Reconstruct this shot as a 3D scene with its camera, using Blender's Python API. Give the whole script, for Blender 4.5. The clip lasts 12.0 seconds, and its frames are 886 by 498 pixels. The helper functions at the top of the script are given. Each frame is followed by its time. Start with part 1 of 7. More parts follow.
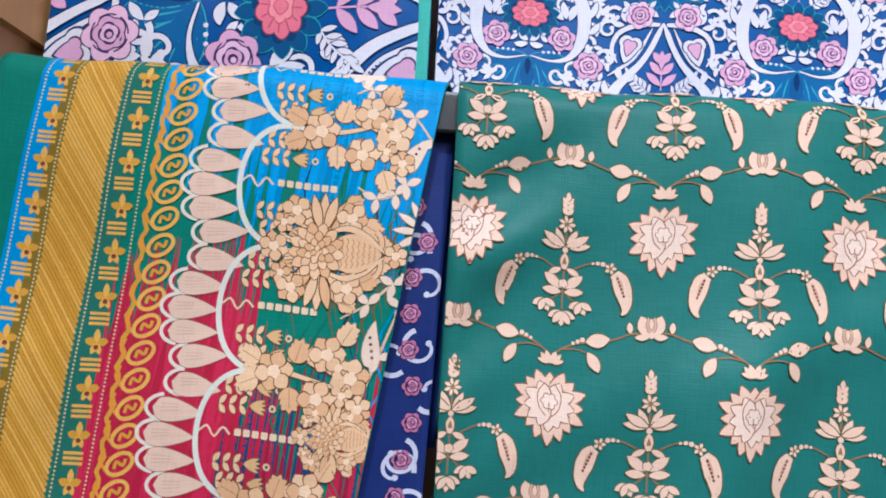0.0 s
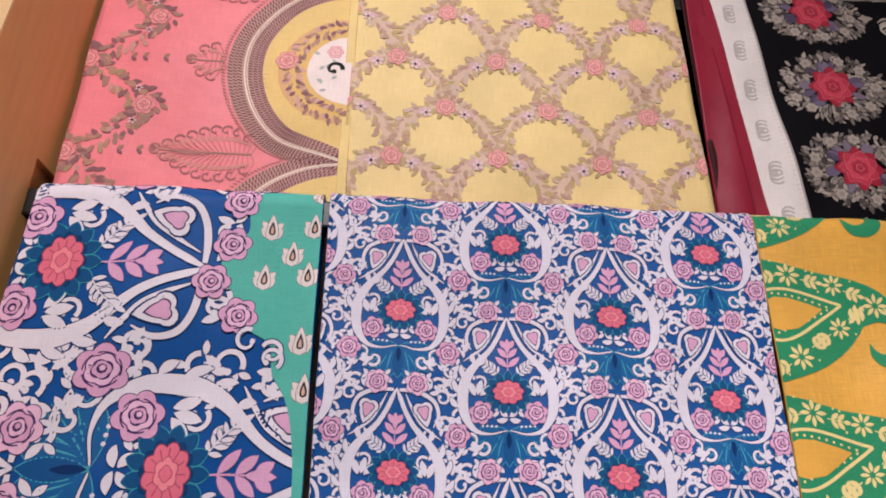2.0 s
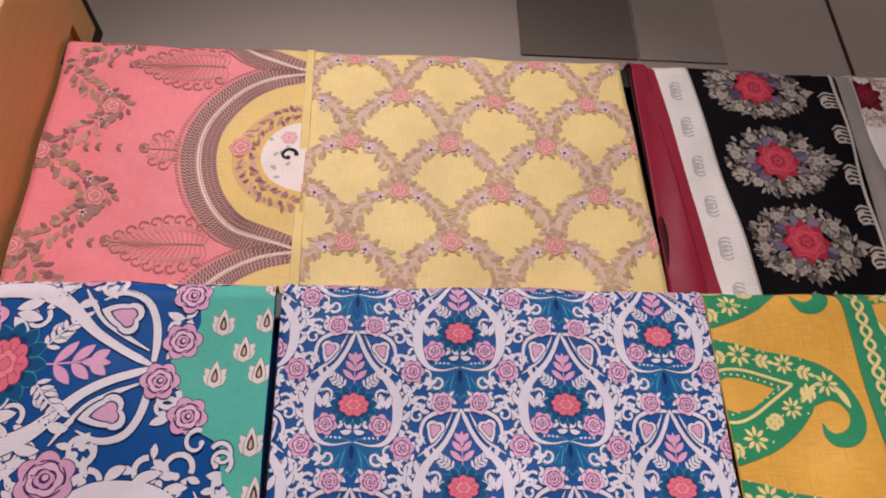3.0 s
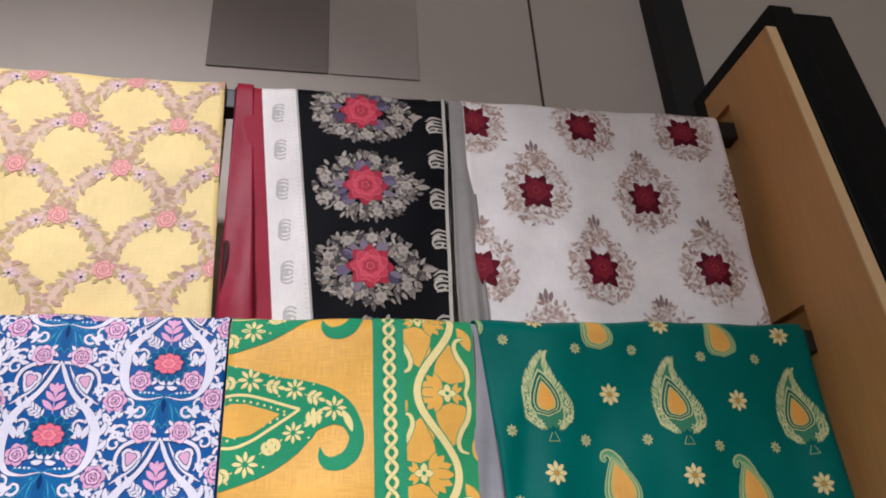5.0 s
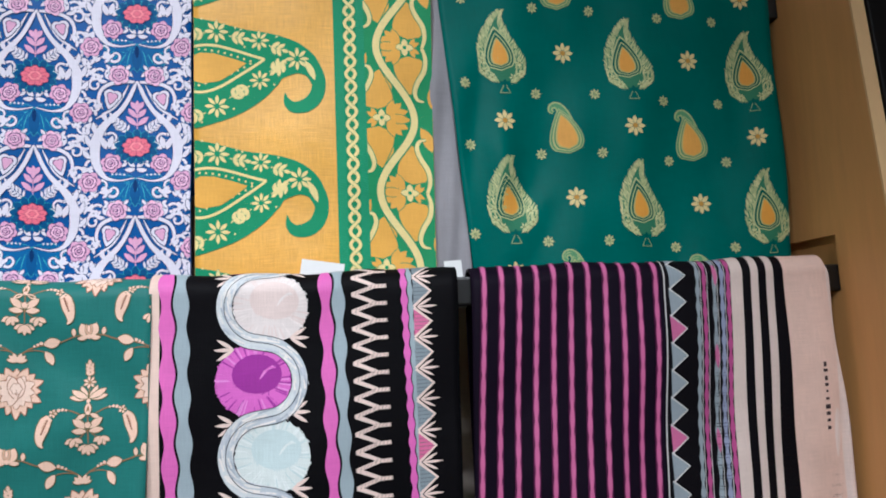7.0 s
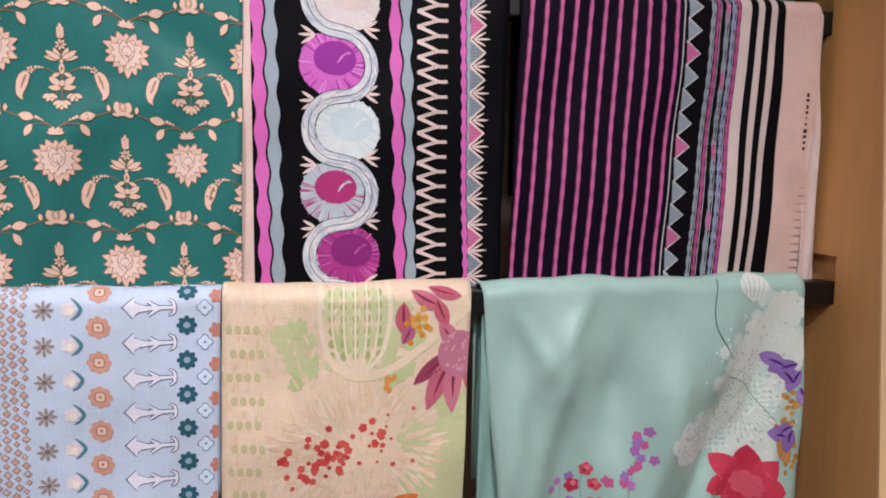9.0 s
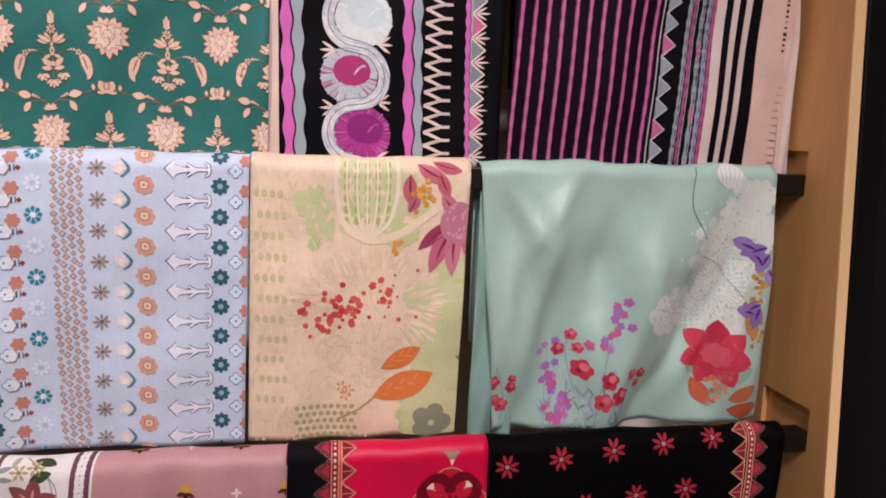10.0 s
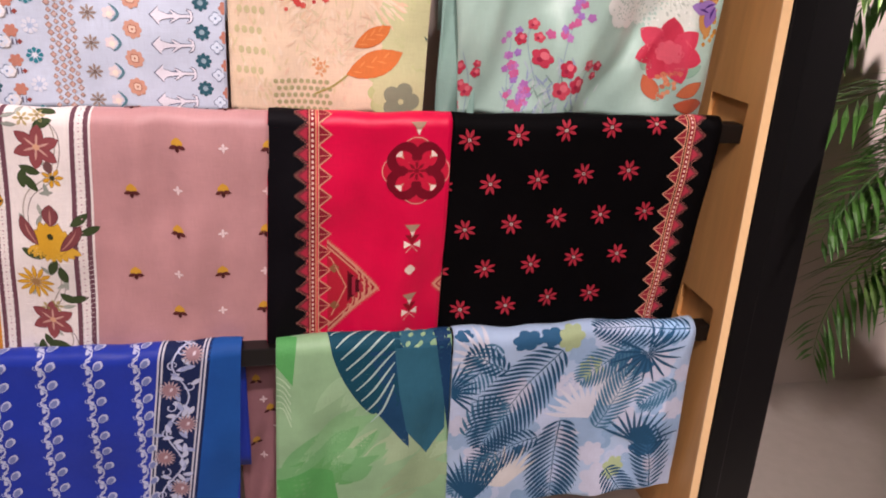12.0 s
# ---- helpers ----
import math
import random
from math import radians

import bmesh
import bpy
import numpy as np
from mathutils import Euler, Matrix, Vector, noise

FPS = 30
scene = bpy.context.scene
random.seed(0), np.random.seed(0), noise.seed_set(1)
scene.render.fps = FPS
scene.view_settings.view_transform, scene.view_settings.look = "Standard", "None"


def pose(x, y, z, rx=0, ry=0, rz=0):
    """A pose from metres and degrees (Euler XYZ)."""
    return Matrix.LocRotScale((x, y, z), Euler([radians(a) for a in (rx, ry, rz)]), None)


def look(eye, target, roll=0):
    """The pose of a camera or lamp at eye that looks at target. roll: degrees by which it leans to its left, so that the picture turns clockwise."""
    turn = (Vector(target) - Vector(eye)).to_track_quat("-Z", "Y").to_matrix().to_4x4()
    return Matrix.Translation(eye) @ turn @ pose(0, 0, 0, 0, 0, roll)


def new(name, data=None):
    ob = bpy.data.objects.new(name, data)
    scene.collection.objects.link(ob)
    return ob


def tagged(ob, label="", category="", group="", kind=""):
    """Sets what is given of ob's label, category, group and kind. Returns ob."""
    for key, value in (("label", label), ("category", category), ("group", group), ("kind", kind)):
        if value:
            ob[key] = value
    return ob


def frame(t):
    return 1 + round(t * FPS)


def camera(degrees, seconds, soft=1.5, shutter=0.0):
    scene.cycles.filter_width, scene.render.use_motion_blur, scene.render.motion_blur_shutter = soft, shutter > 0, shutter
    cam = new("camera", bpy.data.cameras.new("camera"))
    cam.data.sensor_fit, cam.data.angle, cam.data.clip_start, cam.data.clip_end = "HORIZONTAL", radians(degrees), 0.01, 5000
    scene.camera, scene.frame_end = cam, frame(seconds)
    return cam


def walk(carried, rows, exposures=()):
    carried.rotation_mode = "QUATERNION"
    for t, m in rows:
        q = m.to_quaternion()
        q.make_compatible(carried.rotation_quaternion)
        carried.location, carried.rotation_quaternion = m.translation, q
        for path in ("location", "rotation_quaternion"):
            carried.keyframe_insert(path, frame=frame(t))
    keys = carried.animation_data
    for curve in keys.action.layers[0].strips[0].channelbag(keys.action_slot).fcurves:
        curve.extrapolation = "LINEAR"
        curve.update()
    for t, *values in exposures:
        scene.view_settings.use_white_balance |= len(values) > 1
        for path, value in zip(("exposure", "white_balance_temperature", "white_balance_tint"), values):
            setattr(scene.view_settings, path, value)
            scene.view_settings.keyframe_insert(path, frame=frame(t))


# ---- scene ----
cam = camera(65.1, 12.0, soft=1.9)
PATH = [
    (0, (0.037, 0.033, 1.533), (-0.017, 2.023, 1.732), 4.1),
    (0.5, (0.037, 0.002, 1.595), (0.051, 1.971, 1.949), 3.6),
    (0.8, (0.047, -0.023, 1.635), (0.077, 1.915, 2.129), 3.4),
    (1, (0.051, -0.04, 1.65), (0.106, 1.876, 2.22), 3.0),
    (1.5, (0.071, -0.072, 1.686), (0.157, 1.815, 2.342), 2.0),
    (2, (0.089, -0.101, 1.735), (0.188, 1.73, 2.532), 1.2),
    (2.5, (0.103, -0.12, 1.768), (0.227, 1.659, 2.673), 0.1),
    (3, (0.117, -0.128, 1.787), (0.273, 1.652, 2.685), -1.0),
    (3.5, (0.175, -0.131, 1.799), (0.428, 1.636, 2.7), -2.5),
    (3.7, (0.221, -0.14, 1.811), (0.542, 1.62, 2.705), -3.2),
    (5.3, (0.645, -0.221, 1.801), (1.002, 1.555, 2.649), -3.3),
    (5.5, (0.657, -0.218, 1.782), (0.991, 1.591, 2.565), -3.0),
    (6, (0.675, -0.221, 1.752), (0.975, 1.673, 2.321), -3.0),
    (6.5, (0.685, -0.227, 1.703), (0.966, 1.714, 2.094), -2.8),
    (7, (0.674, -0.245, 1.648), (0.964, 1.72, 1.883), -2.6),
    (7.5, (0.653, -0.269, 1.595), (0.957, 1.706, 1.685), -2.1),
    (7.7, (0.639, -0.279, 1.572), (0.955, 1.695, 1.61), -1.8),
    (9.3, (0.529, -0.391, 1.431), (0.929, 1.555, 1.199), 0.8),
    (9.5, (0.536, -0.419, 1.409), (0.906, 1.531, 1.161), 0.9),
    (10, (0.533, -0.484, 1.351), (0.882, 1.461, 1.043), 1.7),
    (10.5, (0.546, -0.54, 1.292), (0.882, 1.389, 0.882), 2.3),
    (11, (0.541, -0.566, 1.238), (0.903, 1.322, 0.687), 3.0),
    (11.5, (0.53, -0.594, 1.182), (0.928, 1.242, 0.494), 3.4),
    (12, (0.533, -0.633, 1.154), (0.933, 1.165, 0.373), 3.5),
]
EXPOSURES = [
    (0.0, 0.12, 5500, 4), (1.5, -0.12, 6050, 12), (2.5, -0.36, 6800, 19), (3.5, -0.40, 6550, 16), (5.5, 0.15, 5850, 7),
    (6.5, -0.10, 5750, 4), (7.5, -0.04, 5700, 3), (9.5, -0.16, 6400, 20), (10.5, -0.04, 6750, 24), (11.0, 0.1, 6850, 25), (12.0, 0.40, 7000, 27),
]
walk(cam, [(t, look(eye, target, roll)) for t, eye, target, roll in PATH], EXPOSURES)

# ---- light: ceiling lamps of the shop ----
world = bpy.data.worlds.new("shop_world")
world.use_nodes = True
world.node_tree.nodes["Background"].inputs[0].default_value = (0.9, 0.85, 0.8, 1)
world.node_tree.nodes["Background"].inputs[1].default_value = 0.06
scene.world = world


def ceiling_lamp(x, y, z, tx, ty, tz, watts, size, colour):
    data = bpy.data.lights.new("ceiling_lamp", "AREA")
    data.shape, data.size, data.energy, data.color = "DISK", size, watts, colour
    ob = new("ceiling_lamp", data)
    ob.matrix_world = look((x, y, z), (tx, ty, tz))
    return ob


WARM = (1.0, 0.965, 0.97)


def spot_lamp(x, y, z, tx, ty, tz, watts, cone, blend, size, colour):
    data = bpy.data.lights.new("spot_lamp", "SPOT")
    data.energy, data.spot_size, data.spot_blend, data.shadow_soft_size, data.color = watts, radians(cone), blend, size, colour
    ob = new("spot_lamp", data)
    ob.matrix_world = look((x, y, z), (tx, ty, tz))
    return ob


spot_lamp(-0.05, -0.95, 3.25, 0.10, 0.62, 1.92, 155, 67, 1.0, 0.07, WARM)
spot_lamp(0.75, -1.6, 3.25, 0.60, 0.5, 0.66, 190, 52, 0.8, 0.07, WARM)
spot_lamp(2.5, -0.25, 3.25, 2.00, 0.90, 0.76, 640, 40, 0.5, 0.03, WARM)
ceiling_lamp(0.6, -2.6, 3.3, 0.5, 0.6, 0.9, 50, 1.4, WARM)

# ---- materials ----
MATS = {}


def nodes_of(name):
    m = bpy.data.materials.new(name)
    m.use_nodes = True
    nt = m.node_tree
    return m, nt, nt.nodes["Principled BSDF"]


def link(nt, a, b):
    nt.links.new(a, b)


def srgb(h):
    c = [int(h[i:i + 2], 16) / 255 for i in (0, 2, 4)]
    return tuple(v / 12.92 if v <= 0.04045 else ((v + 0.055) / 1.055) ** 2.4 for v in c)


def fabric(h, rough=0.62, sheen=0.25, slub=0.10, metal=0.0, mottle=0.07):
    """Woven cloth of one dye, with slubs along both threads and a soft mottle."""
    key = ("fabric", h, rough, sheen, slub, metal, mottle)
    if key in MATS:
        return MATS[key]
    m, nt, p = nodes_of("cloth_" + h)
    uv = nt.nodes.new("ShaderNodeUVMap")
    noises = []
    for sx, sy, sc in ((40, 900, 1.0), (900, 40, 1.0), (14, 14, 1.0)):
        mp = nt.nodes.new("ShaderNodeMapping")
        mp.inputs["Scale"].default_value = (sx, sy, 1)
        link(nt, uv.outputs[0], mp.inputs[0])
        n = nt.nodes.new("ShaderNodeTexNoise")
        n.inputs["Scale"].default_value = sc
        n.inputs["Detail"].default_value = 3
        link(nt, mp.outputs[0], n.inputs["Vector"])
        noises.append(n.outputs["Fac"])
    add = nt.nodes.new("ShaderNodeMath")
    add.operation = "ADD"
    link(nt, noises[0], add.inputs[0])
    link(nt, noises[1], add.inputs[1])
    r1 = nt.nodes.new("ShaderNodeMapRange")
    r1.inputs["From Min"].default_value, r1.inputs["From Max"].default_value = 0.6, 1.4
    r1.inputs["To Min"].default_value, r1.inputs["To Max"].default_value = 1 - slub, 1 + slub
    link(nt, add.outputs[0], r1.inputs["Value"])
    r2 = nt.nodes.new("ShaderNodeMapRange")
    r2.inputs["From Min"].default_value, r2.inputs["From Max"].default_value = 0.3, 0.7
    r2.inputs["To Min"].default_value, r2.inputs["To Max"].default_value = 1 - mottle, 1 + mottle
    link(nt, noises[2], r2.inputs["Value"])
    mul = nt.nodes.new("ShaderNodeMath")
    mul.operation = "MULTIPLY"
    link(nt, r1.outputs[0], mul.inputs[0])
    link(nt, r2.outputs[0], mul.inputs[1])
    col = nt.nodes.new("ShaderNodeVectorMath")
    col.operation = "SCALE"
    col.inputs[0].default_value = srgb(h)
    link(nt, mul.outputs[0], col.inputs["Scale"])
    link(nt, col.outputs[0], p.inputs["Base Color"])
    b = nt.nodes.new("ShaderNodeBump")
    b.inputs["Strength"].default_value, b.inputs["Distance"].default_value = 0.35, 0.0006
    link(nt, add.outputs[0], b.inputs["Height"])
    soft = nt.nodes.new("ShaderNodeBump")
    soft.inputs["Strength"].default_value, soft.inputs["Distance"].default_value = 0.7, 0.004
    link(nt, noises[2], soft.inputs["Height"])
    link(nt, soft.outputs[0], b.inputs["Normal"])
    link(nt, b.outputs[0], p.inputs["Normal"])
    p.inputs["Roughness"].default_value = rough
    p.inputs["Metallic"].default_value = metal
    p.inputs["Sheen Weight"].default_value = 0.4 * sheen * min(1.0, 2.0 * max(srgb(h)) ** 1.3)
    p.inputs["Sheen Roughness"].default_value = 0.4
    p.inputs["Specular IOR Level"].default_value = 0.06 + 0.24 * min(1.0, 1.6 * max(srgb(h)))
    MATS[key] = m
    return m


def surface(name, h, rough=0.5, vary=0.08, scale=4.0, bump=0.15, stretch=(1, 1, 1), spec=0.5, metal=0.0):
    """Plain solid surface with two scales of variation."""
    key = (name, h)
    if key in MATS:
        return MATS[key]
    m, nt, p = nodes_of(name)
    tc = nt.nodes.new("ShaderNodeTexCoord")
    mp = nt.nodes.new("ShaderNodeMapping")
    mp.inputs["Scale"].default_value = stretch
    link(nt, tc.outputs["Object"], mp.inputs[0])
    outs = []
    for sc in (scale, scale * 14):
        n = nt.nodes.new("ShaderNodeTexNoise")
        n.inputs["Scale"].default_value, n.inputs["Detail"].default_value = sc, 5
        link(nt, mp.outputs[0], n.inputs["Vector"])
        outs.append(n.outputs["Fac"])
    add = nt.nodes.new("ShaderNodeMath")
    add.operation = "ADD"
    link(nt, outs[0], add.inputs[0])
    link(nt, outs[1], add.inputs[1])
    r = nt.nodes.new("ShaderNodeMapRange")
    r.inputs["From Min"].default_value, r.inputs["From Max"].default_value = 0.6, 1.4
    r.inputs["To Min"].default_value, r.inputs["To Max"].default_value = 1 - vary, 1 + vary
    link(nt, add.outputs[0], r.inputs["Value"])
    col = nt.nodes.new("ShaderNodeVectorMath")
    col.operation = "SCALE"
    col.inputs[0].default_value = srgb(h)
    link(nt, r.outputs[0], col.inputs["Scale"])
    link(nt, col.outputs[0], p.inputs["Base Color"])
    b = nt.nodes.new("ShaderNodeBump")
    b.inputs["Strength"].default_value, b.inputs["Distance"].default_value = bump, 0.002
    link(nt, outs[1], b.inputs["Height"])
    link(nt, b.outputs[0], p.inputs["Normal"])
    p.inputs["Roughness"].default_value = rough
    p.inputs["Metallic"].default_value = metal
    p.inputs["Specular IOR Level"].default_value = spec
    MATS[key] = m
    return m


WOOD = surface("beech_veneer", "dba263", 0.42, 0.10, 2.0, 0.10, (3, 3, 0.35))
WOOD_EDGE = surface("veneer_edge", "e6bf8c", 0.40, 0.06, 3.0, 0.10, (3, 3, 0.5))
BLACK = surface("black_lacquer", "050405", 0.5, 0.15, 6.0, 0.08, spec=0.2)
STEEL = surface("black_steel", "080707", 0.4, 0.15, 9.0, 0.1)
WALL = surface("painted_wall", "bdb0a6", 0.75, 0.03, 1.6, 0.25)
CEIL = surface("ceiling_paint", "d8d4ce", 0.8, 0.03, 1.6, 0.2)
FLOOR = surface("floor_tile", "b9b0a6", 0.25, 0.06, 2.0, 0.05)

# ---- mesh helpers ----


def box(bm, x0, x1, y0, y1, z0, z1, skew=0.0):
    """A box; skew: metres in y per metre of height."""
    v = [bm.verts.new((x, y + skew * z, z)) for z in (z0, z1) for x, y in ((x0, y0), (x1, y0), (x1, y1), (x0, y1))]
    for f in ((3, 2, 1, 0), (4, 5, 6, 7), (0, 1, 5, 4), (1, 2, 6, 5), (2, 3, 7, 6), (3, 0, 4, 7)):
        bm.faces.new([v[i] for i in f])


def finish(name, bm, material, bevel=0.0, smooth=False):
    if bevel:
        bmesh.ops.bevel(bm, geom=list(bm.edges), offset=bevel, segments=2, profile=0.6, affect="EDGES")
    me = bpy.data.meshes.new(name)
    bm.to_mesh(me)
    bm.free()
    me.materials.append(material)
    if smooth:
        me.shade_smooth()
    return new(name, me)


def part(name, bm, material, parent, label="", bevel=0.0, smooth=False):
    ob = finish(name, bm, material, bevel, smooth)
    ob.parent = parent
    return tagged(ob, label) if label else ob


def boxed(name, material, dims, parent=None, bevel=0.0, skew=0.0, label=""):
    bm = bmesh.new()
    box(bm, *dims, skew)
    if parent:
        return part(name, bm, material, parent, label, bevel)
    return finish(name, bm, material, bevel)


# ---- the room ----
XL, XR = -0.347, 1.304
for nm, mt, dims in (
    ("floor", FLOOR, (-2.6, 3.6, -3.6, 0.92, -0.1, 0.0)),
    ("ceiling", CEIL, (-2.6, 3.6, -3.6, 0.92, 3.4, 3.5)),
    ("wall_back", WALL, (-2.6, 3.6, 0.92, 1.04, 0.0, 3.4)),
    ("wall_front", WALL, (-2.6, 3.6, -3.72, -3.6, 0.0, 3.4)),
    ("wall_west", WALL, (-2.72, -2.6, -3.6, 0.92, 0.0, 3.4)),
    ("wall_east", WALL, (3.6, 3.72, -3.6, 0.92, 0.0, 3.4)),
):
    tagged(boxed(nm, mt, dims), kind="structure")

# ---- the rack ----
# rows from the top: rail centre depth, top of the cloth
ROWS_Y = (0.682, 0.645, 0.579, 0.540, 0.470, 0.434)
ROWS_Z = (2.512, 2.120, 1.723, 1.326, 0.918, 0.533)
ROLL = 0.024
SLOPE, FRONT = 0.072, 0.345

rack = new("display_rack")
rack.location = (0, 0, 0)
tagged(rack, "tall beech-veneered display rack with black posts and steel rails", "display rack")


def side_board(x0, x1, inner):
    """Board lined with panels that leave a slot for each rail; inner is the x of the lined face."""
    back = 0.725
    mid = (x0 + x1) / 2
    core = (x0, mid) if inner == x1 else (mid, x1)
    face = (mid, x1) if inner == x1 else (x0, mid)

    def slab(name, xs, z0, z1, f0=None, b0=None):
        bm = bmesh.new()
        q = [(FRONT + SLOPE * z if f0 is None else f0, back if b0 is None else b0, z) for z in (z0, z1)]
        v = [bm.verts.new(c) for f, b, z in q for c in ((xs[0], f, z), (xs[1], f, z), (xs[1], b, z), (xs[0], b, z))]
        for fc in ((3, 2, 1, 0), (4, 5, 6, 7), (0, 1, 5, 4), (1, 2, 6, 5), (2, 3, 7, 6), (3, 0, 4, 7)):
            bm.faces.new([v[i] for i in fc])
        part(name, bm, WOOD, rack)

    slab("side_board", core, 0.0, 2.59)
    z = 0.0
    for ry, rz in sorted(zip(ROWS_Y, ROWS_Z), key=lambda r: r[1]):
        lo, hi = rz - 0.047, rz + 0.026
        slab("lining_panel", face, z, lo)
        slab("lining_panel", face, lo, hi, None, ry - 0.018)
        if ry + 0.10 < back - 0.005:
            slab("lining_panel", face, lo, hi, ry + 0.10, None)
        z = hi
    slab("lining_panel", face, z, 2.59)


side_board(XL - 0.018, XL, XL)
side_board(XR, XR + 0.018, XR)
for x in (XL - 0.018, XR):
    bm = bmesh.new()
    box(bm, x, x + 0.018, FRONT - 0.003, FRONT, 0.0, 2.59, SLOPE)
    part("edge_band", bm, WOOD_EDGE, rack, "pale rounded veneer edge")
for a, b, c in ((XL - 0.147, XL - 0.064, 0.012), (XL - 0.0625, XL - 0.0195, 0.0), (XR + 0.0195, XR + 0.062, 0.0), (XR + 0.0635, XR + 0.147, 0.012)):
    bm = bmesh.new()
    box(bm, a, b, FRONT - 0.006 + c, 0.60 + c, 0.0, 2.64, SLOPE)
    part("post", bm, BLACK, rack, "black lacquered post", 0.003)
for y, z in zip(ROWS_Y, ROWS_Z):
    boxed("rail", STEEL, (XL - 0.004, XR + 0.004, y - 0.016, y + 0.016, z - 0.046, z - 0.012), rack, 0.003)

# ---- draped cloth ----


class Drape:
    """A cloth hung over a rail: (x, v) on the cloth to a place; v runs from the crest down the front."""

    def __init__(self, row, xl, xr, folds=(), drop=0.435, back=0.30, lift=0.0, wob=0.0015, seed=1, early=1.0, creases=()):
        self.y, self.z = ROWS_Y[row], ROWS_Z[row]
        self.xl, self.xr, self.folds, self.drop, self.back = xl, xr, folds, drop, back
        self.r = ROLL + lift
        self.z += lift
        self.wob, self.seed, self.early, self.creases = wob, seed, early, creases

    def v_of(self, z):
        """v on the front face at the height z."""
        return self.z - self.r - z + self.r * math.pi / 2

    def edges(self, v):
        t = np.clip(v / self.drop, 0, 1)
        return self.xl[0] + (self.xl[1] - self.xl[0]) * t, self.xr[0] + (self.xr[1] - self.xr[0]) * t

    def place(self, x, v, h=0.0):
        r = self.r
        q = r * math.pi / 2
        th = np.clip(v / r, -math.pi / 2, math.pi / 2)
        run = np.maximum(np.abs(v) - q, 0)
        y = self.y - (r + h) * np.sin(th)
        z = self.z - r + (r + h) * np.cos(th) - run
        s = self.seed * 1.7
        g = np.clip((v - 0.4 * q) / (self.drop * self.early), 0, 1)
        d = 0.0012 * np.sin(x * 31 + s) * np.sin(v * 17 + s * 2) * np.clip(v / 0.05, 0, 1)
        c = np.clip(v / 0.04, 0, 1)
        d = d + c * (0.0007 * np.sin(x * 71 + v * 23 + s) * np.sin(v * 13 - s) + 0.0008 * np.sin(v * 41 + x * 17 + 2 * s) * np.sin(x * 9 + s))
        d = d + c * 0.0028 * np.sin(x * 9 + v * 26 + s) * np.sin(x * 14 - v * 7 + 2 * s)
        for amp, wave, phase, lean in self.folds:
            d = d + amp * g * np.sin(2 * math.pi * (x + lean * v) / wave + phase)
        for cx, cz, ang, length, width, depth in self.creases:
            co, si = math.cos(radians(ang)), math.sin(radians(ang))
            px, pz = x - cx, self.v_of(cz) - v
            along, across = px * co + pz * si, pz * co - px * si
            d = d + c * depth * np.exp(-(along / length) ** 2 - (across / width) ** 2)
        y = y - d
        z = z + self.wob * (np.sin(x * 23 + s) + 0.6 * np.sin(x * 57 + 2 * s))
        return np.stack([x, y, z], -1)


def set_uv(me, uv):
    layer = me.uv_layers.new(name="UVMap")
    idx = np.empty(len(me.loops), np.int32)
    me.loops.foreach_get("vertex_index", idx)
    layer.data.foreach_set("uv", np.asarray(uv, np.float32)[idx].ravel())


def sheet(name, dr, material, parent, label="", inset=0.0, thick=0.0025):
    """The cloth itself, with its thickness."""
    q = dr.r * math.pi / 2
    vs = np.concatenate([np.linspace(-dr.back, -q, 12)[:-1], np.linspace(-q, q, 21), np.linspace(q, dr.drop, 46)[1:]])
    w = abs(dr.xr[0] - dr.xl[0])
    us = np.linspace(0, 1, max(12, int(w / 0.008)))
    uu, vv = np.meshgrid(us, vs)
    a, b = dr.edges(vv)
    xx = a + (b - a) * uu
    nv, nu = uu.shape
    top = dr.place(xx, vv, -inset).reshape(-1, 3)
    low = dr.place(xx, vv, -inset - thick).reshape(-1, 3)
    n = nu * nv
    i = (np.arange(nv - 1)[:, None] * nu + np.arange(nu - 1)[None, :]).ravel()
    f = np.stack([i, i + nu, i + nu + 1, i + 1], -1)
    faces = [f, f[:, ::-1] + n]
    ring = np.concatenate([np.arange(nu - 1), nu - 1 + nu * np.arange(nv - 1), n - 1 - np.arange(nu - 1), n - nu - nu * np.arange(nv - 1)])
    nxt = np.roll(ring, -1)
    faces.append(np.stack([ring, nxt, nxt + n, ring + n], -1))
    me = bpy.data.meshes.new(name)
    me.from_pydata(np.concatenate([top, low]).tolist(), [], np.concatenate(faces).tolist())
    uv = np.stack([xx.ravel(), vv.ravel()], -1)
    set_uv(me, np.concatenate([uv, uv]))
    me.materials.append(material)
    me.shade_smooth()
    ob = new(name, me)
    ob.parent = parent
    dr.cloth = ob
    return tagged(ob, label) if label else ob


# ---- printed and woven figures, laid on the cloth as thin shapes ----


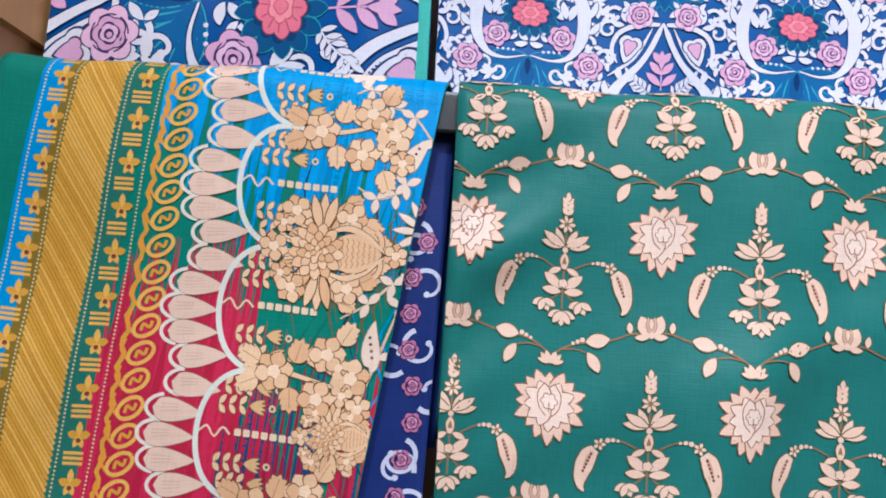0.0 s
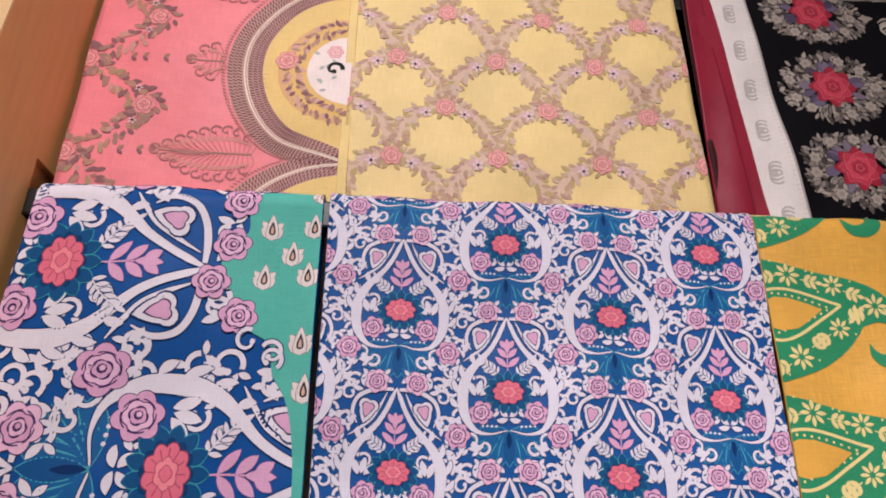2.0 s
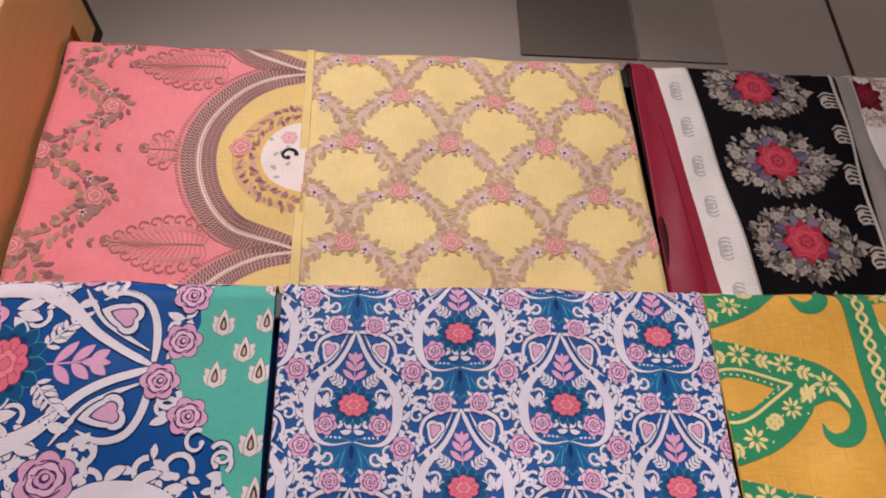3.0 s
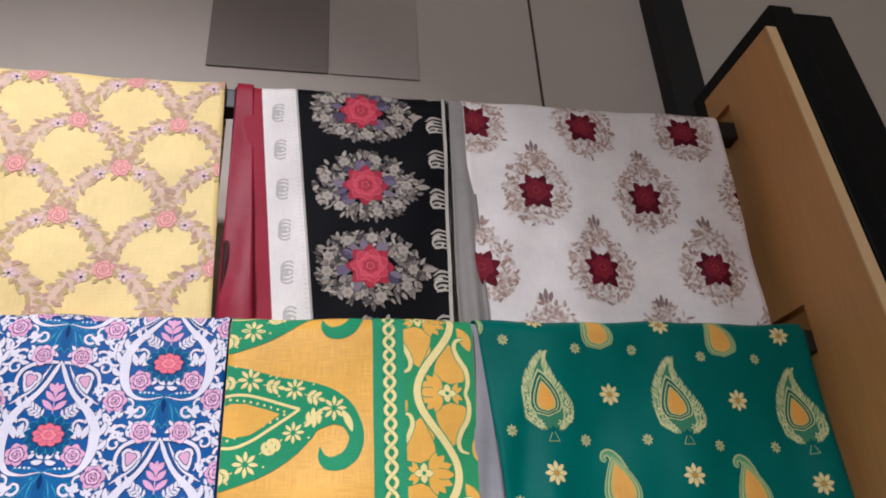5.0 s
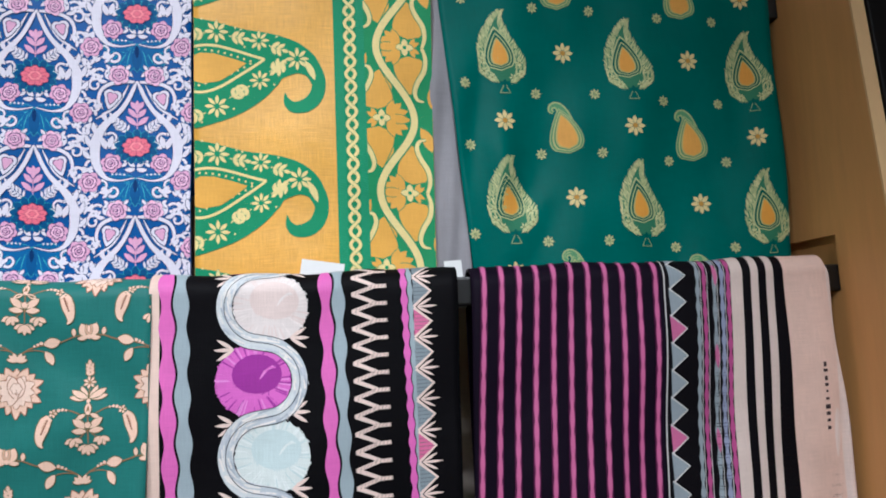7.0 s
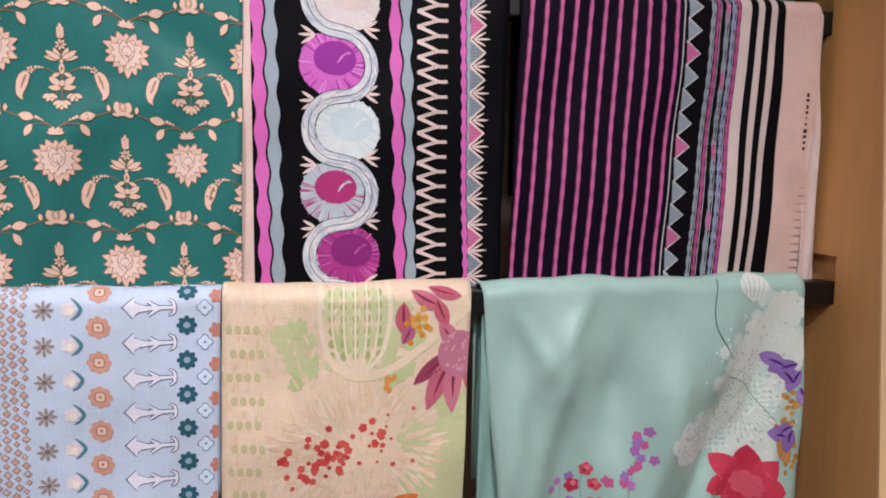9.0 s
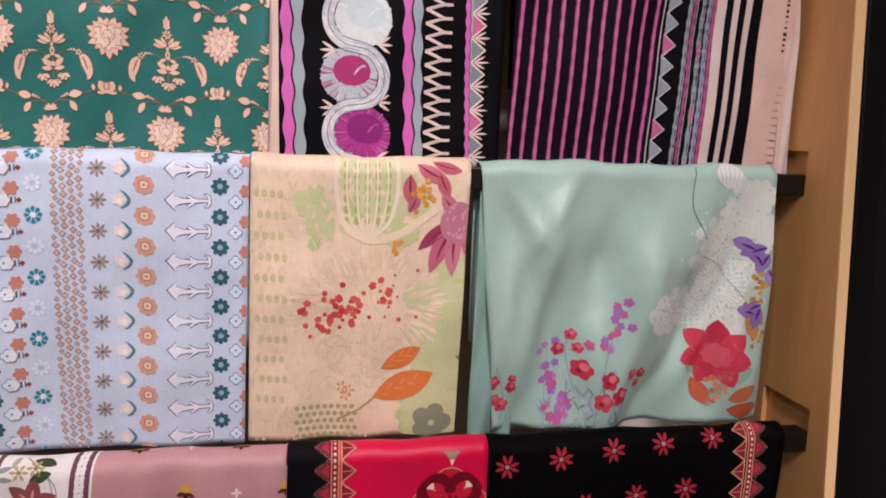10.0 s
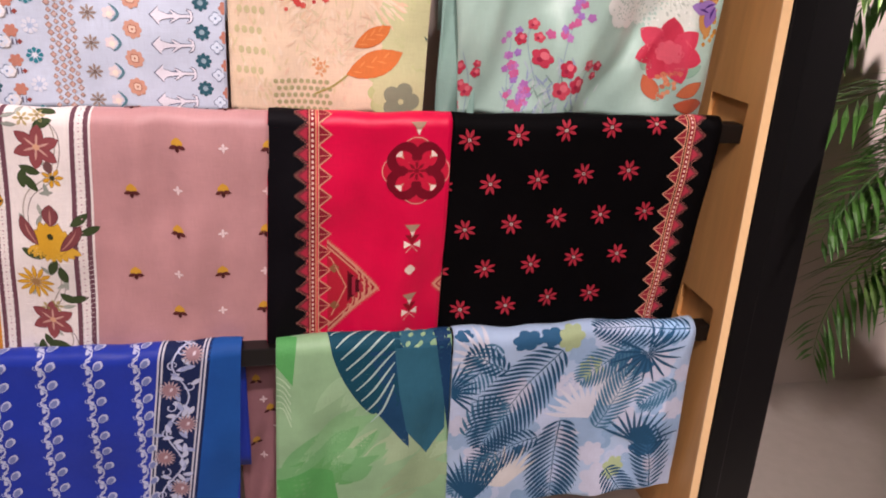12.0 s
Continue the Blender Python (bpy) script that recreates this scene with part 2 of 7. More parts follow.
class Pen:
    """Draws filled shapes in metres on a cloth's face (x across, z up); at() gives a moved pen."""

    def __init__(self, store=None, m=None, o=None):
        self.store = [] if store is None else store
        self.m = np.eye(2) if m is None else m
        self.o = np.zeros(2) if o is None else o

    def at(self, x, z, s=1.0, rot=0.0, flip=False):
        c, n = math.cos(radians(rot)), math.sin(radians(rot))
        k = np.array([[c, -n], [n, c]]) * s
        if flip:
            k = k @ np.diag([-1.0, 1.0])
        return Pen(self.store, self.m @ k, self.o + self.m @ np.array([x, z], float))

    def put(self, tris, col, lay):
        self.store.append((np.asarray(tris, float) @ self.m.T + self.o, col, lay))

    def fan(self, pts, col, lay, edge=None, ew=0.0):
        pts = np.asarray(pts, float)
        c = pts.mean(0)
        nx = np.roll(pts, -1, 0)
        self.put(np.stack([np.broadcast_to(c, pts.shape), pts, nx], 1), col, lay)
        if edge:
            d = pts - c
            r = np.linalg.norm(d, axis=1, keepdims=True)
            self.fan(c + d * (1 + ew / np.maximum(r, 1e-6)), edge, lay - 0.2)

    def rib(self, pts, w, col, lay, edge=None, ew=0.0):
        p = np.asarray(pts, float)
        w = np.broadcast_to(np.asarray(w, float), (len(p),))
        t = np.gradient(p, axis=0)
        n = np.stack([-t[:, 1], t[:, 0]], -1)
        n /= np.maximum(np.linalg.norm(n, axis=1, keepdims=True), 1e-9)
        a, b = p + n * w[:, None] / 2, p - n * w[:, None] / 2
        self.put(np.concatenate([np.stack([a[:-1], b[:-1], b[1:]], 1), np.stack([a[:-1], b[1:], a[1:]], 1)]), col, lay)
        if edge:
            self.rib(p, w + 2 * ew, edge, lay - 0.2)

    def line(self, ctrl, w, col, lay, edge=None, ew=0.0, n=6):
        p = smooth(ctrl, n)
        if np.ndim(w):
            w = np.interp(np.linspace(0, 1, len(p)), np.linspace(0, 1, len(w)), w)
        self.rib(p, w, col, lay, edge, ew)

    def petal(self, x, z, ang, length, width, col, lay, edge=None, ew=0.0, bend=0.0, skew=1.0, n=8):
        t = np.linspace(0, 1, n)
        a = radians(ang) + bend * (t - 0.3)
        st = length / (n - 1)
        p = np.stack([x + np.concatenate([[0], np.cumsum(np.cos(a[:-1]) * st)]), z + np.concatenate([[0], np.cumsum(np.sin(a[:-1]) * st)])], -1)
        self.rib(p, width * np.sin(math.pi * t ** skew) ** 0.8, col, lay, edge, ew)

    def drop(self, x, z, ang, length, width, col, lay, edge=None, ew=0.0, bend=0.0):
        """A teardrop whose round end is at (x, z) and whose point lies along ang."""
        self.petal(x, z, ang, length, width, col, lay, edge, ew, bend, 0.55, 12)

    def disc(self, x, z, r, col, lay, rz=None, edge=None, ew=0.0, n=16, rot=0.0):
        a = np.linspace(0, 2 * math.pi, n, endpoint=False)
        p = np.stack([np.cos(a) * r, np.sin(a) * (rz or r)], -1)
        c, s = math.cos(radians(rot)), math.sin(radians(rot))
        self.fan(p @ np.array([[c, s], [-s, c]]) + (x, z), col, lay, edge, ew)

    def lobed(self, x, z, r, k, depth, col, lay, rz=None, edge=None, ew=0.0, rot=0.0, sharp=1.0):
        a = np.linspace(0, 2 * math.pi, k * 8, endpoint=False)
        q = 1 - depth + depth * np.abs(np.cos(k * a / 2)) ** sharp
        a = a + radians(rot)
        self.fan(np.stack([x + np.cos(a) * q * r, z + np.sin(a) * q * (rz or r)], -1), col, lay, edge, ew)

    def rect(self, x0, x1, z0, z1, col, lay, lean=0.0):
        n = max(2, int((z1 - z0) / 0.012) + 1)
        zs = np.linspace(z0, z1, n)
        self.rib(np.stack([(x0 + x1) / 2 + lean * (zs - z1), zs], -1), x1 - x0, col, lay)

    def curl(self, x, z, ang, size, w, col, lay, hand=1, turns=1.2, edge=None, ew=0.0):
        t = np.linspace(0, 1, 22)
        a = radians(ang) + hand * t ** 0.8 * turns * 2 * math.pi
        st = size * (1 - 0.8 * t) * 0.28
        p = np.stack([x + np.cumsum(np.cos(a) * st), z + np.cumsum(np.sin(a) * st)], -1)
        self.rib(p, w * (1.0 - 0.45 * t), col, lay, edge, ew)
        self.disc(p[-1, 0], p[-1, 1], w * 0.62, col, lay, n=8)

    def flower(self, x, z, r, k, col, lay, mid=None, wide=0.8, edge=None, ew=0.0, rot=0.0, hole=0.2):
        for i in range(k):
            a = rot + 360 * i / k
            c, s = math.cos(radians(a)), math.sin(radians(a))
            self.petal(x + c * r * hole, z + s * r * hole, a, r * (1 - hole), r * wide * 2.6 / k, col, lay, edge, ew)
        if mid:
            self.disc(x, z, r * 0.24, mid, lay + 0.6, n=9)

    def rose(self, x, z, r, cols, lay, edge, ew, rot=0.0):
        """A seen-from-above rose: lobed rings and a spiral heart."""
        a, b = cols
        self.lobed(x, z, r, 6, 0.22, a, lay, edge=edge, ew=ew, rot=rot)
        for i in range(5):
            t = radians(rot + 72 * i + 20)
            self.rib(np.stack([x + np.cos(t + np.linspace(-0.5, 0.5, 5)) * r * 0.66, z + np.sin(t + np.linspace(-0.5, 0.5, 5)) * r * 0.66], -1), ew * 1.3, edge, lay + 0.6)
        self.lobed(x, z, r * 0.60, 5, 0.16, b, lay + 1, edge=edge, ew=ew * 1.2, rot=rot + 30)
        self.lobed(x, z, r * 0.40, 4, 0.16, edge, lay + 1.5, rot=rot)
        self.lobed(x, z, r * 0.33, 4, 0.16, a, lay + 2, rot=rot + 20)
        self.disc(x + r * 0.03, z, r * 0.19, edge, lay + 2.4, n=8)
        self.disc(x + r * 0.06, z + r * 0.02, r * 0.11, b, lay + 2.8, n=8)


def smooth(ctrl, n=6):
    """A smooth line through the control points."""
    p = np.asarray(ctrl, float)
    p = np.concatenate([[2 * p[0] - p[1]], p, [2 * p[-1] - p[-2]]])
    out = []
    t = np.linspace(0, 1, n, endpoint=False)[:, None]
    for i in range(1, len(p) - 2):
        a, b, c, d = p[i - 1:i + 3]
        out.append(0.5 * (2 * b + (c - a) * t + (2 * a - 5 * b + 4 * c - d) * t ** 2 + (3 * b - a - 3 * c + d) * t ** 3))
    return np.concatenate(out + [p[-2:-1]])


def clip(tri, sel, a, b, c):
    """Keeps the part of each triangle where a x + b v + c >= 0."""
    d = tri @ np.array([a, b]) + c
    inside = d >= 0
    k = inside.sum(1)
    keep = [tri[k == 3]]
    tag = [sel[k == 3]]
    for want in (1, 2):
        m = k == want
        if not m.any():
            continue
        t, dd, ins = tri[m], d[m], inside[m]
        first = np.argmax(ins if want == 1 else ~ins, axis=1)
        order = (first[:, None] + np.arange(3)) % 3
        t = np.take_along_axis(t, order[:, :, None], 1)
        dd = np.take_along_axis(dd, order, 1)
        p0, p1, p2 = t[:, 0], t[:, 1], t[:, 2]
        e1 = p0 + (p1 - p0) * (dd[:, 0] / (dd[:, 0] - dd[:, 1]))[:, None]
        e2 = p0 + (p2 - p0) * (dd[:, 0] / (dd[:, 0] - dd[:, 2]))[:, None]
        if want == 1:
            keep.append(np.stack([p0, e1, e2], 1))
            tag.append(sel[m])
        else:
            keep += [np.stack([e1, p1, p2], 1), np.stack([e1, p2, e2], 1)]
            tag += [sel[m], sel[m]]
    return np.concatenate(keep), np.concatenate(tag)


def figures(name, pen, dr, label="", limit=0.006):
    """Lays all that the pen drew on the cloth dr, as one mesh that follows its folds."""
    cols = sorted({c for _, c, _ in pen.store})
    tri, info = [], []
    for i, (t, c, lay) in enumerate(pen.store):
        tri.append(t)
        info.append(np.tile([cols.index(c), 0.0005 + 0.0002 * lay + (i % 7) * 6e-7], (len(t), 1)))
    tri, info = np.concatenate(tri), np.concatenate(info)
    tri = np.stack([tri[..., 0], dr.v_of(tri[..., 1])], -1)
    sel = np.arange(len(tri))
    k1, k2 = (dr.xl[1] - dr.xl[0]) / dr.drop, (dr.xr[1] - dr.xr[0]) / dr.drop
    for a, b, c in ((1, -k1, -dr.xl[0] - 0.0004), (-1, k2, dr.xr[0] - 0.0004), (0, 1, 0.02), (0, -1, dr.drop - 0.001)):
        tri, sel = clip(tri, sel, a, b, c)
    for _ in range(7):
        e = np.linalg.norm(tri - np.roll(tri, -1, 1), axis=2)
        big = e.max(1) > np.where(tri[..., 1].min(1) < 0.045, 0.0048, limit)
        if not big.any():
            break
        t, s, e = tri[big], sel[big], e[big]
        order = (np.argmax(e, 1)[:, None] + np.arange(3)) % 3
        t = np.take_along_axis(t, order[:, :, None], 1)
        mid = (t[:, 0] + t[:, 1]) / 2
        tri = np.concatenate([tri[~big], np.stack([t[:, 0], mid, t[:, 2]], 1), np.stack([mid, t[:, 1], t[:, 2]], 1)])
        sel = np.concatenate([sel[~big], s, s])
    area = (tri[:, 1, 0] - tri[:, 0, 0]) * (tri[:, 2, 1] - tri[:, 0, 1]) - (tri[:, 1, 1] - tri[:, 0, 1]) * (tri[:, 2, 0] - tri[:, 0, 0])
    ok = np.abs(area) > 1e-10
    tri, sel, area = tri[ok], sel[ok], area[ok]
    tri[area > 0] = tri[area > 0][:, ::-1]
    h = info[sel, 1][:, None]
    v = dr.place(tri[..., 0], tri[..., 1], h).reshape(-1, 3)
    me = bpy.data.meshes.new(name)
    n = len(tri)
    me.vertices.add(3 * n)
    me.loops.add(3 * n)
    me.polygons.add(n)
    me.vertices.foreach_set("co", v.astype(np.float32).ravel())
    me.loops.foreach_set("vertex_index", np.arange(3 * n, dtype=np.int32))
    me.polygons.foreach_set("loop_start", np.arange(0, 3 * n, 3, dtype=np.int32))
    me.polygons.foreach_set("material_index", info[sel, 0].astype(np.int32))
    me.update(calc_edges=True)
    layer = me.uv_layers.new(name="UVMap")
    layer.data.foreach_set("uv", tri.astype(np.float32).ravel())
    for c in cols:
        me.materials.append(fabric(c))
    ob = new(name, me)
    ob.parent = dr.cloth
    return tagged(ob, label, kind="stuff")


# ---- the hanging cloths ----


def saree(label, category="saree"):
    ob = new("saree")
    return tagged(ob, label, category, group="folded sarees on the rails")

rng = random.Random(4)


def leafy(pen, ctrl, size, cols, lay, step=0.006, spread=0.006, edge=None):
    """A garland of small leaves along a line."""
    p = smooth(ctrl, 24)
    d = np.concatenate([[0], np.cumsum(np.linalg.norm(np.diff(p, axis=0), axis=1))])
    for s in np.arange(0, d[-1], step):
        i = min(np.searchsorted(d, s), len(p) - 2)
        a = math.degrees(math.atan2(*(p[i + 1] - p[i])[::-1]))
        for sd in (-1, 1):
            o = rng.uniform(0, spread)
            n = radians(a + 90 * sd)
            pen.petal(p[i, 0] + math.cos(n) * o, p[i, 1] + math.sin(n) * o, a + sd * rng.uniform(20, 85), size * rng.uniform(0.7, 1.3), size * 0.5, rng.choice(cols), lay + rng.random(), edge, 0.0004)


# -- top rail: pink and yellow saree --
def top_pink():
    t = saree("coral pink and yellow printed saree with arches and roses")
    a = Drape(0, (-0.341, -0.338), (0.002, 0.006), ((0.003, 0.3, 0.4, 0.1),), seed=1)
    PINK, YEL, BR, MV, LT = "ea8187", "e4c27a", "a1786c", "8c5f62", "e3c5b8"
    sheet("pallu", a, fabric(PINK, 0.5), t, "coral pink printed end piece")
    p = Pen()
    arch = [(0.02, 2.462), (-0.05, 2.447), (-0.095, 2.42), (-0.128, 2.37), (-0.136, 2.315), (-0.122, 2.26), (-0.09, 2.215), (-0.05, 2.193), (0.02, 2.172)]
    arches = [[(x, z + k * 0.285) for x, z in arch] for k in (-1, 0, 1)]
    for c in arches:
        line = smooth(c, 8)
        for i in range(len(line) - 1):
            (x0, z0), (x1, z1) = line[i], line[i + 1]
            p.put([[(x0, z0), (x1, z1), (0.03, z1)], [(x0, z0), (0.03, z1), (0.03, z0)]], YEL, 0)
        nrm = np.gradient(line, axis=0)
        nrm = np.stack([-nrm[:, 1], nrm[:, 0]], -1) / np.linalg.norm(nrm, axis=1)[:, None]
        w = 0.046 * (0.45 + 0.55 * np.sin(np.linspace(0, math.pi, len(line))) ** 0.5)
        p.rib(line, w, "b98d85", 1)
        fine = smooth(c, 13)
        fn = np.gradient(fine, axis=0)
        fn = np.stack([-fn[:, 1], fn[:, 0]], -1) / np.linalg.norm(fn, axis=1)[:, None]
        fw = np.interp(np.linspace(0, 1, len(fine)), np.linspace(0, 1, len(line)), w)
        for row in (-0.42, -0.29, -0.16, 0.14, 0.28, 0.42):
            q = fine + fn * (fw * row)[:, None]
            for i in range(len(q) - 1):
                dv = fn[i] * fw[i] * 0.058
                tg = (q[i + 1] - q[i]) * 0.55
                p.rib([q[i] - dv, q[i] + dv + tg], 0.0017, "6f4547" if row else LT, 2)
        p.rib(line - nrm * (w * 0.02)[:, None], 0.0022, "e6d2bf", 2.5)
        p.rib(line + nrm * (w * 0.05)[:, None], 0.0010, "e6d2bf", 2.5)
        for i in range(0, len(fine), 1):
            q = fine[i] - fn[i] * fw[i] * 0.54
            p.petal(q[0], q[1], 165, 0.007, 0.0016, BR, 1.5)
    for zc in (2.315, 2.315 - 0.285):
        p.disc(0.005, zc, 0.098, "d9a878", 1, 0.088, n=28)
        p.disc(0.005, zc, 0.090, "dfb56c", 1.5, 0.080, n=28)
        ring = [(0.005 - 0.078 * math.sin(k), zc + 0.076 * math.cos(k)) for k in np.linspace(0.1, 3.05, 12)]
        leafy(p, ring, 0.011, [BR, "b48a7a", MV, "cfa092"], 3, 0.005, 0.006)
        p.disc(0.005, zc, 0.060, "ead9d2", 2, 0.058, n=26)
        p.rose(-0.083, zc + 0.016, 0.015, ("e09a94", "e7aaa0"), 5, "c06a6c", 0.0007)
        p.rose(-0.020, zc + 0.030, 0.011, ("eab4b4", "f0cac5"), 4, "d0808a", 0.0006)
        for k in range(9):
            p.petal(-0.012 - 0.03 * rng.random(), zc + rng.uniform(-0.04, 0.03), rng.uniform(0, 360), 0.009, 0.005, "aab0a8", 3)
        p.curl(-0.010, zc - 0.004, 60, 0.012, 0.006, "2c2a2c", 4, 1, 0.9)
    gar = [(-0.246, 2.511), (-0.322, 2.456), (-0.280, 2.41), (-0.262, 2.387), (-0.280, 2.352), (-0.324, 2.315), (-0.28, 2.27), (-0.257, 2.245), (-0.28, 2.205), (-0.320, 2.169), (-0.28, 2.12)]
    leafy(p, gar, 0.013, [BR, "b3826f", MV, "c58f84", "a98a6a"], 1, 0.0045, 0.009)
    for x, z in ((-0.259, 2.387), (-0.254, 2.245), (-0.336, 2.173), (-0.337, 2.314), (-0.25, 2.515)):
        leafy(p, [(x - 0.01, z + 0.022), (x + 0.014, z), (x - 0.01, z - 0.022)], 0.013, [MV, BR], 2, 0.005, 0.006)
        p.rose(x, z, 0.0145, ("e08d8c", "ea9f9b"), 3, "b7666a", 0.0007)
        for s in (-1, 1):
            p.disc(x - 0.010, z + s * 0.024, 0.0018, "3a3540", 3.5, n=7)
            p.flower(x - 0.010, z + s * 0.024, 0.006, 5, "d9b3b6", 3)
    for x0, x1, z, h in ((-0.232, -0.118, 2.464, 0.036), (-0.20, -0.165, 2.322, 0.026), (-0.224, -0.112, 2.184, 0.036)):
        n = int((x1 - x0) / 0.007)
        for i in range(n + 1):
            x = x0 + (x1 - x0) * i / n
            f = h * math.sin(math.pi * (0.12 + 0.86 * (1 - i / n)) ** 0.7)
            for s in (-1, 1):
                p.line([(x1 - (x1 - x) * 0.7, z), (x + 0.005, z + s * f * 0.55), (x, z + s * f)], (0.0016, 0.0012, 0.001), "c47c78", 1, n=3)
                if i % 2 == 0:
                    p.curl(x, z + s * f, 100 * s, 0.007, 0.0028, "a8686a", 1.5, s, 0.8)
                p.petal(x, z + s * f * 0.5, 180 - s * 40, 0.012, 0.004, "cf8a80", 1.2)
        p.rib([(x0 - 0.01, z), (x1, z)], 0.002, BR, 1.6)
    for x, z in ((-0.277, 2.318), (-0.262, 2.318), (-0.235, 2.318), (-0.246, 2.462), (-0.275, 2.462), (-0.245, 2.180), (-0.268, 2.178)):
        p.petal(x - 0.006, z, 40, 0.010, 0.005, BR, 2)
        p.petal(x - 0.006, z, -40, 0.010, 0.005, MV, 2)
    figures("print", p, a, "brown and cream arch and rose print")

    b = Drape(0, (-0.001, 0.004), (0.455, 0.470), ((0.003, 0.4, 1.2, 0.0),), lift=0.002, seed=2)
    sheet("body", b, fabric("e4c887", 0.55), t, "yellow printed body folded on itself")
    p = Pen()
    for r in range(-1, 8):
        z = 2.497 - 0.0765 * r
        for c in range(-2, 5):
            x = 0.197 + 0.1345 * c + (0.067 if r % 2 else 0)
            if not -0.05 < x < 0.52:
                continue
            for f in (False, True):
                g = p.at(x, z, flip=f)
                leafy(g, [(0.006, 0.004), (0.030, -0.006), (0.052, -0.030), (0.064, -0.060), (0.066, -0.072)], 0.0115, ["bb9a7b", "c4a58c", "b48f7e", "cbb09c", "b9a06e"], 1, 0.0042, 0.007)
                g.line([(0.012, 0.000), (0.034, -0.010), (0.055, -0.034), (0.066, -0.070)], (0.012, 0.013, 0.011, 0.005), "d3b39c", 0.4)
                g.petal(0.020, -0.004, -20, 0.02, 0.011, "cfa9a4", 2)
                g.flower(0.025, -0.010, 0.0085, 5, "d9bcc0", 2.6, "46465a")
                g.petal(0.006, 0.010, 60, 0.012, 0.006, "b58d74", 2)
            p.rose(x, z, 0.0135, ("dc9a92", "e5a8a0"), 3.5, "c0706e", 0.0006, rng.uniform(0, 60))
            p.petal(x - 0.004, z - 0.012, 225, 0.010, 0.005, "b39a6c", 3)
            p.petal(x + 0.004, z - 0.012, 315, 0.010, 0.005, "b39a6c", 3)
            p.rib([(x - 0.004, z + 0.014), (x, z + 0.022), (x + 0.004, z + 0.014)], 0.003, "b59a7c", 2.2)
    figures("print", p, b, "pink rose trellis print")
    c = Drape(0, (-0.007, -0.002), (0.004, 0.010), lift=0.005, seed=3)
    sheet("folded_edge", c, fabric("e2c47e", 0.55), t, "narrow folded yellow edge")


top_pink()


# -- top rail: black, white and maroon saree --
def top_black():
    t = saree("black saree with maroon and white borders and rose medallions")
    e = Drape(0, (0.470, 0.478), (0.500, 0.520), ((0.005, 0.05, 0.3, 0.1),), lift=-0.002, seed=5)
    sheet("under_fold", e, fabric("3a1a1c", 0.5), t, "dark maroon under fold")
    a = Drape(0, (0.480, 0.472), (0.796, 0.786), ((0.003, 0.35, 2.0, 0.0), (0.002, 0.11, 0.0, 0.3)), seed=4)
    sheet("pallu", a, fabric("0c0b0f", 0.6, 0.1), t, "black woven end piece")
    p = Pen()
    sk = lambda z: 0.034 * (2.512 - z) / 0.37
    zs = np.linspace(2.54, 2.06, 40)

    def stripe(x0, x1, col, lay, k=1.0):
        p.rib(np.stack([(x0 + x1) / 2 + k * sk(zs), zs], -1), x1 - x0, col, lay)

    stripe(0.43, 0.509, "8e2034", 0.2)
    stripe(0.509, 0.560, "dfd6d2", 0.3)
    stripe(0.5585, 0.5615, "a9a09a", 1.2)
    for i in range(70):
        z = 2.53 - i * 0.0067
        p.petal(0.557 + sk(z), z, 190, 0.005, 0.002, "cfc6c0", 1.6)
    for i in range(8):
        z = 2.447 + 0.0655 * (1 - i) + 0.006
        x = 0.540 + sk(z)
        for k in range(3):
            for s in (-1, 1):
                p.curl(x, z + s * 0.004 + (k - 1) * 0.006, 180 - 70 * s, 0.010, 0.0028, "b5adaa", 1, s, 0.8)
    for i in range(-1, 4):
        z = 2.466 - 0.1315 * i
        x = 0.658 + 0.5 * sk(z)
        for k in range(420):
            ang = rng.uniform(0, 360)
            co, si = math.cos(radians(ang)), math.sin(radians(ang))
            f = rng.uniform(0.44, 1.0)
            px, pz = x + (0.070 + 0.010 * max(0, co) ** 8) * f * co, z + 0.0525 * f * si
            p.petal(px, pz, ang + rng.uniform(-75, 75), rng.uniform(0.009, 0.015), rng.uniform(0.0042, 0.0062), rng.choice(["8d8279", "9b8f86", "756b65", "a89b90", "5e5650", "867b73", "4a4440"]), 1 + 1.4 * rng.random(), "26232a", 0.0006)
        for k in range(9):
            ang = 40 * k + rng.uniform(-10, 10)
            co, si = math.cos(radians(ang)), math.sin(radians(ang))
            p.lobed(x + 0.060 * co, z + 0.045 * si, 0.0085, 6, 0.3, "a3978c", 2.6, edge="3a343a", ew=0.0006, rot=ang)
            p.lobed(x + 0.060 * co, z + 0.045 * si, 0.0035, 5, 0.3, "8f847c", 2.8)
        for k in range(13):
            ang = rng.choice([120, 150, 180, 210, 60, 300, 20, 330, 95, 240]) + rng.uniform(-15, 15)
            p.petal(x + 0.026 * math.cos(radians(ang)), z + 0.022 * math.sin(radians(ang)), ang, 0.021, 0.010, rng.choice(["5c5068", "6c5f78", "4c4258", "786a7a"]), 2.9, "1c1a22", 0.0005)
        p.petal(x + 0.072, z, 0, 0.024, 0.009, "9b8f86", 2.2)
        for k, (r, n, w, col) in enumerate(((0.034, 8, 0.021, "9e2438"), (0.027, 7, 0.019, "b83247"), (0.019, 6, 0.016, "c43e50"))):
            for q in range(n):
                p.petal(x, z, 360 / n * q + 25 * k, r, w, col, 3.4 + 0.5 * k + 0.03 * q, "d98088" if k else "6a1626", 0.0005)
        p.rose(x, z, 0.0105, ("b02c42", "cc5060"), 5.6, "7a1c2c", 0.0007, 30)
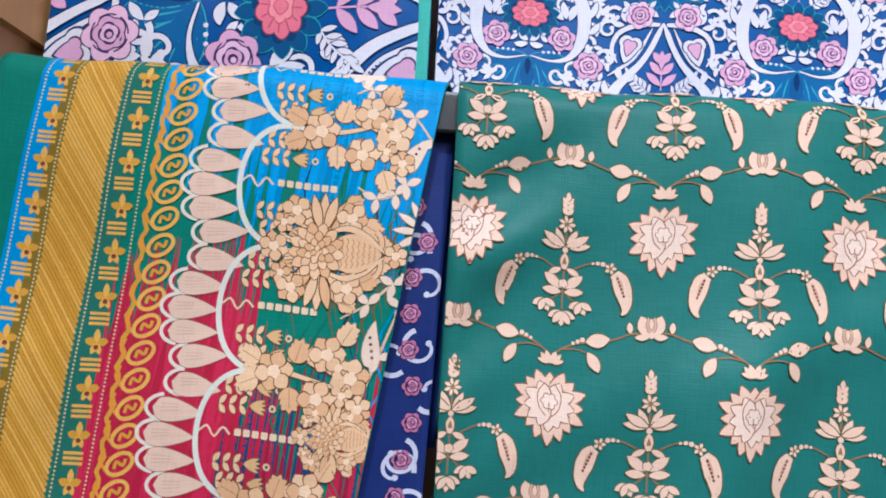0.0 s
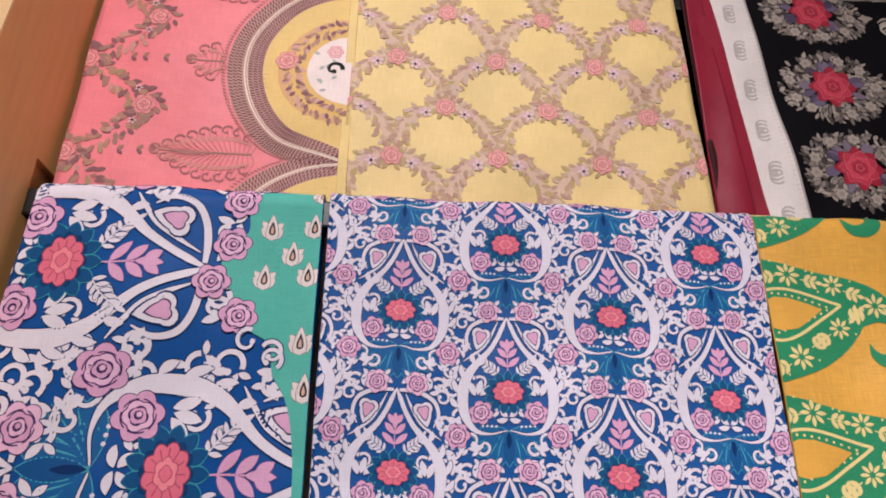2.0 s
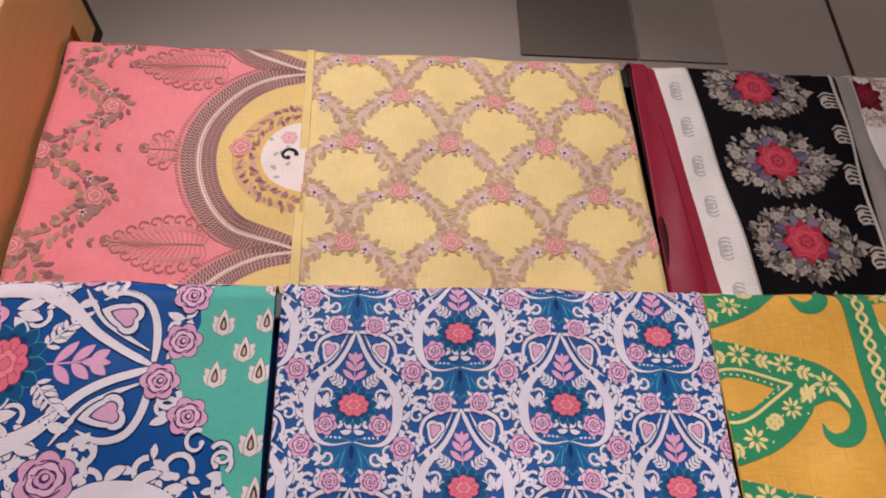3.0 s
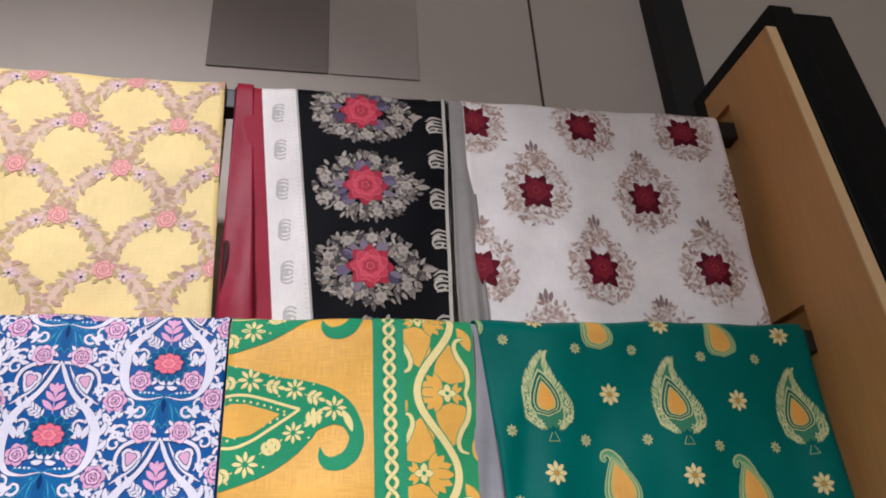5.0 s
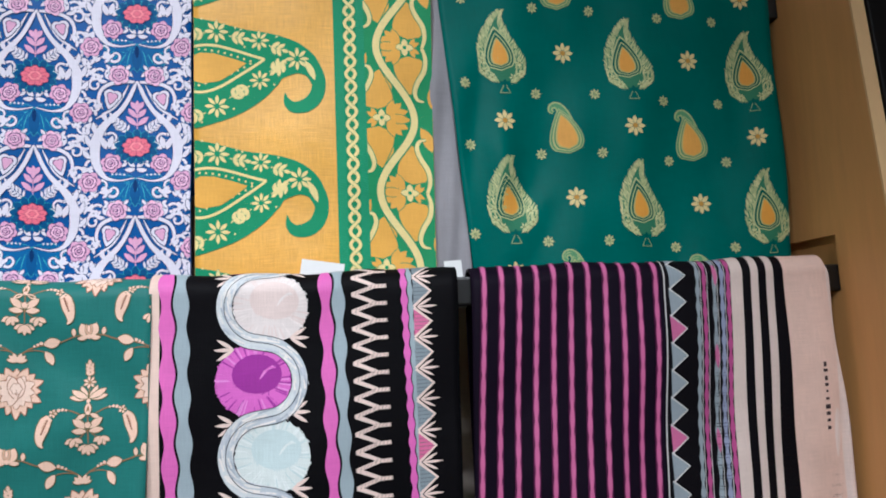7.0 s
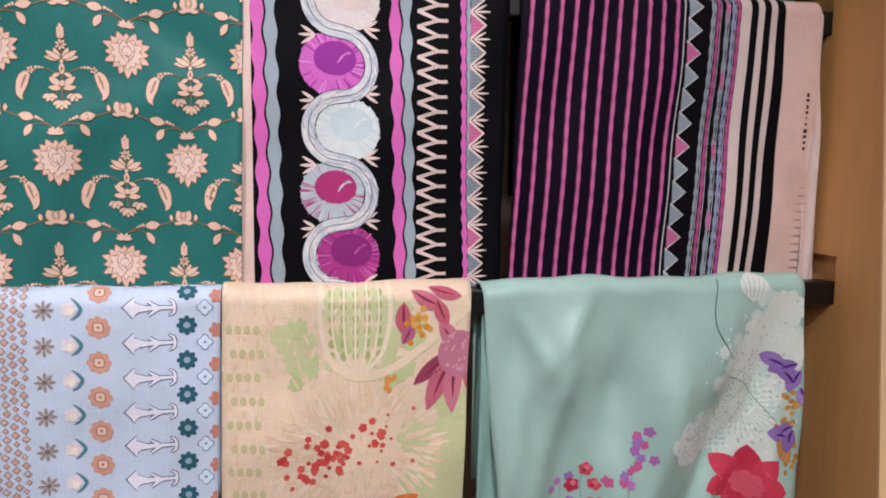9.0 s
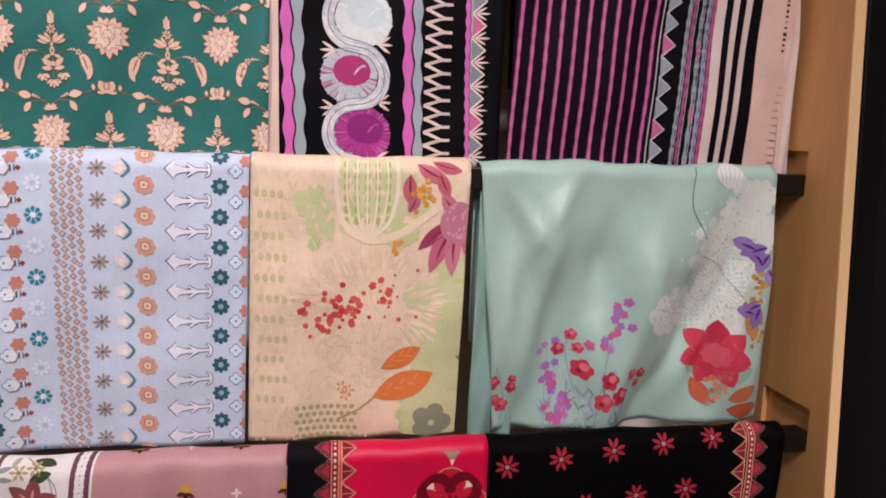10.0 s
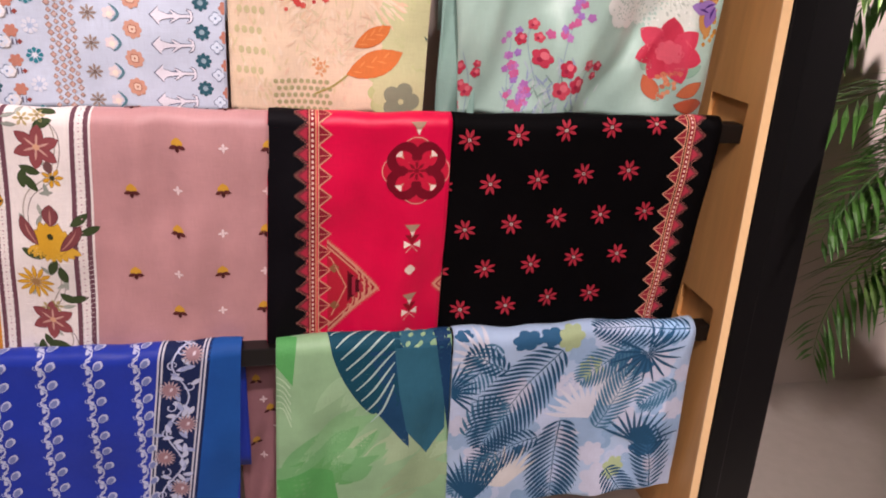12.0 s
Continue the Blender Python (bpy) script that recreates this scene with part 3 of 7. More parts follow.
    for i in range(9):
        z = 2.447 + 0.066 * (1 - i)
        for k in range(5):
            p.line([(0.786, z + 0.013 - 0.0065 * k), (0.771, z + 0.017 - 0.0070 * k), (0.760 + 0.001 * k, z + 0.010 - 0.0060 * k)], (0.002, 0.0042, 0.0015), "aaa096", 1.2, n=4)
        p.curl(0.776, z + 0.004, 150, 0.012, 0.0036, "bdb3a8", 1.6, 1, 0.9)
    p.rect(0.7885, 0.7935, 2.04, 2.54, "b9b0a6", 1, 0.02)
    p.rect(0.7960, 0.7985, 2.04, 2.54, "cfc6bc", 1, 0.02)
    figures("woven_pattern", p, a, "woven rose medallions and borders")
    b = Drape(0, (0.474, 0.474), (0.496, 0.522), ((0.006, 0.09, 0.6, 0.12),), lift=0.004, seed=6)
    sheet("border_fold", b, fabric("8a1f33", 0.42), t, "maroon satin border folded forward")


def top_white():
    t = saree("off-white silky saree with woven maroon rose drops")
    # The body's off-white scaled down to grey: the gap's shade is put into colour.
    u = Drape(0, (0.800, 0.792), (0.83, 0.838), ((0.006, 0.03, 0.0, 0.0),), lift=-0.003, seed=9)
    sheet("under_fold", u, fabric("8f8884", 0.6), t, "off-white side fold, darkened in colour for its shade")
    a = Drape(0, (0.822, 0.822), (1.268, 1.262), ((0.007, 0.24, 0.5, 0.10), (0.002, 0.10, 1.0, 0.1)), seed=7, early=0.5)
    sheet("body", a, fabric("e6dcd9", 0.5), t, "off-white silky body")
    p = Pen()
    for r in range(-1, 5):
        z = 2.464 - 0.1265 * r
        for c in range(-1, 4):
            x = 0.838 + 0.1795 * c + (0.092 if r % 2 else 0.0) - (0.003 * r)
            q = p.at(x, z, 1.14)
            for k in range(400):
                ang = rng.uniform(0, 360)
                up = math.sin(radians(ang))
                f = rng.uniform(0.52, 1.0)
                rx, rz = 0.045 * f, (0.070 if up > 0 else 0.050) * f
                if up > 0:
                    rx *= 1 - 0.62 * up ** 2.2
                q.petal(rx * math.cos(radians(ang)), rz * up, rng.uniform(0, 360), rng.uniform(0.006, 0.012), 0.0036, rng.choice(["b4988c", "bda498", "a58478", "ccbab2", "ddd2ce", "a98e84", "c4aca2", "d6c8c0"]), 1 + 1.2 * rng.random())
            for s in (-1, 0, 1):
                q.petal(0.004 * s, 0.060, 90 - 14 * s, 0.020 - 0.005 * abs(s), 0.0055, "8d7673", 1.9)
            for f, l in ((118, 0.034), (62, 0.033), (90, 0.026), (22, 0.031), (158, 0.031), (-18, 0.027), (198, 0.027), (-52, 0.034), (232, 0.034), (270, 0.026)):
                p.petal(x, z - 0.003, f, l, 0.0165, rng.choice(["5e1524", "6a1828", "541220"]), 2.4 + 0.01 * rng.random())
            for f in (250, 270, 290):
                p.petal(x + 0.0006 * (f - 270), z - 0.040, 90, 0.012, 0.0055, "ddd2ce", 2.7)
            p.lobed(x, z, 0.019, 6, 0.22, "7c2030", 3.0, rot=40, edge="4a101c", ew=0.0006)
            p.rose(x, z, 0.0120, ("86222f", "9c3040"), 3.6, "521420", 0.0006)
    figures("woven_pattern", p, a, "woven maroon rose drops")


top_black()
top_white()

# -- second rail: blue damask saree --
BLUE, WHT, ROSE, ROSE2, INK, CORAL = "084c90", "ddd6de", "d6a0c0", "e3b6cf", "15315f", "dd6b80"


def damask(p, x, z, s, rot, white=WHT, rr=0.0124):
    """One cell of the damask: peony, lotus, wishbone stems with hearts, roses and curls."""
    RE = "452c5c"
    for f in (False, True):
        g = p.at(x, z, s, rot).at(0, 0, 1, 0, f)
        # main stem: round the peony and up to the apex
        g.line([(0.002, -0.0395), (0.020, -0.0425), (0.036, -0.0370), (0.046, -0.0190), (0.0470, 0.0050), (0.0405, 0.0220), (0.0300, 0.0345), (0.0185, 0.0465), (0.0100, 0.0600), (0.0042, 0.0730), (0.0000, 0.0830)], (0.0010, 0.0020, 0.0050, 0.0100, 0.0120, 0.0095, 0.0070, 0.0054, 0.0048, 0.0046, 0.0014), white, 2.4, INK, 0.0007, 6)
        g.line([(0.0470, 0.0350), (0.0360, 0.0420), (0.0250, 0.0510), (0.0165, 0.0640), (0.0095, 0.0780)], (0.0008, 0.0030, 0.0036, 0.0030, 0.0008), white, 2.2, INK, 0.0007, 6)
        # heart within a loop
        g.line([(0.0030, 0.0815), (0.0150, 0.0815), (0.0290, 0.0790), (0.0400, 0.0720), (0.0440, 0.0590), (0.0390, 0.0470)], (0.0030, 0.0046, 0.0044, 0.0042, 0.0036, 0.0010), white, 2.2, INK, 0.0006, 6)
        h = g.at(0.0285, 0.0620, 0.92, 16)
        for col, k, lay in ((INK, 1.12, 2.5), (white, 1.0, 2.7), ("4a3a5e", 0.66, 2.9), (ROSE, 0.56, 3.1)):
            for dx in (-0.0044, 0.0044):
                h.disc(dx * k, 0.0030 * k, 0.0066 * k, col, lay, n=12)
            h.petal(0, 0.0068 * k, -90, 0.0240 * k, 0.0168 * k, col, lay + 0.05, None, 0, 0.0, 0.62)
        # small curls inside the ring
        for px, pz, a, sz, hd in ((0.0350, 0.0140, 120, 0.0080, 1), (0.0240, 0.0320, 150, 0.0075, 1), (0.0100, -0.0200, 20, 0.0070, 1)):
            g.curl(px, pz, a, sz, 0.0030, white, 2.15, hd, 0.9, INK, 0.0006)
            g.petal(px, pz, a - 60 * hd, 0.0085, 0.0040, white, 2.2, INK, 0.0006)
        # thorns and leaves on the stem
        for px, pz, a, l in ((0.0510, 0.000, 64, 0.018), (0.0460, 0.016, 74, 0.016), (0.0520, -0.014, 48, 0.014), (0.0350, 0.032, 70, 0.012)):
            g.petal(px, pz, a, l, 0.0060, white, 2.3, INK, 0.0007, 0.6)
        # curls that fill the ground
        for px, pz, a, sz, hd in ((0.0545, 0.030, 40, 0.0105, -1), (0.0560, 0.0520, 100, 0.0095, 1), (0.0420, -0.0560, 20, 0.0105, 1), (0.0560, -0.0600, 200, 0.0095, -1), (0.0520, 0.0900, 250, 0.0095, 1), (0.0370, -0.0760, 70, 0.0095, -1), (0.0130, 0.0960, 60, 0.0080, -1), (0.0565, 0.0140, 290, 0.0080, -1), (0.0480, 0.0470, 330, 0.0080, 1), (0.0300, 0.0960, 120, 0.0085, 1), (0.0560, -0.0250, 60, 0.0080, 1), (0.0450, -0.0850, 30, 0.0085, -1), (0.0310, -0.0580, 250, 0.0080, -1)):
            g.curl(px, pz, a, sz, 0.0034, white, 2.0, hd, 0.95, INK, 0.0006)
            g.petal(px, pz, a + 165, 0.0115, 0.0050, white, 2.05, INK, 0.0006, 0.4 * hd)
            g.petal(px, pz, a - 70 * hd, 0.0085, 0.0040, white, 2.1, INK, 0.0006)
        for px, pz, a in ((0.0575, 0.0700, 85), (0.0480, -0.0690, 300), (0.0260, -0.0530, 330), (0.0575, -0.0820, 95)):
            g.petal(px, pz, a, 0.0115, 0.0050, white, 2.0, INK, 0.0006)
        # roses
        g.rose(0.0285, -0.0205, rr, (ROSE, ROSE2), 3.4, RE, 0.0006, 15)
        g.rose(0.0525, -0.0430, rr * 1.04, (ROSE, ROSE2), 3.5, RE, 0.0006, 60)
        g.rose(0.0205, -0.0790, rr, (ROSE2, ROSE), 3.3, RE, 0.0006, 100)
        # leaf pair and feathered leaf within the ring
        for px, pz, a in ((0.0320, -0.0020, 104), (0.0345, -0.0030, 70), (0.0295, -0.0030, 138)):
            g.petal(px, pz, a, 0.0165, 0.0070, white, 2.6, INK, 0.0007)
        g.line([(0.0110, 0.0200), (0.0200, 0.0270), (0.0280, 0.0370)], 0.0009, white, 2.5, n=5)
        for k in range(6):
            q = k / 5
            px, pz = 0.0110 + 0.0165 * q, 0.0200 + 0.0160 * q ** 1.1
            g.petal(px, pz, 100 - 8 * k, 0.0085, 0.0030, white, 2.5, INK, 0.0005)
            g.petal(px, pz, -8 - 3 * k, 0.0072, 0.0028, white, 2.5, INK, 0.0005)
        # pink sprig
        for pz, l, a in ((0.0270, 0.0170, 42), (0.0370, 0.0150, 48), (0.0470, 0.0120, 54)):
            g.petal(0.0004, pz, a, l, 0.0062, ROSE, 2.8, "6a4a80", 0.0004)
        # bow and beads under the peony
        g.petal(0.0008, -0.0255, 42, 0.0115, 0.0058, white, 3.0, INK, 0.0006, 0.7)
        g.petal(0.0008, -0.0275, -12, 0.0125, 0.0056, white, 3.0, INK, 0.0006, 0.9)
        for k in range(4):
            g.disc(0.0130 + 0.0046 * k, -0.0352 + 0.0004 * k, 0.0013, white, 2.9, n=7)
        # lotus
        for k, (a, l, b) in enumerate(((-6, 0.0400, 0.30), (-20, 0.0420, 0.1), (-36, 0.0410, -0.1), (-54, 0.0370, -0.3), (-74, 0.0350, -0.3))):
            g.petal(0.000, -0.0400, a, l, 0.0165, "0f5c94", 1.2 + 0.16 * k, "3f9fae", 0.0007, b)
            g.petal(0.006, -0.0405 - 0.0012 * k, a, l * 0.68, 0.0011, "3f9fae", 1.32 + 0.16 * k, None, 0, b)
    g = p.at(x, z, s, rot)
    g.petal(0, 0.0420, 90, 0.0165, 0.0060, ROSE, 2.8, "6a4a80", 0.0004)
    g.rib([(0, 0.022), (0, 0.054)], 0.0011, ROSE, 2.6)
    g.petal(0, -0.0400, -90, 0.0350, 0.0120, "0d4f86", 2.02, "3f9fae", 0.0007)
    g.petal(0, -0.0400, -90, 0.0180, 0.0050, "072f60", 2.14, "3f9fae", 0.0005)
    for k in range(13):
        a = radians(360 / 13 * k + 90)
        g.petal(0.0125 * math.cos(a), 0.0095 * math.sin(a), math.degrees(a), 0.0135, 0.0085, "0c4c7c", 3.3 + 0.01 * k, "2f97a2", 0.0006)
    g.lobed(0, 0, 0.0190, 12, 0.16, "0a3a66", 3.8, 0.0145)
    g.lobed(0, 0, 0.0163, 9, 0.17, CORAL, 4.6, 0.0124, "8a2a48", 0.0006, 10)
    for k in range(12):
        a = radians(30 * k)
        g.rib([(0.008 * math.cos(a), 0.006 * math.sin(a)), (0.0135 * math.cos(a), 0.010 * math.sin(a))], 0.0007, "b04a64", 5.2)
    g.lobed(0, 0, 0.0085, 6, 0.2, "e8848e", 5.4, 0.0062, "b04a64", 0.0006)
    g.lobed(0, 0, 0.0042, 4, 0.2, CORAL, 5.9, 0.0032, "b04a64", 0.0005)


def damask_saree():
    t = saree("royal blue saree with white damask scrolls and pink roses")
    a = Drape(1, (-0.333, -0.346), (-0.012, -0.002), ((0.006, 0.25, 0.2, 0.25), (0.002, 0.1, 1.0, 0.2)), seed=11, early=0.6)
    sheet("pallu", a, fabric(BLUE, 0.5), t, "end piece with large damask and sea-green edge")
    p = Pen()
    for i in range(-1, 3):
        for j in range(-2, 3):
            x = -0.286 + 0.148 * i
            z = 2.016 - 0.217 * (i % 2) - 0.434 * j
            if -0.52 < x < -0.05 and 1.5 < z < 2.4:
                damask(p, x, z, 1.86, -90, WHT, 0.0142)
    edge = [(-0.050, 2.16), (-0.052, 2.135), (-0.060, 2.118), (-0.085, 2.108), (-0.092, 2.085), (-0.092, 2.06), (-0.115, 2.035), (-0.112, 2.005), (-0.098, 1.985), (-0.100, 1.96), (-0.075, 1.945), (-0.052, 1.93), (-0.046, 1.90), (-0.030, 1.875), (-0.020, 1.84), (-0.014, 1.78), (-0.016, 1.66)]
    line = smooth(edge, 4)
    for i in range(len(line) - 1):
        (x0, z0), (x1, z1) = line[i], line[i + 1]
        p.put([[(x0, z0), (x1, z1), (0.03, z1)], [(x0, z0), (0.03, z1), (0.03, z0)]], "4db0a0", 7.0)
    for x, z, rr in ((-0.090, 2.098, 20), (-0.095, 2.045, 10), (-0.078, 1.962, 50), (-0.055, 2.135, 0), (-0.112, 2.0, 0)):
        p.rose(x - 0.012, z, 0.021, (ROSE, ROSE2), 7.6, "3a2450", 0.001, rr)
    for x, z, a0, hd in ((-0.060, 1.925, 80, -1), (-0.045, 1.905, 20, 1), (-0.066, 2.118, 60, 1), (-0.070, 1.945, 140, 1)):
        p.curl(x, z, a0, 0.014, 0.005, WHT, 7.8, hd, 0.9, INK, 0.0013)
    for x, z in ((-0.066, 2.068), (-0.040, 2.038), (-0.018, 2.072), (-0.068, 2.008), (-0.020, 2.012), (-0.012, 2.115), (-0.020, 1.935), (-0.012, 1.885)):
        for f in (132, 48):
            p.petal(x, z - 0.006, f, 0.0175, 0.0085, "dccfca", 7.6, "5c5a5e", 0.0006)
            p.petal(x, z - 0.014, f, 0.0180, 0.0090, "dccfca", 7.7, "5c5a5e", 0.0006)
        p.drop(x, z - 0.015, 90, 0.031, 0.0140, "dccfca", 8.0, "5c5a5e", 0.0006)
        p.drop(x, z - 0.009, 90, 0.017, 0.0075, rng.choice(["2e2c36", "8a6a60", "3a3440"]), 8.4)
        p.drop(x, z - 0.007, 90, 0.010, 0.0036, "d0a890", 8.7)
    figures("print", p, a, "large damask print", 0.008)
    b = Drape(1, (-0.005, 0.004), (0.4965, 0.494), ((0.0025, 0.35, 0.7, 0.0),), lift=0.001, seed=12)
    sheet("body", b, fabric("0c5094", 0.5), t, "body with small repeating damask")
    p = Pen()
    for i in range(-1, 6):
        for j in range(-1, 5):
            x = 0.083 + 0.1163 * i
            z = 1.973 - 0.1685 * j + 0.337 - 0.168 + (0.0825 if i % 2 else 0.0) - 0.1685
            if -0.07 < x < 0.57 and 1.55 < z < 2.25:
                damask(p, x, z, 1.0, 0, "d8d2de")
    figures("print", p, b, "small damask print", 0.008)


damask_saree()


# -- second rail: gold and green saree --
def gold_green():
    t = saree("gold and sea-green brocade saree with large paisleys and a vine border")
    GOLD, GRN, CRM = "dca445", "27885e", "e2ce8c"
    a = Drape(1, (0.498, 0.499), (0.801, 0.792), ((0.003, 0.22, 1.0, 0.1),), seed=14)
    sheet("pallu", a, fabric(GOLD, 0.45, 0.3, 0.2), t, "gold end piece with green paisleys")
    p = Pen()
    for k in (-1, 0, 1, 2):
        g = p.at(0, -0.158 * k)
        g.line([(0.470, 1.983), (0.498, 1.983), (0.531, 1.987), (0.560, 1.993), (0.588, 2.000), (0.608, 2.002), (0.630, 1.997), (0.645, 1.984), (0.6515, 1.965), (0.646, 1.947), (0.634, 1.937), (0.620, 1.936), (0.6115, 1.944), (0.609, 1.956)], (0.147, 0.146, 0.127, 0.104, 0.076, 0.053, 0.036, 0.023, 0.0175, 0.018, 0.018, 0.015, 0.009, 0.001), GRN, 1)
        g.line([(0.490, 2.014), (0.510, 2.018), (0.530, 2.017), (0.556, 2.011), (0.5845, 2.002)], 0.0034, CRM, 2)
        g.line([(0.490, 1.958), (0.510, 1.957), (0.530, 1.965), (0.556, 1.983), (0.5845, 2.002)], 0.0034, CRM, 2)
        g.line([(0.494, 1.987), (0.508, 1.988), (0.526, 1.990), (0.545, 1.994), (0.561, 1.997)], (0.030, 0.040, 0.036, 0.018, 0.001), GOLD, 3)
        for i in range(10):
            f = i / 9
            g.disc(0.497 + 0.070 * f, 2.0125 - 0.0125 * f ** 2, 0.0015, CRM, 2.4, n=7)
            g.disc(0.497 + 0.070 * f, 1.9635 + 0.033 * f ** 1.3, 0.0015, CRM, 2.4, n=7)
        for x, z, r in ((0.526, 2.036, 0.0150), (0.578, 2.026, 0.0130), (0.625, 2.000, 0.0150), (0.578, 1.975, 0.0130), (0.526, 1.939, 0.0150)):
            g.flower(x, z, r, 8, CRM, 2.6, GRN, 0.95, GRN, 0.0006)
        for x, z, ang in ((0.541, 2.031, -8), (0.590, 2.019, -22), (0.590, 1.985, 34), (0.541, 1.951, 36), (0.513, 2.034, 190), (0.513, 1.930, 200), (0.566, 1.968, 215), (0.612, 1.996, 215)):
            c, n = math.cos(radians(ang)), math.sin(radians(ang))
            g.rib([(x, z), (x + 0.020 * c, z + 0.020 * n)], 0.0012, CRM, 2.3)
            for q in (0.004, 0.011):
                for sd in (-1, 1):
                    g.petal(x + q * c, z + q * n, ang + 46 * sd, 0.0115, 0.0052, CRM, 2.4)
            g.petal(x + 0.017 * c, z + 0.017 * n, ang, 0.0095, 0.0048, CRM, 2.4)
        for x, z in ((0.549, 2.042), (0.560, 2.018), (0.556, 2.040), (0.600, 2.030), (0.546, 1.937), (0.553, 1.962), (0.596, 1.968), (0.508, 2.052), (0.508, 1.918)):
            g.disc(x, z, 0.0014, CRM, 2.3, n=6)
        g.petal(0.634, 1.998, -62, 0.030, 0.0085, CRM, 2.4, None, 0, -0.4)
    p.rect(0.6715, 0.7105, 1.66, 2.15, GRN, 5)
    p.rect(0.7105, 0.8030, 1.66, 2.15, "2f8a58", 1)
    p.rect(0.6840, 0.7000, 1.66, 2.15, "2a8055", 5.4)
    zs = np.linspace(2.15, 1.66, 300)
    for ph in (0, math.pi):
        p.rib(np.stack([0.692 + 0.0060 * np.sin(zs * 2 * math.pi / 0.034 + ph), zs], -1), 0.0042, CRM, 6 + ph * 0.1, GRN, 0.0006)
    for k in range(30):
        p.disc(0.692, 2.1415 - 0.017 * k, 0.0030, GOLD, 5.8, 0.0044, n=8)
    for x in (0.6778, 0.7055):
        for k in range(160):
            p.rib([(x - 0.005, 2.15 - 0.0031 * k), (x + 0.005, 2.147 - 0.0031 * k)], 0.0007, "3f9c78", 5.5)
    vine = [(0.749 - 0.0235 * math.cos(2 * math.pi * (z - 2.018) / 0.1925), z) for z in np.linspace(2.20, 1.60, 60)]
    p.rib(smooth(vine, 3), 0.0090, CRM, 3.9, GRN, 0.0016)
    for k in range(-2, 6):
        right = k % 2 == 0
        g = p.at(0.7628 if right else 0.7300, 2.018 - 0.09625 * k, 1, 0, right)
        for sg in (-1, 1):
            g.drop(-0.004, sg * 0.0115, 90 * sg, 0.054, 0.0400, GOLD, 2.0, GRN, 0.0012, -0.35 * sg)
            g.petal(-0.031, sg * 0.054, 90 * sg - 20, 0.036, 0.0150, GOLD, 1.7, GRN, 0.0010, -0.4)
            g.petal(0.027, sg * 0.036, 100 * sg, 0.030, 0.0120, GOLD, 1.7, GRN, 0.0010, 0.3 * sg)
            g.line([(-0.0225, 0.000), (-0.0265, sg * 0.014), (-0.0245, sg * 0.030), (-0.0160, sg * 0.045), (-0.0115, sg * 0.058), (-0.0145, sg * 0.068), (-0.0235, sg * 0.071)], (0.004, 0.0055, 0.006, 0.006, 0.0055, 0.0045, 0.002), CRM, 3.2, GRN, 0.0010)
            for f, l, w in ((20, 0.0290, 0.0118), (46, 0.0270, 0.0112), (68, 0.0240, 0.0100)):
                g.petal(0.0070, sg * 0.0020, f * sg, l, w, GOLD, 2.6 + 0.004 * f, GRN, 0.0010)
        g.petal(0.0070, 0, 0, 0.0310, 0.0116, GOLD, 2.95, GRN, 0.0010)
        for f in (0, 90, 180, 270):
            g.petal(0, 0, f, 0.0115, 0.0082, CRM, 3.3, GRN, 0.0009)
        for f in (120, 150, 210, 240):
            g.petal(-0.006, 0, f, 0.0150, 0.0060, GOLD, 2.7, GRN, 0.0008)
        g.disc(0, 0, 0.0026, GRN, 3.7, n=8)
    figures("print", p, a, "green paisleys and vine border")
    s2 = Drape(1, (0.790, 0.783), (0.816, 0.840), ((0.004, 0.03, 0.0, 0.1),), lift=-0.004, seed=15)
    sheet("under_fold", s2, fabric("8d8a8e", 0.6), t, "grey lining fold at the side")


def leaf_paisley(p, x, z, s=1.0):
    """A paisley packed with small leaves round a nested gold drop; its tip turns aside."""
    g = p.at(x, z, s)
    GC, GN = "b4ba86", "0b5a4c"
    spine = [(0.004, -0.048), (0.003, -0.036), (0.001, -0.018), (-0.004, 0.000), (-0.0065, 0.018), (-0.005, 0.034), (0.000, 0.046), (0.008, 0.052)]
    wide = (0.034, 0.062, 0.064, 0.052, 0.035, 0.019, 0.009, 0.001)
    g.line(spine, wide, "3a785a", 1)
    q = smooth(spine, 6)
    w = np.interp(np.linspace(0, 1, len(q)), np.linspace(0, 1, len(wide)), wide)
    for row, (off, size) in enumerate(((0.50, 0.0085), (0.41, 0.0085), (0.32, 0.0080))):
        for i in range(0, len(q) - 3):
            if w[i] * off < 0.003:
                continue
            for sd in (-1, 1):
                px = q[i, 0] + sd * w[i] * off
                g.petal(px - sd * 0.003, q[i, 1] - 0.003, 90 - sd * rng.uniform(14, 40), size, 0.0024, rng.choice([GC, "c6c590", "9caa78", "a8b080"]), 1.5 + 0.1 * row)
    for fx, fz in ((-0.022, -0.034), (-0.012, -0.043), (0.016, -0.043), (0.028, -0.037), (-0.024, -0.020), (0.026, -0.022)):
        g.flower(fx, fz, 0.0060, 6, "c9c893", 2.0, "8a8f5c")
    g.disc(0.004, -0.050, 0.0024, "0a5b53", 2.2, 0.005, n=10)
    for lay, (dz, l, wd, col) in enumerate(((-0.034, 0.062, 0.042, GC), (-0.0325, 0.057, 0.038, GN), (-0.0305, 0.050, 0.033, "a9b27c"), (-0.0292, 0.046, 0.029, GN), (-0.0275, 0.040, 0.0245, "b9b070"), (-0.0262, 0.036, 0.0205, "dc9c3e"))):
        g.drop(0.000, dz, 96, l, wd, col, 2.3 + 0.2 * lay, None, 0, 0.12)
    tri = [(0.004, -0.050), (-0.003, -0.064), (0.011, -0.064), (0.004, -0.050)]
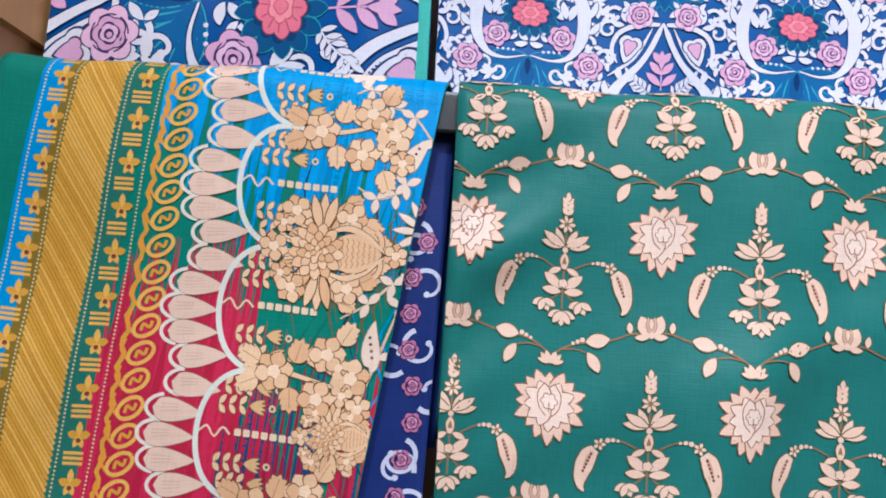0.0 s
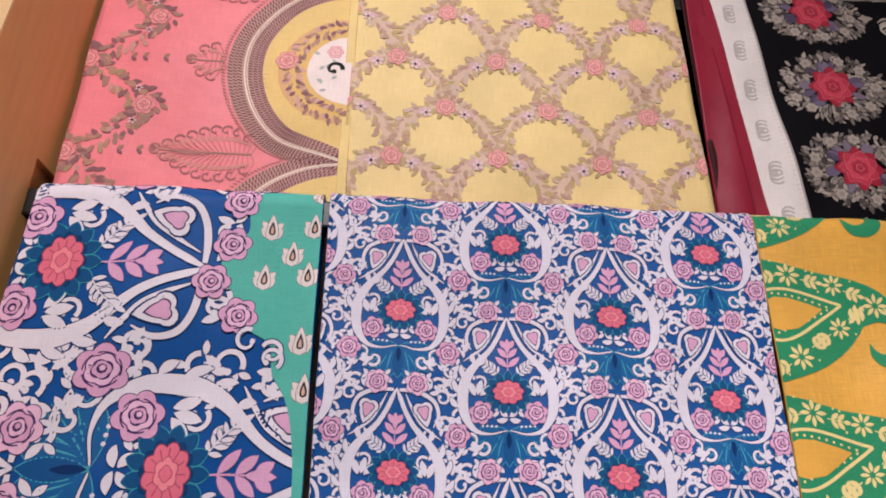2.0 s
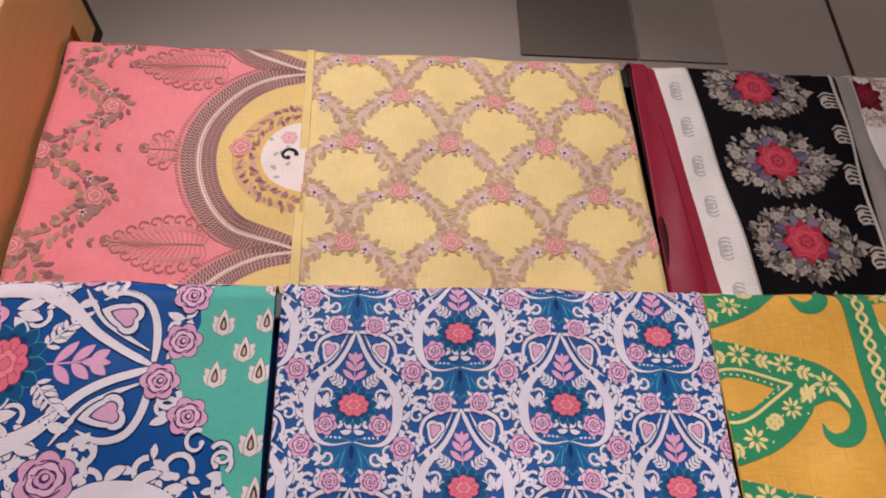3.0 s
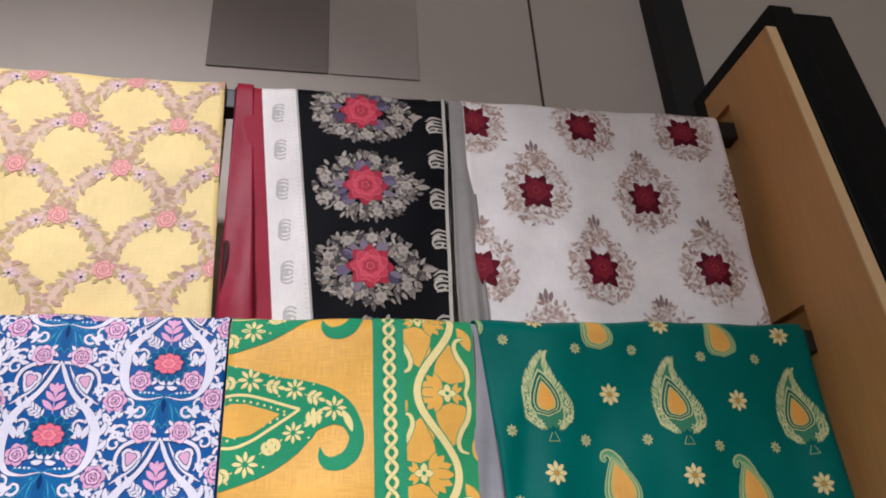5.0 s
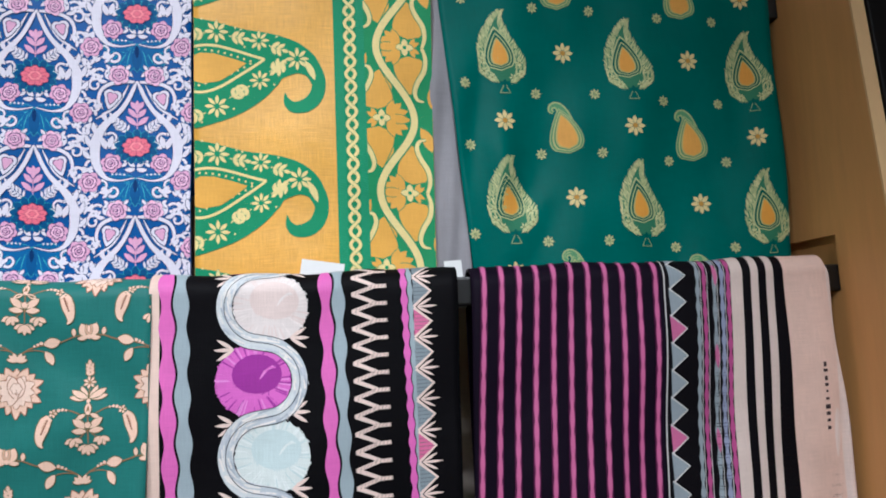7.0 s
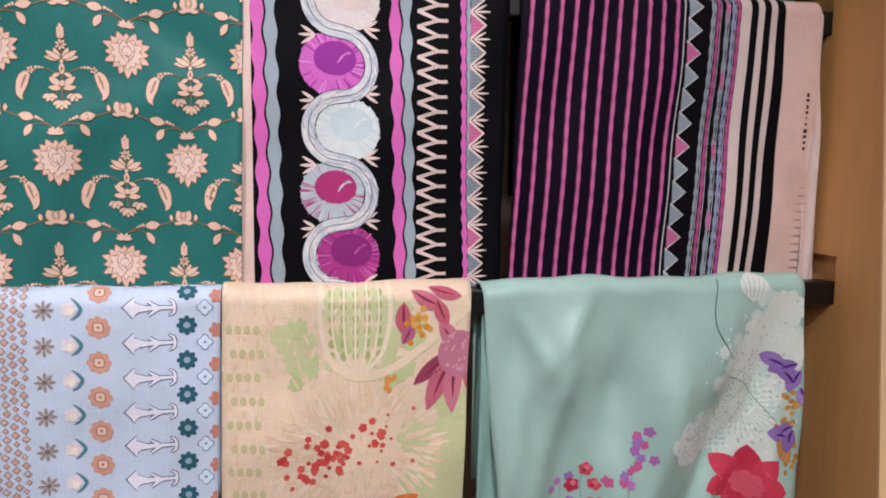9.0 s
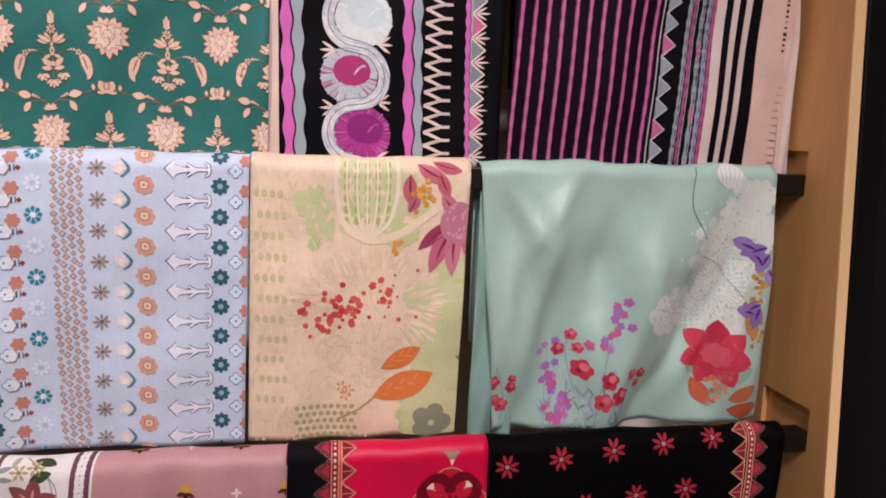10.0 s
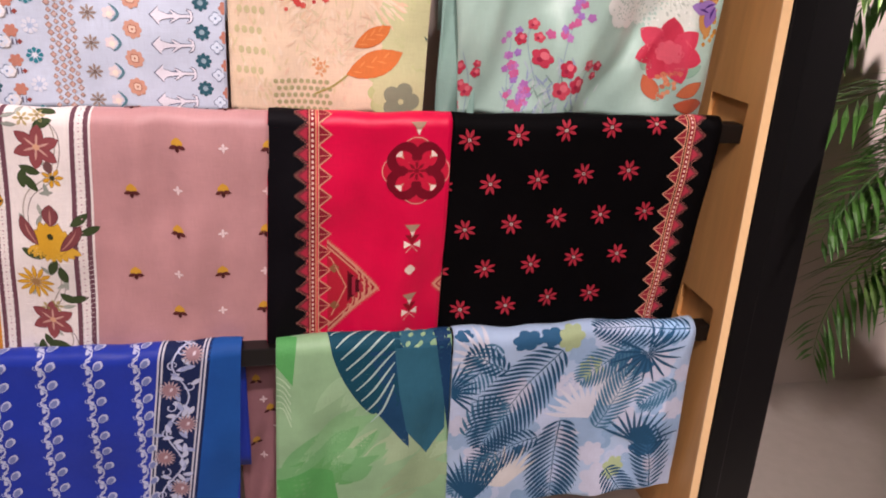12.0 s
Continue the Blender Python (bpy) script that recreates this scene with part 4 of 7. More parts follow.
    for i in range(3):
        g.rib([tri[i], tri[i + 1]], 0.0009, "9fae7c", 1.5)


def green_paisley():
    t = saree("deep sea-green saree scattered with gold paisleys and small flowers")
    a = Drape(1, (0.806, 0.842), (1.286, 1.284), ((0.006, 0.22, 0.2, 0.35), (0.002, 0.09, 0.0, 0.1)), seed=16, early=0.6,
              creases=((0.885, 1.86, 88, 0.05, 0.018, 0.009), (0.855, 1.93, 80, 0.09, 0.014, -0.006), (0.93, 1.80, 60, 0.05, 0.016, 0.006), (1.20, 1.90, 95, 0.10, 0.022, 0.004)))
    sheet("body", a, fabric("046058", 0.5, 0.15), t, "deep green woven body")
    p = Pen()
    for c in range(-1, 4):
        for r in range(-1, 3):
            x, z = 0.890 + 0.1775 * c + 0.004 * r, 2.010 - 0.012 * c - 0.2 * r
            leaf_paisley(p, x, z + 0.012)
            g = p.at(x + 0.087, z - 0.105)
            for lay, (dz, l, wd, col) in enumerate(((-0.030, 0.064, 0.0450, "9fae78"), (-0.0285, 0.060, 0.0415, "4f8a62"), (-0.0272, 0.057, 0.0380, "b4b47a"), (-0.0255, 0.053, 0.0335, "4f8a62"), (-0.0240, 0.050, 0.0300, "b9ae6c"), (-0.0225, 0.046, 0.0260, "dca048"))):
                g.drop(0, dz, 98, l, wd, col, 1.5 + 0.2 * lay, None, 0, 0.15)
            hook = [(-0.004, 0.016), (-0.006, 0.029), (-0.012, 0.037), (-0.019, 0.036), (-0.021, 0.030), (-0.017, 0.027)]
            g.line(hook, (0.024, 0.015, 0.010, 0.0085, 0.007, 0.004), "9fae78", 1.45)
            g.line(hook, (0.020, 0.010, 0.0055, 0.0045, 0.003, 0.002), "5c9066", 1.48)
            p.flower(x + 0.0885, z + 0.006, 0.0145, 8, "d8c68c", 1.5, "b98a3c", 1.25)
            p.flower(x + 0.001, z - 0.090, 0.0145, 8, "d8c68c", 1.5, "b98a3c", 1.25)
            for dx in (-0.040, 0.041):
                for dz in (0.066, -0.052):
                    p.flower(x + 0.087 + dx, z + dz - 0.002 * (dx > 0), 0.0078, 8, "b9bb86", 1.5, "8f9c6c", 1.2)
    figures("woven_pattern", p, a, "gold and pale green paisley figures")
    b = Drape(1, (0.803, 0.815), (0.86, 0.87), ((0.004, 0.05, 0.0, 0.2),), lift=-0.005, seed=17)
    b.y += 0.012
    sheet("under_fold", b, fabric("034a46", 0.5), t, "folded green side")


gold_green()
green_paisley()


# -- third rail: many-coloured saree --
def many_colours():
    t = saree("green, blue and crimson brocade saree with gold bands and cream scallops")
    a = Drape(2, (-0.339, -0.345), (0.019, -0.040), ((0.004, 0.3, 0.8, 0.1), (0.0015, 0.12, 0.0, 0.0)), seed=21)
    GRN, BLU, CRIM, GLD, GL2, CRM = "1f7464", "0f86c6", "b01a3c", "c9932f", "d9a54a", "dcb9a4"
    sheet("pallu", a, fabric(GRN, 0.5, 0.3, 0.16), t, "brocade end piece")
    p = Pen()
    lean = 0.075
    lx = lambda x, z: x + lean * (z - 1.71)
    # warp-dyed streaks
    for k in range(230):
        x = rng.uniform(-0.20, 0.03)
        top = rng.uniform(1.74, 1.76)
        low = 1.60 + rng.uniform(-0.06, 0.07) + max(0, -0.09 - x) * 0.9
        if rng.random() < 0.75:
            p.rib([(x, top), (x, (top + low) / 2), (lx(x, low), low)], [0.008, 0.006, 0.0005], rng.choice([BLU, "1492d2", "0d7db4", BLU]), 0.4 + 0.1 * rng.random())
    for k in range(170):
        x = rng.uniform(-0.235, -0.10)
        top = 1.545 + rng.uniform(-0.05, 0.035) + (x + 0.18) * 0.3
        p.rib([(lx(x, top), top), (lx(x, 1.45), min(top - 0.02, 1.46)), (lx(x, 1.26), 1.26)], [0.0004, 0.006, 0.009], rng.choice([CRIM, "a81638", "c02048", CRIM]), 0.6 + 0.1 * rng.random())
    for k in range(80):
        x = rng.uniform(-0.11, 0.0)
        top = 1.49 + rng.uniform(-0.05, 0.03)
        p.rib([(lx(x, top), top), (lx(x, 1.40), 1.40), (lx(x, 1.27), 1.27)], [0.0004, 0.004, 0.005], rng.choice([CRIM, "8c1a3c", "27406a"]), 0.6 + 0.1 * rng.random())
    for k in range(60):
        x = rng.uniform(-0.09, 0.02)
        z = rng.uniform(1.45, 1.66)
        p.rib([(x, z), (lx(x, z - 0.03) - x + x, z - 0.03), (x - 0.004, z - 0.06)], [0.0003, 0.0018, 0.0003], rng.choice(["0f86c6", "173a5c", "1c6a58", "6a5a34"]), 1.0)

    def strip(x0, x1, col, lay):
        p.rect(x0, x1, 1.25, 1.755, col, lay, lean)

    strip(-0.298, -0.278, BLU, 1)
    strip(-0.279, -0.233, "7c6622", 1)
    strip(-0.2325, -0.2085, "2c6a5c", 1)
    for x in (-0.3005, -0.2775, -0.2325, -0.2075):
        for k in range(170):
            z = 1.75 - 0.003 * k
            p.disc(lx(x, z) + lean * 0.045, z, 0.0009, "cdbd94", 1.8, n=6)
    for k in range(150):
        z = 1.80 - 0.0043 * k
        x0, x1 = lx(-0.2755, z) + 0.0034, lx(-0.2365, z - 0.05) + 0.0034
        p.rib([(x0, z), (x1, z - 0.052)], 0.0023, rng.choice([GLD, GL2, "c48c2a", "d6a040"]), 1.5)
    for k in range(15):
        z = 1.722 - 0.0345 * k
        for x in (-0.2885, -0.2205):
            X = lx(x, z) + 0.0034
            for i in (-1, 0, 1):
                p.rib([(X - 0.0075, z + 0.0038 * i), (X + 0.0075, z + 0.0038 * i)], 0.0023, GL2, 2)
            zz = z - 0.0185
            p.petal(X, zz, 90, 0.011, 0.005, GL2, 2)
            for s in (-1, 1):
                p.petal(X, zz, 90 - 75 * s, 0.009, 0.006, GLD, 2)
                p.petal(X, zz, 270 - 22 * s, 0.009, 0.0045, GL2, 2.1)
            p.disc(X, zz - 0.003, 0.002, "7a3a2a", 2.6, n=7)
    chain = [(lx(-0.196, z) + 0.002 * math.sin(z * 330), z) for z in np.linspace(1.75, 1.26, 90)]
    p.rib(chain, 0.0035, GLD, 1.8)
    for k in range(26):
        z = 1.738 - 0.0205 * k
        X = lx(-0.182, z)
        g = p.at(X, z, 1, 38)
        g.line([(0.0105 * math.cos(q), 0.0066 * math.sin(q)) for q in np.linspace(0, 2 * math.pi, 13)], 0.0030, GL2, 2, n=3)
        g.line([(-0.0055, -0.0008), (-0.001, 0.0024), (0.0015, -0.0022), (0.0058, 0.0006)], 0.0024, GLD, 2.1, n=4)
        p.line([(X - 0.012, z + 0.0100), (X - 0.0145, z + 0.0020), (X - 0.010, z - 0.0060)], (0.0015, 0.0034, 0.0015), "d68a2c", 1.9, n=4)
    for k in range(-1, 5):
        zc = 1.718 - 0.0945 * k
        xc = lx(-0.088, zc)
        arc = [(xc - 0.046 * math.cos(f) + 0.004 * math.cos(2 * f), zc + 0.0475 * math.sin(f)) for f in np.linspace(-1.5, 1.5, 17)]
        p.rib(smooth(arc, 3), 0.0042, "d3d0c4", 3)
        p.line([(arc[0][0] - 0.002, arc[0][1]), (arc[0][0] + 0.014, arc[0][1] - 0.001)], (0.004, 0.001), "d3d0c4", 3)
        for j in range(5):
            f = (2 - j) * 0.40
            bx, bz = xc - 0.081 + 0.022 * f ** 2 + lean * 0.0189 * (2 - j), zc + 0.0189 * (2 - j)
            p.drop(bx, bz, -5 - 7 * f, 0.0385, 0.0178, CRM, 2.8, "7a5a4a", 0.0004)
            for q in (-0.0028, 0.0, 0.0028):
                p.rib([(bx + 0.006, bz + q), (bx + 0.020, bz + q * 0.7)], 0.0006, "c9a48e", 3.2)
            p.rib([(bx + 0.0100 + 0.0150 * math.cos(q), bz + 0.0098 * math.sin(q)) for q in np.linspace(1.75, 4.53, 11)], 0.0027, "dccfc0", 2.4)
        # sprays and bead rows within each scallop
        for dz, n in ((0.036, 3), (0.022, 3), (-0.020, 3), (-0.034, 3)):
            X0, Z = xc - 0.032 + abs(dz) * 0.25, zc + dz
            for j in range(n):
                for sd in (-1, 1):
                    p.petal(X0 + 0.0080 * j, Z, 55 * sd, 0.0085, 0.0042, "dcb890", 2.4, "6a4a2c", 0.0006)
            for q in (-24, -8, 8, 24):
                p.petal(X0 + 0.0235, Z, q, 0.013, 0.0030, "d0a674", 2.3, "6a4a2c", 0.0006)
            p.disc(X0 + 0.041, Z, 0.0028, "dcb890", 2.4, n=8)
            p.disc(X0 + 0.041, Z, 0.0014, "3c6c6a", 2.6, n=6)
        for j in range(7):
            p.lobed(xc - 0.010 + 0.0068 * j, zc + 0.002, 0.0032, 4, 0.25, "dcc0a0", 2.4, rot=45)
        p.line([(xc - 0.040, zc + 0.002), (xc - 0.034, zc + 0.006), (xc - 0.028, zc - 0.002), (xc - 0.022, zc + 0.005), (xc - 0.016, zc)], 0.0016, "dcc0a0", 2.4, n=3)

    PCH, EDG = ["dcb088", "e0b892", "d4a47a"], "5c3a20"

    def leaf(g, px, pz, f, l):
        """A toothed leaf: a rib with short blades on both sides."""
        c, n = math.cos(radians(f)), math.sin(radians(f))
        col = rng.choice(PCH)
        for q in (0.05, 0.3, 0.55):
            for sd in (-1, 1):
                g.petal(px + l * q * c, pz + l * q * n, f + 42 * sd, l * (0.62 - 0.35 * q), l * 0.26, col, 3.2, EDG, 0.0009)
        g.petal(px, pz, f, l, l * 0.40, col, 3.35)
        g.rib([(px, pz), (px + l * 0.8 * c, pz + l * 0.8 * n)], 0.0006, "a8764c", 3.6)

    def small_bloom(g, x, z, r):
        for i in range(6):
            f = 60 * i + r * 9000
            g.petal(x + 0.2 * r * math.cos(radians(f)), z + 0.2 * r * math.sin(radians(f)), f, r * 0.9, r * 0.85, rng.choice(PCH), 4.0 + 0.25 * (i % 2), EDG, 0.0010)
        g.lobed(x, z, r * 0.38, 5, 0.2, "e8c6a6", 4.4, edge=EDG, ew=0.0005)

    def bloom(x, z, s):
        g = p.at(x, z, s)
        for sd in (-1, 1):
            for q in range(-4, 5):
                g.petal(0.004 + 0.0022 * q, sd * 0.018, sd * (90 - 15 * q), 0.031 - 0.0014 * abs(q), 0.0080, rng.choice(PCH), 3.2 + 0.25 * (q % 2), EDG, 0.0010)
            for q in range(6):
                t0 = q / 5
                g.rib([(-0.030 + 0.016 * t0, sd * (0.007 + 0.012 * t0)), (-0.018 + 0.008 * t0, sd * (0.005 + 0.009 * t0))], 0.0022, PCH[q % 3], 3.3, EDG, 0.0005)
            small_bloom(g, -0.019, sd * 0.032, 0.0120)
            small_bloom(g, -0.029, sd * 0.021, 0.0085)
            small_bloom(g, 0.028, sd * 0.029, 0.0125)
            leaf(g, 0.036, sd * 0.026, -30 * sd, 0.022)
            leaf(g, 0.022, sd * 0.040, 20 * sd, 0.016)
            leaf(g, 0.046, sd * 0.013, -28 * sd, 0.019)
            g.curl(0.046, sd * 0.020, -20 * sd, 0.012, 0.0042, PCH[0], 4.6, -sd, 0.7, EDG, 0.0006)
            g.line([(0.010, sd * 0.017), (0.026, sd * 0.0205), (0.042, sd * 0.014), (0.055, sd * 0.003)], (0.002, 0.005, 0.005, 0.002), PCH[1], 4.7, EDG, 0.0006)
        small_bloom(g, -0.036, 0, 0.0115)
        small_bloom(g, 0.066, 0, 0.0095)
        g.petal(0.006, 0, 0, 0.049, 0.0330, PCH[0], 4.9, EDG, 0.0008)
        for j in range(8):
            h = 0.0125 * math.sin(math.pi * (0.42 + 0.065 * j)) ** 0.8
            zz = [(0.016 + 0.0046 * j + (0.0016 if q % 2 else 0), h * (1 - q / 4)) for q in range(9)]
            g.rib(zz, 0.0008, "b07c50", 5.3)
        for r0, n, l, w in ((0.0115, 13, 0.0125, 0.0085), (0.0065, 10, 0.0105, 0.0070), (0.0025, 7, 0.0085, 0.0055), (0.0, 5, 0.0055, 0.0040)):
            for i in range(n):
                f = 360 * i / n + r0 * 1900
                g.petal(r0 * math.cos(radians(f)), r0 * math.sin(radians(f)), f, l, w, rng.choice(PCH), 5.6 + (0.0115 - r0) * 130 + 0.25 * (i % 2), "7c4c2a", 0.0009)

    def bouquet(x, z, s, up=1):
        g = p.at(x, z, s)
        g.line([(-0.038, 0.0), (0.0, 0.0), (0.03, 0.006 * up), (0.052, 0.010 * up)], (0.006, 0.004, 0.003, 0.001), "dcb48c", 3, EDG, 0.0005)
        for px, pz, r in ((-0.012, 0.0, 0.0150), (0.030, 0.018, 0.0140), (0.024, -0.018, 0.0140), (0.050, 0.0, 0.0150), (0.058, -0.024, 0.0105), (0.044, -0.014, 0.0090), (0.040, 0.008, 0.0090)):
            small_bloom(g, px, pz, r)
        for px, pz, f in ((-0.024, 0.006, 155), (-0.024, -0.006, 205), (0.004, 0.008, 75), (0.014, 0.010, 35), (0.002, -0.010, 275), (0.012, -0.008, 330), (0.040, 0.026, 60), (0.042, -0.030, 290)):
            leaf(g, px, pz, f, 0.022)

    bloom(-0.073, 1.577, 0.92)
    bouquet(-0.066, 1.670, 0.92)
    bouquet(-0.085, 1.484, 0.92, -1)
    bloom(-0.052, 1.440, 0.55)
    bouquet(-0.092, 1.385, 0.9)
    for x, z, rr in ((-0.004, 1.655, -25), (-0.026, 1.508, 10)):
        g = p.at(x, z, 1, rr)
        g.drop(0, -0.016, 85, 0.036, 0.014, "dfc4b0", 3, "8a6a54", 0.0005, -0.5)
        for j in range(4):
            g.disc(0.0005, -0.008 + 0.005 * j, 0.0013, "6a3a34", 3.6, n=6)
    for c in ([(-0.052, 1.702), (-0.040, 1.706), (-0.024, 1.694), (-0.006, 1.686), (0.012, 1.664)], [(-0.045, 1.628), (-0.030, 1.620), (-0.016, 1.624), (-0.008, 1.632)], [(-0.05, 1.528), (-0.030, 1.540), (-0.012, 1.556), (0.004, 1.56)], [(-0.030, 1.47), (-0.02, 1.50), (-0.006, 1.54)]):
        p.line(c, (0.0012, 0.0022, 0.0016), "cfae94", 2.6, n=6)
        for (x, z) in c[1:]:
            for q in (30, 150, 260):
                p.petal(x, z, q + rng.uniform(-20, 20), 0.012, 0.006, "dfc4b0", 2.9, "8a6a54", 0.0004)
    p.flower(0.010, 1.597, 0.026, 12, "e3c9b6", 3.2, "c79a80", 0.95, "8a6a54", 0.0005)
    p.lobed(-0.046, 1.728, 0.018, 9, 0.3, "e3c9b6", 3.2)
    figures("woven_pattern", p, a, "gold bands, scallops and flower brocade")
    b = Drape(2, (-0.03, -0.055), (0.026, 0.018), ((0.006, 0.06, 0.5, 0.15),), lift=-0.006, seed=22)
    b.y += 0.014
    sheet("under_fold", b, fabric("1f2d66", 0.5), t, "printed blue fold behind")
    p = Pen()
    for k in range(12):
        z = 1.62 - 0.028 * k
        p.rose(0.004 + rng.uniform(-0.006, 0.006), z, 0.008, ("b06a8c", "c987a4"), 1.5, "2a1c44", 0.0006)
        p.curl(0.010 * (k % 2), z - 0.013, 60 * k, 0.016, 0.004, "c4c2d4", 1.2, 1 if k % 2 else -1, 0.9)
    figures("print", p, b)


def brocade_tree(p, x, z, CR, DK, BR):
    """A small tree with beaded arms that carry drooping paisleys."""
    g = p.at(x, z)
    g.rib([(0, 0.022), (0, -0.058)], 0.0013, BR, 1.2)
    for k, dz in enumerate((0.0155, 0.0195, 0.0235)):
        for s in (-1, 1):
            g.petal(0, dz - 0.003, 90 - 38 * s, 0.0065, 0.0036, CR, 1.9 + 0.1 * k, DK, 0.0009)
    g.petal(0, 0.0225, 90, 0.0075, 0.0038, CR, 2.3, DK, 0.0009)
    g.flower(0, 0.0055, 0.0068, 7, CR, 2.3, BR, 1.0, DK, 0.0008)
    for s in (-1, 1):
        for f, l, w in ((58, 0.0150, 0.0052), (28, 0.0190, 0.0062), (6, 0.0185, 0.0055)):
            g.petal(0.0006 * s, -0.0110, 90 - (90 - f) * s, l, w, CR, 2.0 + 0.25 * (f == 28), DK, 0.0009, 0.25 * s)
        g.petal(0.0012 * s, -0.0285, 90 + 8 * s, 0.0130, 0.0062, CR, 2.1, DK, 0.0010, -0.5 * s)
        g.petal(0.002 * s, -0.0275, 90 - 115 * s, 0.0105, 0.0044, CR, 2.1, DK, 0.0009)
        g.line([(0.002 * s, -0.0300), (0.0095 * s, -0.0262), (0.0180 * s, -0.0222), (0.0270 * s, -0.0212), (0.0355 * s, -0.0240)], 0.0012, BR, 1.6)
        for bx, bz, r in ((0.0215, -0.0215, 0.0012), (0.0250, -0.0210, 0.0016), (0.0288, -0.0214, 0.0019)):
            g.disc(bx * s, bz, r, CR, 2.2, n=8)
        g.flower(0.0345 * s, -0.0245, 0.0046, 5, CR, 2.2, BR, 1.0, DK, 0.0008)
        h = g.at(0.0375 * s, -0.0282, 1, 0, s < 0)
        h.line([(0.0, 0.0), (0.0040, -0.0050), (0.0068, -0.0125), (0.0090, -0.0215), (0.0086, -0.0275), (0.0060, -0.0312)], (0.0070, 0.0118, 0.0125, 0.0088, 0.0048, 0.0010), CR, 2.2, DK, 0.0010)
        h.line([(0.0018, -0.0020), (0.0050, -0.0090), (0.0078, -0.0185)], (0.0018, 0.0034, 0.0006), "c79c84", 2.6)
        for k in range(6):
            h.disc(0.0024 + 0.0010 * k, -0.0038 - 0.0026 * k, 0.00105, "6a3a2c", 3.0, n=6)
        for k in range(6):
            h.disc(0.0098 + 0.0008 * k - 0.0002 * k * k, -0.0080 - 0.0038 * k, 0.0011, CR, 2.1, n=6)
        g.petal(0.001 * s, -0.0425, 90 - 52 * s, 0.0170, 0.0072, CR, 2.0, DK, 0.0010)
        g.petal(0.001 * s, -0.0455, 90 - 84 * s, 0.0145, 0.0060, CR, 2.1, DK, 0.0010)
        g.line([(0.0, -0.0440), (0.0060, -0.0500), (0.0130 * s, -0.0545)] if s > 0 else [(0.0, -0.0440), (-0.0060, -0.0500), (-0.0130, -0.0545)], 0.0011, BR, 1.5)
        for f in (-60, -20, 20, 60):
            g.petal(0.0135 * s, -0.0520, 270 + f, 0.0098, 0.0050, CR, 2.2 + 0.25 * (f in (-20, 60)), DK, 0.0008)
    for f in (-66, -34, 0, 34, 66):
        g.petal(0, -0.0600, 270 + f, 0.0112, 0.0052, CR, 2.3 + 0.25 * (f in (-34, 34)), DK, 0.0008)
    g.disc(0, -0.0138, 0.0022, CR, 2.4, n=8)
    g.lobed(0, -0.0390, 0.0034, 5, 0.2, CR, 2.4, edge=DK, ew=0.0005)
    g.petal(0, -0.0290, 90, 0.0100, 0.0030, BR, 2.6)
    g.disc(0, -0.0262, 0.0020, CR, 2.8, n=8)


def brocade_garland(p, x, z, CR, DK, BR):
    """Half-open swags from a crown over the tree to a cup over the lotus."""
    for s in (-1, 1):
        g = p.at(x, z, 1, 0, s < 0)
        g.line([(0.004, 0.0560), (0.014, 0.0556), (0.024, 0.0520), (0.034, 0.0490), (0.0495, 0.0468), (0.061, 0.0425), (0.0718, 0.0345)], 0.0015, BR, 1.5)
        g.petal(0.0012, 0.0535, 66, 0.0165, 0.0105, CR, 2.2, DK, 0.0010, 0.2)
        g.petal(0.0010, 0.0550, 84, 0.0130, 0.0042, "c79c84", 2.5, DK, 0.0004)
        g.petal(0.0015, 0.0530, 0, 0.0105, 0.0046, CR, 2.3, DK, 0.0009)
        g.petal(0.0150, 0.0556, 84, 0.0086, 0.0044, CR, 2.2, DK, 0.0009)
        g.petal(0.0470, 0.0478, 168, 0.0178, 0.0102, CR, 2.3, DK, 0.0010)
        for k, r in enumerate((0.0019, 0.0016, 0.0013)):
            g.disc(0.0492 + 0.0034 * k, 0.0492 - 0.0016 * k, r, CR, 2.2, n=8)
        g.line([(0.0650, 0.0400), (0.0560, 0.0415), (0.0475, 0.0405), (0.0430, 0.0370)], 0.0011, BR, 1.6)
        g.petal(0.0455, 0.0405, 238, 0.0165, 0.0080, CR, 2.3, DK, 0.0010, 0.3)
        g.petal(0.0718, 0.0290, 140, 0.0105, 0.0040, CR, 2.2, DK, 0.0009, -0.5)
        g.petal(0.0718, 0.0285, 112, 0.0105, 0.0042, CR, 2.3, DK, 0.0009)
        g.petal(0.0718, 0.0290, 166, 0.0100, 0.0036, CR, 2.1, DK, 0.0009)
    p.disc(x, z + 0.0545, 0.0026, CR, 2.9, n=8)
    p.petal(x, z + 0.0585, 90, 0.0085, 0.0034, CR, 2.8, DK, 0.0004)


